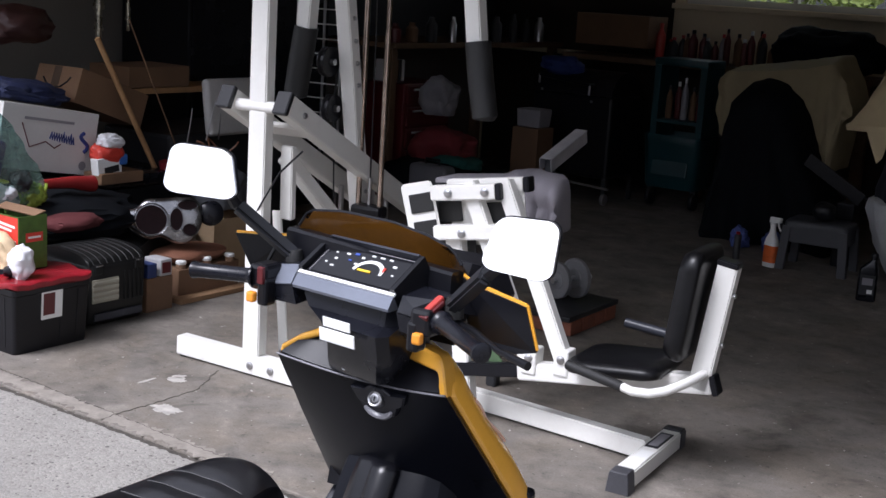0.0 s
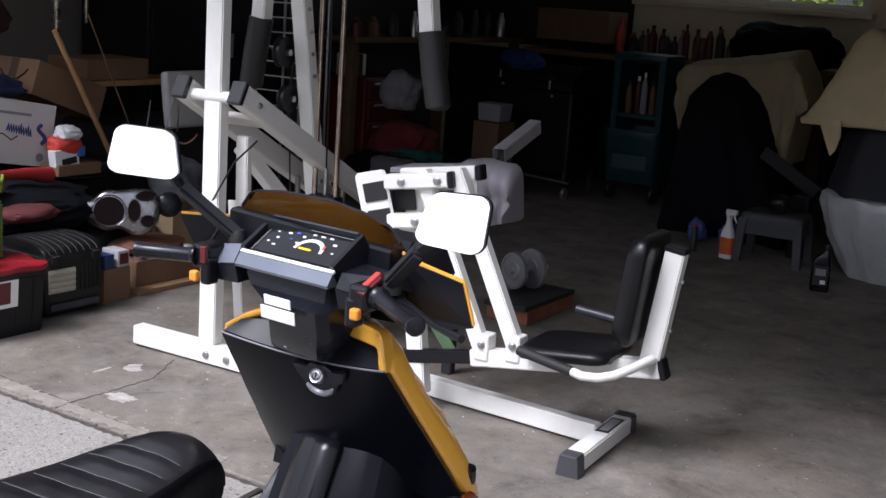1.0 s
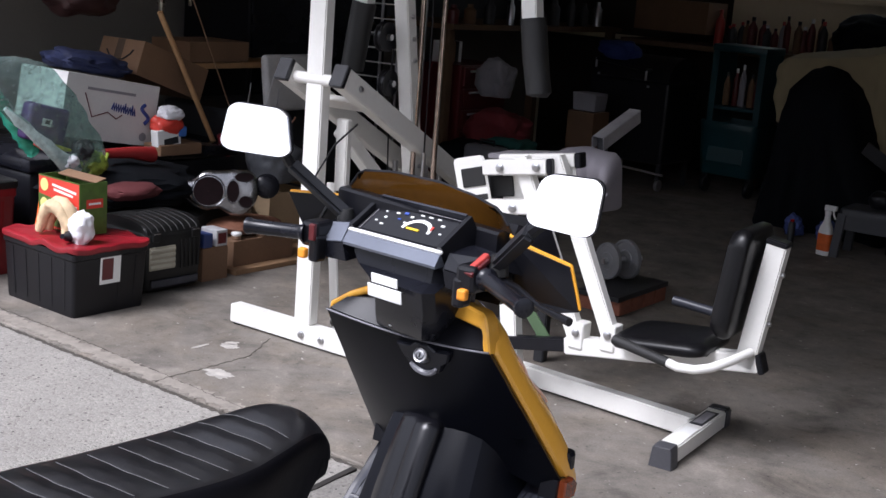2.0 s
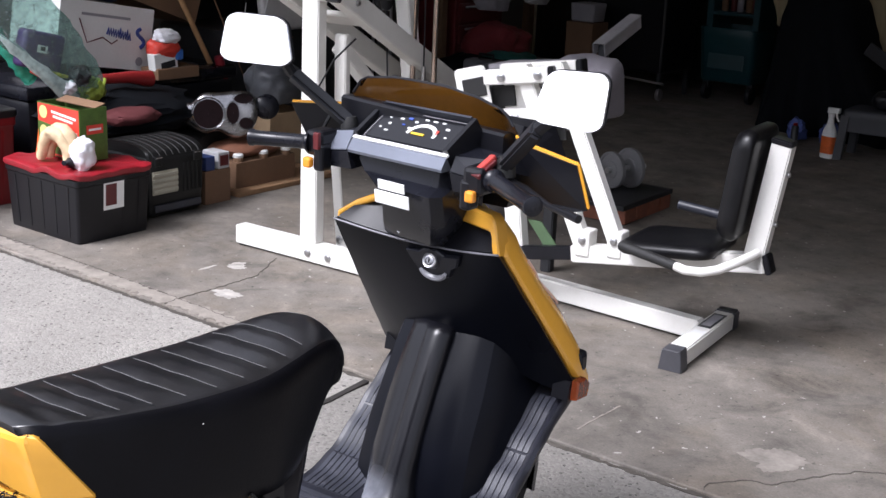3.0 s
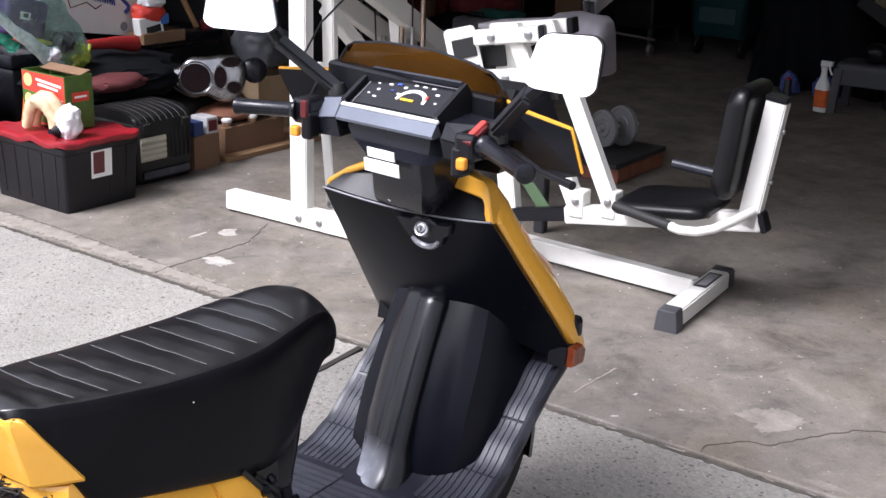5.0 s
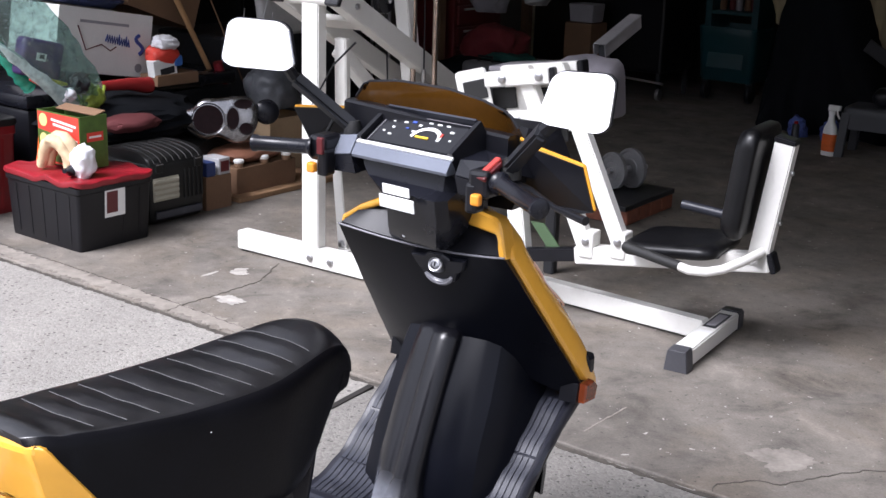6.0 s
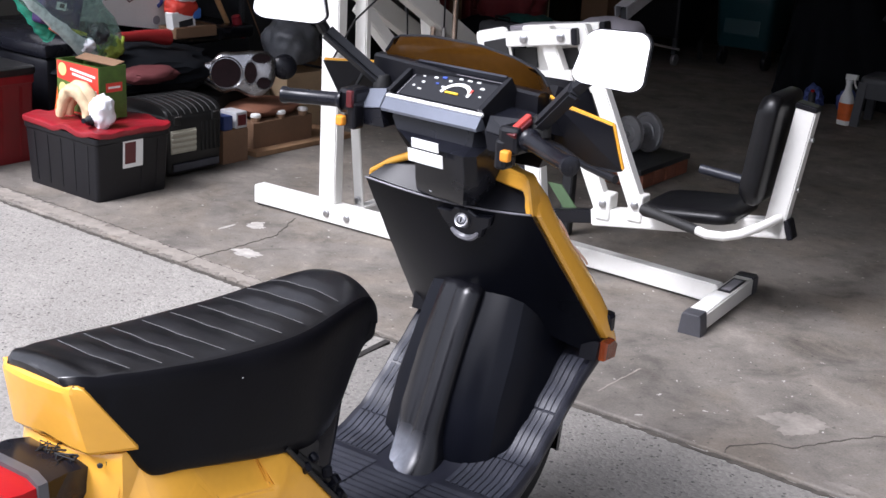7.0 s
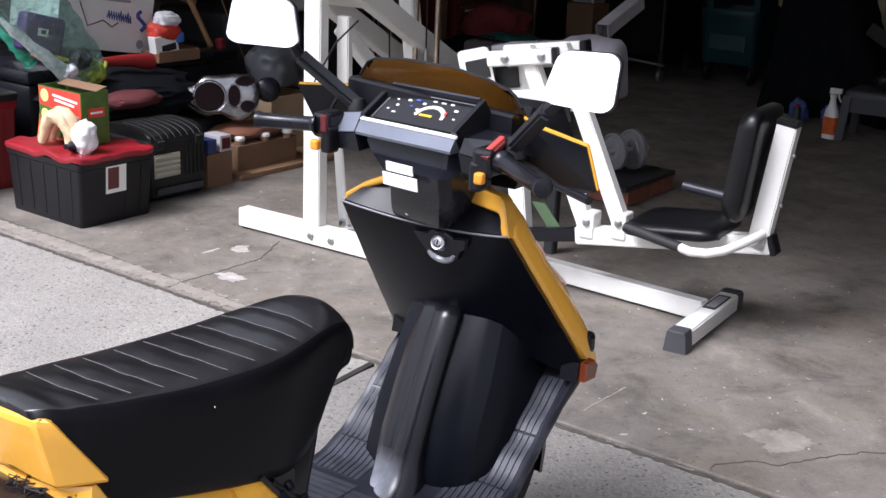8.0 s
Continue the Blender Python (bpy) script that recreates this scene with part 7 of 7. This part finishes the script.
for z in (0.5, 0.95, 1.4):
    part("tray", box(0, 0, z, 0.34, 0.24, 0.012), M_DGREY, rack)
grill = thing("barbecue_cart", at_garage(-2.54, 5.25, 0), "black barbecue cart with bright handle ends", "barbecue")
part("body", box(0, 0, 0.45, 0.62, 0.45, 0.55, 0.02), M_BLK, grill)
part("hood", loft([[Vector((x, 0.22 * math.cos(a) * 1.0, 0.73 + 0.16 * math.sin(a))) for a in [radians(180 * q / 10) for q in range(11)]] for x in (-0.30, 0.30)]), M_BLK, grill, smooth=40)
for x in (-0.28, 0.28):
    for y in (-0.19, 0.19):
        part("leg", bar((x, y, 0.0), (x, y, 0.2), 0.03, 0.03, (1, 0, 0)), M_DGREY, grill)
part("handle", pipe([(-0.23, -0.22, 0.84), (-0.23, -0.28, 0.84), (0.16, -0.28, 0.80), (0.16, -0.22, 0.80)], 0.011, 8), M_BLK, grill, smooth=True)
for x, z in ((-0.23, 0.815), (0.16, 0.765)):
    part("handle_bracket", box(x, -0.283, z, 0.014, 0.012, 0.065, 0.003), M_STEEL, grill)
    part("bracket_bolt", box(x, -0.24, z - 0.075, 0.016, 0.014, 0.016, 0.003), M_STEEL, grill)
part("low_rail", pipe([(-0.02, -0.235, 0.135), (0.34, -0.235, 0.115)], 0.009, 8), M_STEEL, grill, smooth=True)
part("caster", lathe([(0.012, -0.012), (0.038, -0.012), (0.040, 0), (0.038, 0.012), (0.012, 0.012)], 16, Matrix.Translation((0.30, -0.215, 0.040)) @ pose(0, 0, 0, 0, 90, 0)), M_STEEL, grill, smooth=40)
carton(at_garage(-2.64, 5.85, 1.04), 0.58, 0.3, 0.22, M_CARDD, "brown carton on the back bench", tape=False)
bench = thing("back_bench", at_garage(-1.9, 5.98, 0), "dim wooden bench along the back wall", "bench")
part("top", box(0, 0, 0.945, 2.3, 0.5, 0.04, 0.004), M_WOODD, bench)
for x in (-1.1, 0.0, 1.1):
    part("leg", box(x, -0.2, 0.46, 0.07, 0.07, 0.925, 0.004), M_WOODD, bench)


def bottle(m, h, r, material, cap_mat, label, group):
    t = thing("bottle", m, label, "bottle", group)
    part("body", lathe([(r * 0.9, 0), (r, 0.008), (r, h * 0.62), (r * 0.9, h * 0.7), (r * 0.4, h * 0.84), (r * 0.36, h * 0.88)], 16), material, t, smooth=40)
    part("cap", lathe([(r * 0.42, h * 0.88), (r * 0.42, h * 0.985), (r * 0.36, h)], 12), cap_mat, t, smooth=40)
    return t


for k in range(17):
    e = -2.32 + 0.052 * k + 0.014 * math.sin(k * 2.4)
    mt, cm, lb = rnd.choice([(M_DARKR, M_BLK, "dark red bottle on the back bench"), (M_DGREY, M_STEEL, "dark bottle on the back bench"), (M_GREYC, M_REDP, "pale bottle on the back bench"), (M_CARDD, M_BLK, "amber bottle on the back bench"), (M_DGREY, M_REDP, "dark bottle on the back bench"), (M_DARKR, M_STICK, "dark red bottle on the back bench")])
    if k == 0:
        mt, cm, lb = M_REDP, M_REDP, "red bottle on the back bench"
    bottle(at_garage(e, 5.84 + 0.05 * rnd.random(), 0.966), 0.14 + 0.12 * rnd.random(), 0.021 + 0.013 * rnd.random(), mt, cm, lb, "bottles on the back bench")
teal = thing("teal_cart", at_garage(-1.90, 5.45, 0), "dark teal plastic cart with bottles on its shelf", "cart")
part("tub", loft([[Vector((x * q, y * q, z)) for x, y in rounded(0.42, 0.34, 0.05, 4)] for z, q in ((0.14, 0.86), (0.16, 0.90), (0.44, 1.0), (0.49, 1.03), (0.50, 1.0), (0.46, 0.95))]), M_TEAL, teal, smooth=35)
part("tub_panel", box(0, -0.160, 0.31, 0.26, 0.012, 0.17, 0.006, pose(0, 0, 0, -8)), M_TEAL, teal)
for x in (-0.155, 0.175):
    part("side_frame", loft([[Vector((x + dx, y, z)) for dx, y in ((-0.022, -0.14), (0.022, -0.14), (0.022, 0.14), (-0.022, 0.14))] for z, dx in ((0.48, 0), (0.97, 0))]), M_TEAL, teal)
part("top_frame", box(0.01, 0, 0.985, 0.39, 0.30, 0.05, 0.012), M_TEAL, teal, smooth=40)
part("shelf", box(0.01, 0, 0.59, 0.30, 0.27, 0.025, 0.004), M_TEAL, teal)
for x in (-0.16, 0.16):
    part("caster", lathe([(0.02, -0.015), (0.06, -0.015), (0.065, 0), (0.06, 0.015), (0.02, 0.015)], 18, Matrix.Translation((x, -0.08, 0.065)) @ pose(0, 0, 0, 0, 90, 0)), M_BLK, teal, smooth=40)
    part("caster_fork", box(x, -0.08, 0.115, 0.045, 0.05, 0.06, 0.006), M_DGREY, teal)
for q in range(5):
    mt, cm, lb = ((M_CARDD, M_BLK, "amber bottle on the teal cart"), (M_GREYC, M_STEEL, "pale bottle on the teal cart"), (M_DARKR, M_STICK, "dark red bottle on the teal cart"))[(q * 2) % 3]
    bottle(at_garage(-1.99 + 0.055 * q, 5.39 + 0.02 * (q % 2), 0.604), 0.22 + 0.03 * (q % 3), 0.023, mt, cm, lb, "bottles on the teal cart")


# ---- covered things at the right of the back ----
def drape(name, m, profile, depth, folds, amp, material, label, cat, seed=0, brow=0.25, ridges=()):
    """Cloth hung over a form: a front outline given as (x, top, hem) rows, closed behind. brow: share that rounds over the top; ridges: straight folds (x above, x below, depth, width)."""
    n = 48
    front = []
    for i in range(n + 1):
        x = lerp(profile[0][0], profile[-1][0], i / n)
        top, hem = (sample if ridges else glide)(profile, x)
        col = []
        for j in range(15):
            t = j / 14
            z = lerp(top, hem, t)
            bulge = depth * (1 - (1 - min(1, t / brow)) ** 2) ** 0.5
            bulge += sum(h * t ** 0.5 * max(0.0, 1 - abs(x - lerp(a, c, t)) / w) for a, c, h, w in ridges)
            y = -bulge + amp * t * math.sin(folds * x * 6.283 + 2 * noise.noise(Vector((x * 3, t, seed)))) + amp * 1.5 * noise.noise(Vector((x * 5, t * 3, seed)))
            col.append(Vector((x + 0.3 * amp * t * noise.noise(Vector((t * 4, x * 6, seed + 3))), y, z)))
        front.append(col)
    b = bmesh.new()
    rows = [[b.verts.new(p) for p in col] for col in front]
    back = [[b.verts.new(Vector((p.x, 0.02 + depth * 0.4, p.z))) for p in (col[0], col[-1])] for col in front]
    for i in range(n):
        for j in range(14):
            b.faces.new((rows[i][j], rows[i][j + 1], rows[i + 1][j + 1], rows[i + 1][j]))
        b.faces.new((back[i][0], rows[i][0], rows[i + 1][0], back[i + 1][0]))
        b.faces.new((back[i + 1][1], rows[i + 1][14], rows[i][14], back[i][1]))
        b.faces.new((back[i][0], back[i + 1][0], back[i + 1][1], back[i][1]))
    b.faces.new([back[0][0], back[0][1]] + [rows[0][j] for j in range(14, -1, -1)])
    b.faces.new([back[n][1], back[n][0]] + [rows[n][j] for j in range(15)])
    ob = part(name, crinkle(b, min(0.012, amp * 0.6), 9, seed, 0), material, smooth=50)
    ob.matrix_basis = m
    return tagged(ob, label, cat)


drape("beige_dust_sheet", at_garage(0, 5.1, 0), [(-1.43, 0.955, 0.74), (-1.375, 1.012, 0.60), (-1.15, 1.05, 0.36), (-0.91, 1.092, 0.30), (-0.80, 1.115, 0.40), (-0.727, 1.128, 0.44), (-0.676, 1.04, 0.46), (-0.655, 1.00, 0.74), (-0.596, 0.845, 0.795)], 0.22, 0.9, 0.010, M_SHEET, "beige dust sheet draped over a machine", "dust sheet", 2, 0.10, ((-0.735, -0.70, 0.05, 0.045), (-0.76, -0.82, 0.035, 0.05), (-0.745, -0.62, 0.03, 0.03), (-1.0, -1.12, 0.02, 0.10), (-1.38, -1.36, 0.03, 0.05)))
drape("dark_cover", at_garage(0, 4.85, 0), [(-1.31, 0.16, 0.0), (-1.27, 0.58, 0.0), (-1.235, 0.86, 0.0), (-1.148, 0.955, 0.0), (-1.03, 0.95, 0.0), (-0.86, 0.80, 0.0), (-0.74, 0.52, 0.0), (-0.62, 0.28, 0.0), (-0.55, 0.24, 0.0)], 0.26, 4.0, 0.03, M_NAVY, "dark cover hanging over a tall machine", "dust cover", 5)
moto = thing("covered_motorcycle", at_garage(0.28, 4.45, 0), "motorcycle under beige, dark and silver covers", "covered motorcycle")


def cover_ring(z, hx, hy, amp, folds, seed, dx=0.0, dy=0.0):
    return [Vector((dx + hx * math.copysign(abs(math.cos(a)) ** 0.75, math.cos(a)) * (1 + amp * math.sin(folds * a + seed) + amp * noise.noise(Vector((math.cos(a) * 3, math.sin(a) * 3, z * 4 + seed)))), dy + hy * math.copysign(abs(math.sin(a)) ** 0.75, math.sin(a)) * (1 + amp * math.sin(folds * a + seed + 1)), z + 0.02 * noise.noise(Vector((a, z, seed))))) for a in [2 * math.pi * q / 64 for q in range(64)]]


part("silver_skirt", crinkle(loft([cover_ring(z, hx, hy, am * 1.3, 13, 1.0, 0.0, -0.06) for z, hx, hy, am in ((0.0, 0.37, 0.30, 0.015), (0.06, 0.40, 0.32, 0.02), (0.16, 0.455, 0.345, 0.022), (0.27, 0.51, 0.365, 0.018), (0.37, 0.54, 0.375, 0.012), (0.418, 0.535, 0.37, 0.010), (0.424, 0.515, 0.35, 0.01))]), 0.010, 7, 3.0, 2), M_SILVER, moto, "crinkled silver lower cover", smooth=60)
part("dark_band", crinkle(loft([cover_ring(z, hx, hy, 0.03, 7, 4.0, 0.0, -0.06) for z, hx, hy in ((0.36, 0.50, 0.34), (0.48, 0.50, 0.33), (0.66, 0.47, 0.31), (0.84, 0.42, 0.29), (0.88, 0.36, 0.26))]), 0.012, 7, 6.0, 1), M_COVER, moto, "dark cloth band of the cover", smooth=60)
top_rows = ((0.795, 0.680, 0.34, 0.035, 0.0), (0.815, 0.685, 0.345, 0.035, 0.0), (0.83, 0.665, 0.34, 0.03, 0.0), (0.93, 0.545, 0.29, 0.025, -0.06), (1.04, 0.410, 0.24, 0.02, -0.145), (1.15, 0.275, 0.18, 0.02, -0.235), (1.235, 0.165, 0.12, 0.02, -0.305), (1.278, 0.085, 0.07, 0.02, -0.350), (1.29, 0.03, 0.03, 0.0, -0.37))
top = part("beige_top", crinkle(loft([cover_ring(z, hx, hy, am, 5, 2.0, dx, -0.12) for z, hx, hy, am, dx in top_rows]), 0.008, 5, 5.0, 1), M_BEIGE, moto, "beige canvas top cover", smooth=40)
part("hanging_corner", crinkle(plate([(-0.525, -0.44, 0.82), (-0.405, -0.47, 0.83), (-0.400, -0.46, 0.75), (-0.422, -0.45, 0.67), (-0.445, -0.45, 0.645), (-0.475, -0.44, 0.70)], 0.006, (0, 1, 0)), 0.004, 14, 2.0, 0), M_BEIGE, top, "corner of canvas hanging down")
pbin = part("dark_tub", box(0, 0, 0.12, 0.5, 0.4, 0.24, 0.02, taper=0.9), mat("dark_violet_plastic", (0.02, 0.015, 0.04), 0.4), smooth=40)
pbin.matrix_basis = at_garage(-0.05, 5.9, 1.34)
tagged(pbin, "dark violet tub on a tall stand by the window", "tub")
pst = thing("tall_stand", at_garage(-0.05, 5.9, 0), "dark tall stand by the window", "stand")
part("top", box(0, 0, 1.32, 0.6, 0.45, 0.04, 0.005), M_DGREY, pst)
for x in (-0.26, 0.26):
    for y in (-0.19, 0.19):
        part("leg", bar((x, y, 0), (x, y, 1.30), 0.04, 0.04, (1, 0, 0)), M_DGREY, pst)
slope = part("leaning_board", join(box(0, 0, 0, 0.075, 0.012, 0.38, 0.003, pose(0, 0, 0, 0, -60, 0)), box(0.033, 0.015, 0, 0.010, 0.03, 0.38, 0.003, pose(0, 0, 0, 0, -60, 0))), M_BLK)
slope.matrix_basis = at_garage(-0.50, 4.42, 0.475)
tagged(slope, "dark metal strut leaning against the cover", "strut")
strutf = part("strut_block", box(0, 0, 0.18, 0.10, 0.12, 0.36, 0.01), M_BLK)
strutf.matrix_basis = at_garage(-0.41, 4.44, 0)
tagged(strutf, "dark metal block under the strut", "block")

stool = thing("step_stool", at_garage(-0.475, 4.22, 0, 4), "low grey plastic step stool on the floor", "stool")
part("top", loft([[Vector((x, y, z)) for x, y in rounded(0.34 - d, 0.26 - d, 0.03, 4)] for z, d in ((0.235, 0.0), (0.258, 0.0), (0.268, 0.012), (0.272, 0.03))]), M_CRATE, stool, smooth=40)
for y in (-0.118, 0.118):
    part("apron", box(0, y, 0.195, 0.30, 0.014, 0.085, 0.005), M_CRATE, stool)
for x in (-0.155, 0.155):
    part("apron", box(x, 0, 0.195, 0.014, 0.22, 0.085, 0.005), M_CRATE, stool)
    for y in (-0.118, 0.118):
        part("leg", loft([[Vector((x * k + dx, y * k + dy, z)) for dx, dy in ((-0.022, -0.018), (0.022, -0.018), (0.022, 0.018), (-0.022, 0.018))] for z, k in ((0.0, 1.08), (0.24, 0.97))]), M_CRATE, stool)
can = part("dark_jug", lump(0, 0, 0.05, 0.06, 0.06, 0.055, 0.1, 4, 2.0, flat=0.3), M_BLK, smooth=True)
can.matrix_basis = at_garage(-0.46, 4.2, 0.272)
tagged(can, "small dark jug on the step stool", "jug")

oil = thing("oil_bottle", at_garage(-0.045, 3.70, 0, 15), "black plastic motor oil bottle with a printed label", "bottle")
rings = []
for z, w, d, x in ((0, 0.088, 0.048, 0), (0.006, 0.094, 0.052, 0), (0.13, 0.094, 0.052, 0), (0.16, 0.085, 0.05, 0.0), (0.19, 0.05, 0.04, 0.012), (0.205, 0.03, 0.03, 0.02), (0.215, 0.028, 0.028, 0.02)):
    rings.append([Vector((px + x, py, z)) for px, py in rounded(w, d, min(w, d) * 0.35, 4)])
part("body", loft(rings), M_BLKG, oil, smooth=40)
part("cap", lathe([(0.017, 0.214), (0.017, 0.236), (0.014, 0.24)], 14, Matrix.Translation((0.02, 0, 0))), M_BLK, oil, smooth=40)
ol = part("printed_label", box(0, -0.0275, 0.082, 0.072, 0.002, 0.10), M_DGREY, oil)
part("emblem", box(0, -0.029, 0.10, 0.05, 0.001, 0.035), M_GREYC, ol)
part("illegible_print", box(0.014, -0.029, 0.05, 0.025, 0.001, 0.02), M_STICK, ol)

spray = thing("spray_bottle", at_garage(-0.690, 4.08, 0, -15), "white trigger spray bottle with an orange label", "spray bottle")
rings = []
for z, w, d in ((0, 0.072, 0.048), (0.005, 0.078, 0.052), (0.125, 0.078, 0.052), (0.15, 0.07, 0.046), (0.185, 0.036, 0.034), (0.215, 0.028, 0.028), (0.225, 0.028, 0.028)):
    rings.append([Vector((x, y, z)) for x, y in rounded(w, d, min(w, d) * 0.4, 4)])
part("body", loft(rings), M_STICK, spray, smooth=45)
part("label", loft([[Vector((x * 1.012, y * 1.012, z)) for x, y in rounded(0.078, 0.052, 0.02, 4)] for z in (0.025, 0.118)]), mat("orange_red_print", (0.62, 0.12, 0.02), 0.5, var=0.2, scale=25), spray, smooth=45)
part("collar", lathe([(0.017, 0.222), (0.018, 0.226), (0.018, 0.24), (0.014, 0.244)], 14), M_STICK, spray, smooth=40)
part("trigger_head", loft([[Vector((x, y, z)) for x, y, z in ((-0.022, -0.010, 0.242), (-0.022, 0.010, 0.242), (0.045, 0.009, 0.268 - 0.02), (0.045, -0.009, 0.268 - 0.02))], [Vector((x, y, z)) for x, y, z in ((-0.02, -0.009, 0.272), (-0.02, 0.009, 0.272), (0.05, 0.007, 0.274), (0.05, -0.007, 0.274))]]), M_STICK, spray)
part("trigger", pipe([(0.03, 0, 0.25), (0.036, 0, 0.225), (0.05, 0, 0.205)], 0.005, 8), M_STICK, spray, smooth=True)
for k, (e, n, mt) in enumerate(((-1.00, 4.40, M_BLUE), (-0.82, 4.42, M_BLUE))):
    gl = part("blue_cloth", lump(0, 0, 0.06, 0.05, 0.05, 0.065, 0.4, 7, k + 3.0, flat=0.3), mat("faded_blue", (0.07, 0.10, 0.30), 0.7), smooth=True)
    gl.matrix_basis = at_garage(e, n, 0.0)
    tagged(gl, "crumpled blue cloth on the floor", "cloth", "blue cloths")
rb = part("red_button", lathe([(0.012, 0), (0.012, 0.01), (0.008, 0.014)], 14), M_REDL, smooth=40)
rbh = thing("red_topped_tin", at_garage(-0.90, 4.12, 0), "small dark tin with a red top", "tin")
part("body", lathe([(0.02, 0), (0.02, 0.13), (0.012, 0.14)], 14), M_DGREY, rbh, smooth=40)
rb.parent = rbh
rb.location = (0, 0, 0.14)

M_IRON = mat("grey_iron", (0.24, 0.24, 0.25), 0.45, 0.3)
# dumbbell on bricks behind the leg press
bricks = thing("brick_row", at_garage(-0.84, 2.19, 0, 92), "row of red bricks under a dark board", "bricks")
for k in range(4):
    part("brick", box(-0.16 + 0.108 * k, 0, 0.032, 0.10, 0.20, 0.062, 0.004, seg=1), M_BRICK, bricks)
part("board", box(0, 0, 0.074, 0.46, 0.20, 0.022, 0.003), M_DGREY, bricks)
db = thing("dumbbell", at_garage(-0.905, 2.235, 0.085, 72), "grey plate-loaded dumbbell on a board", "dumbbell")
part("bar", pipe([(-0.09, 0, 0.092), (0.13, 0, 0.092)], 0.013, 12), M_STEEL, db, smooth=True)
for x, r in ((-0.060, 0.080), (0.045, 0.088)):
    part("weight_plate", lathe([(0.014, -0.010), (r * 0.45, -0.010), (r * 0.5, -0.006), (r * 0.85, -0.006), (r * 0.88, -0.011), (r, -0.009), (r, 0.009), (r * 0.88, 0.011), (0.014, 0.010)], 28, Matrix.Translation((x, 0, 0.092)) @ pose(0, 0, 0, 0, 90, 0)), M_IRON, db, smooth=35)

# grey cloth over the gym's bench
part("bench_plate", box(1.02, 0.40, 0.752, 0.30, 0.16, 0.018, 0.004, pose(0, 0, 0, 0, -7, 0)), M_GREYC, gym, "grey steel plate of the gym bench")
drape("grey_towel", GYM @ pose(0, 0.44, 0), [(1.095, 0.770, 0.735), (1.13, 0.786, 0.69), (1.17, 0.790, 0.645), (1.21, 0.790, 0.60), (1.25, 0.786, 0.585), (1.285, 0.778, 0.59), (1.305, 0.762, 0.60), (1.312, 0.735, 0.61)], 0.075, 22.0, 0.016, mat("dim_grey_towel", (0.21, 0.195, 0.215), 0.9, var=0.12, scale=9, bump=0.3, bscale=200), "grey towel draped over the gym bench", "towel", 8)
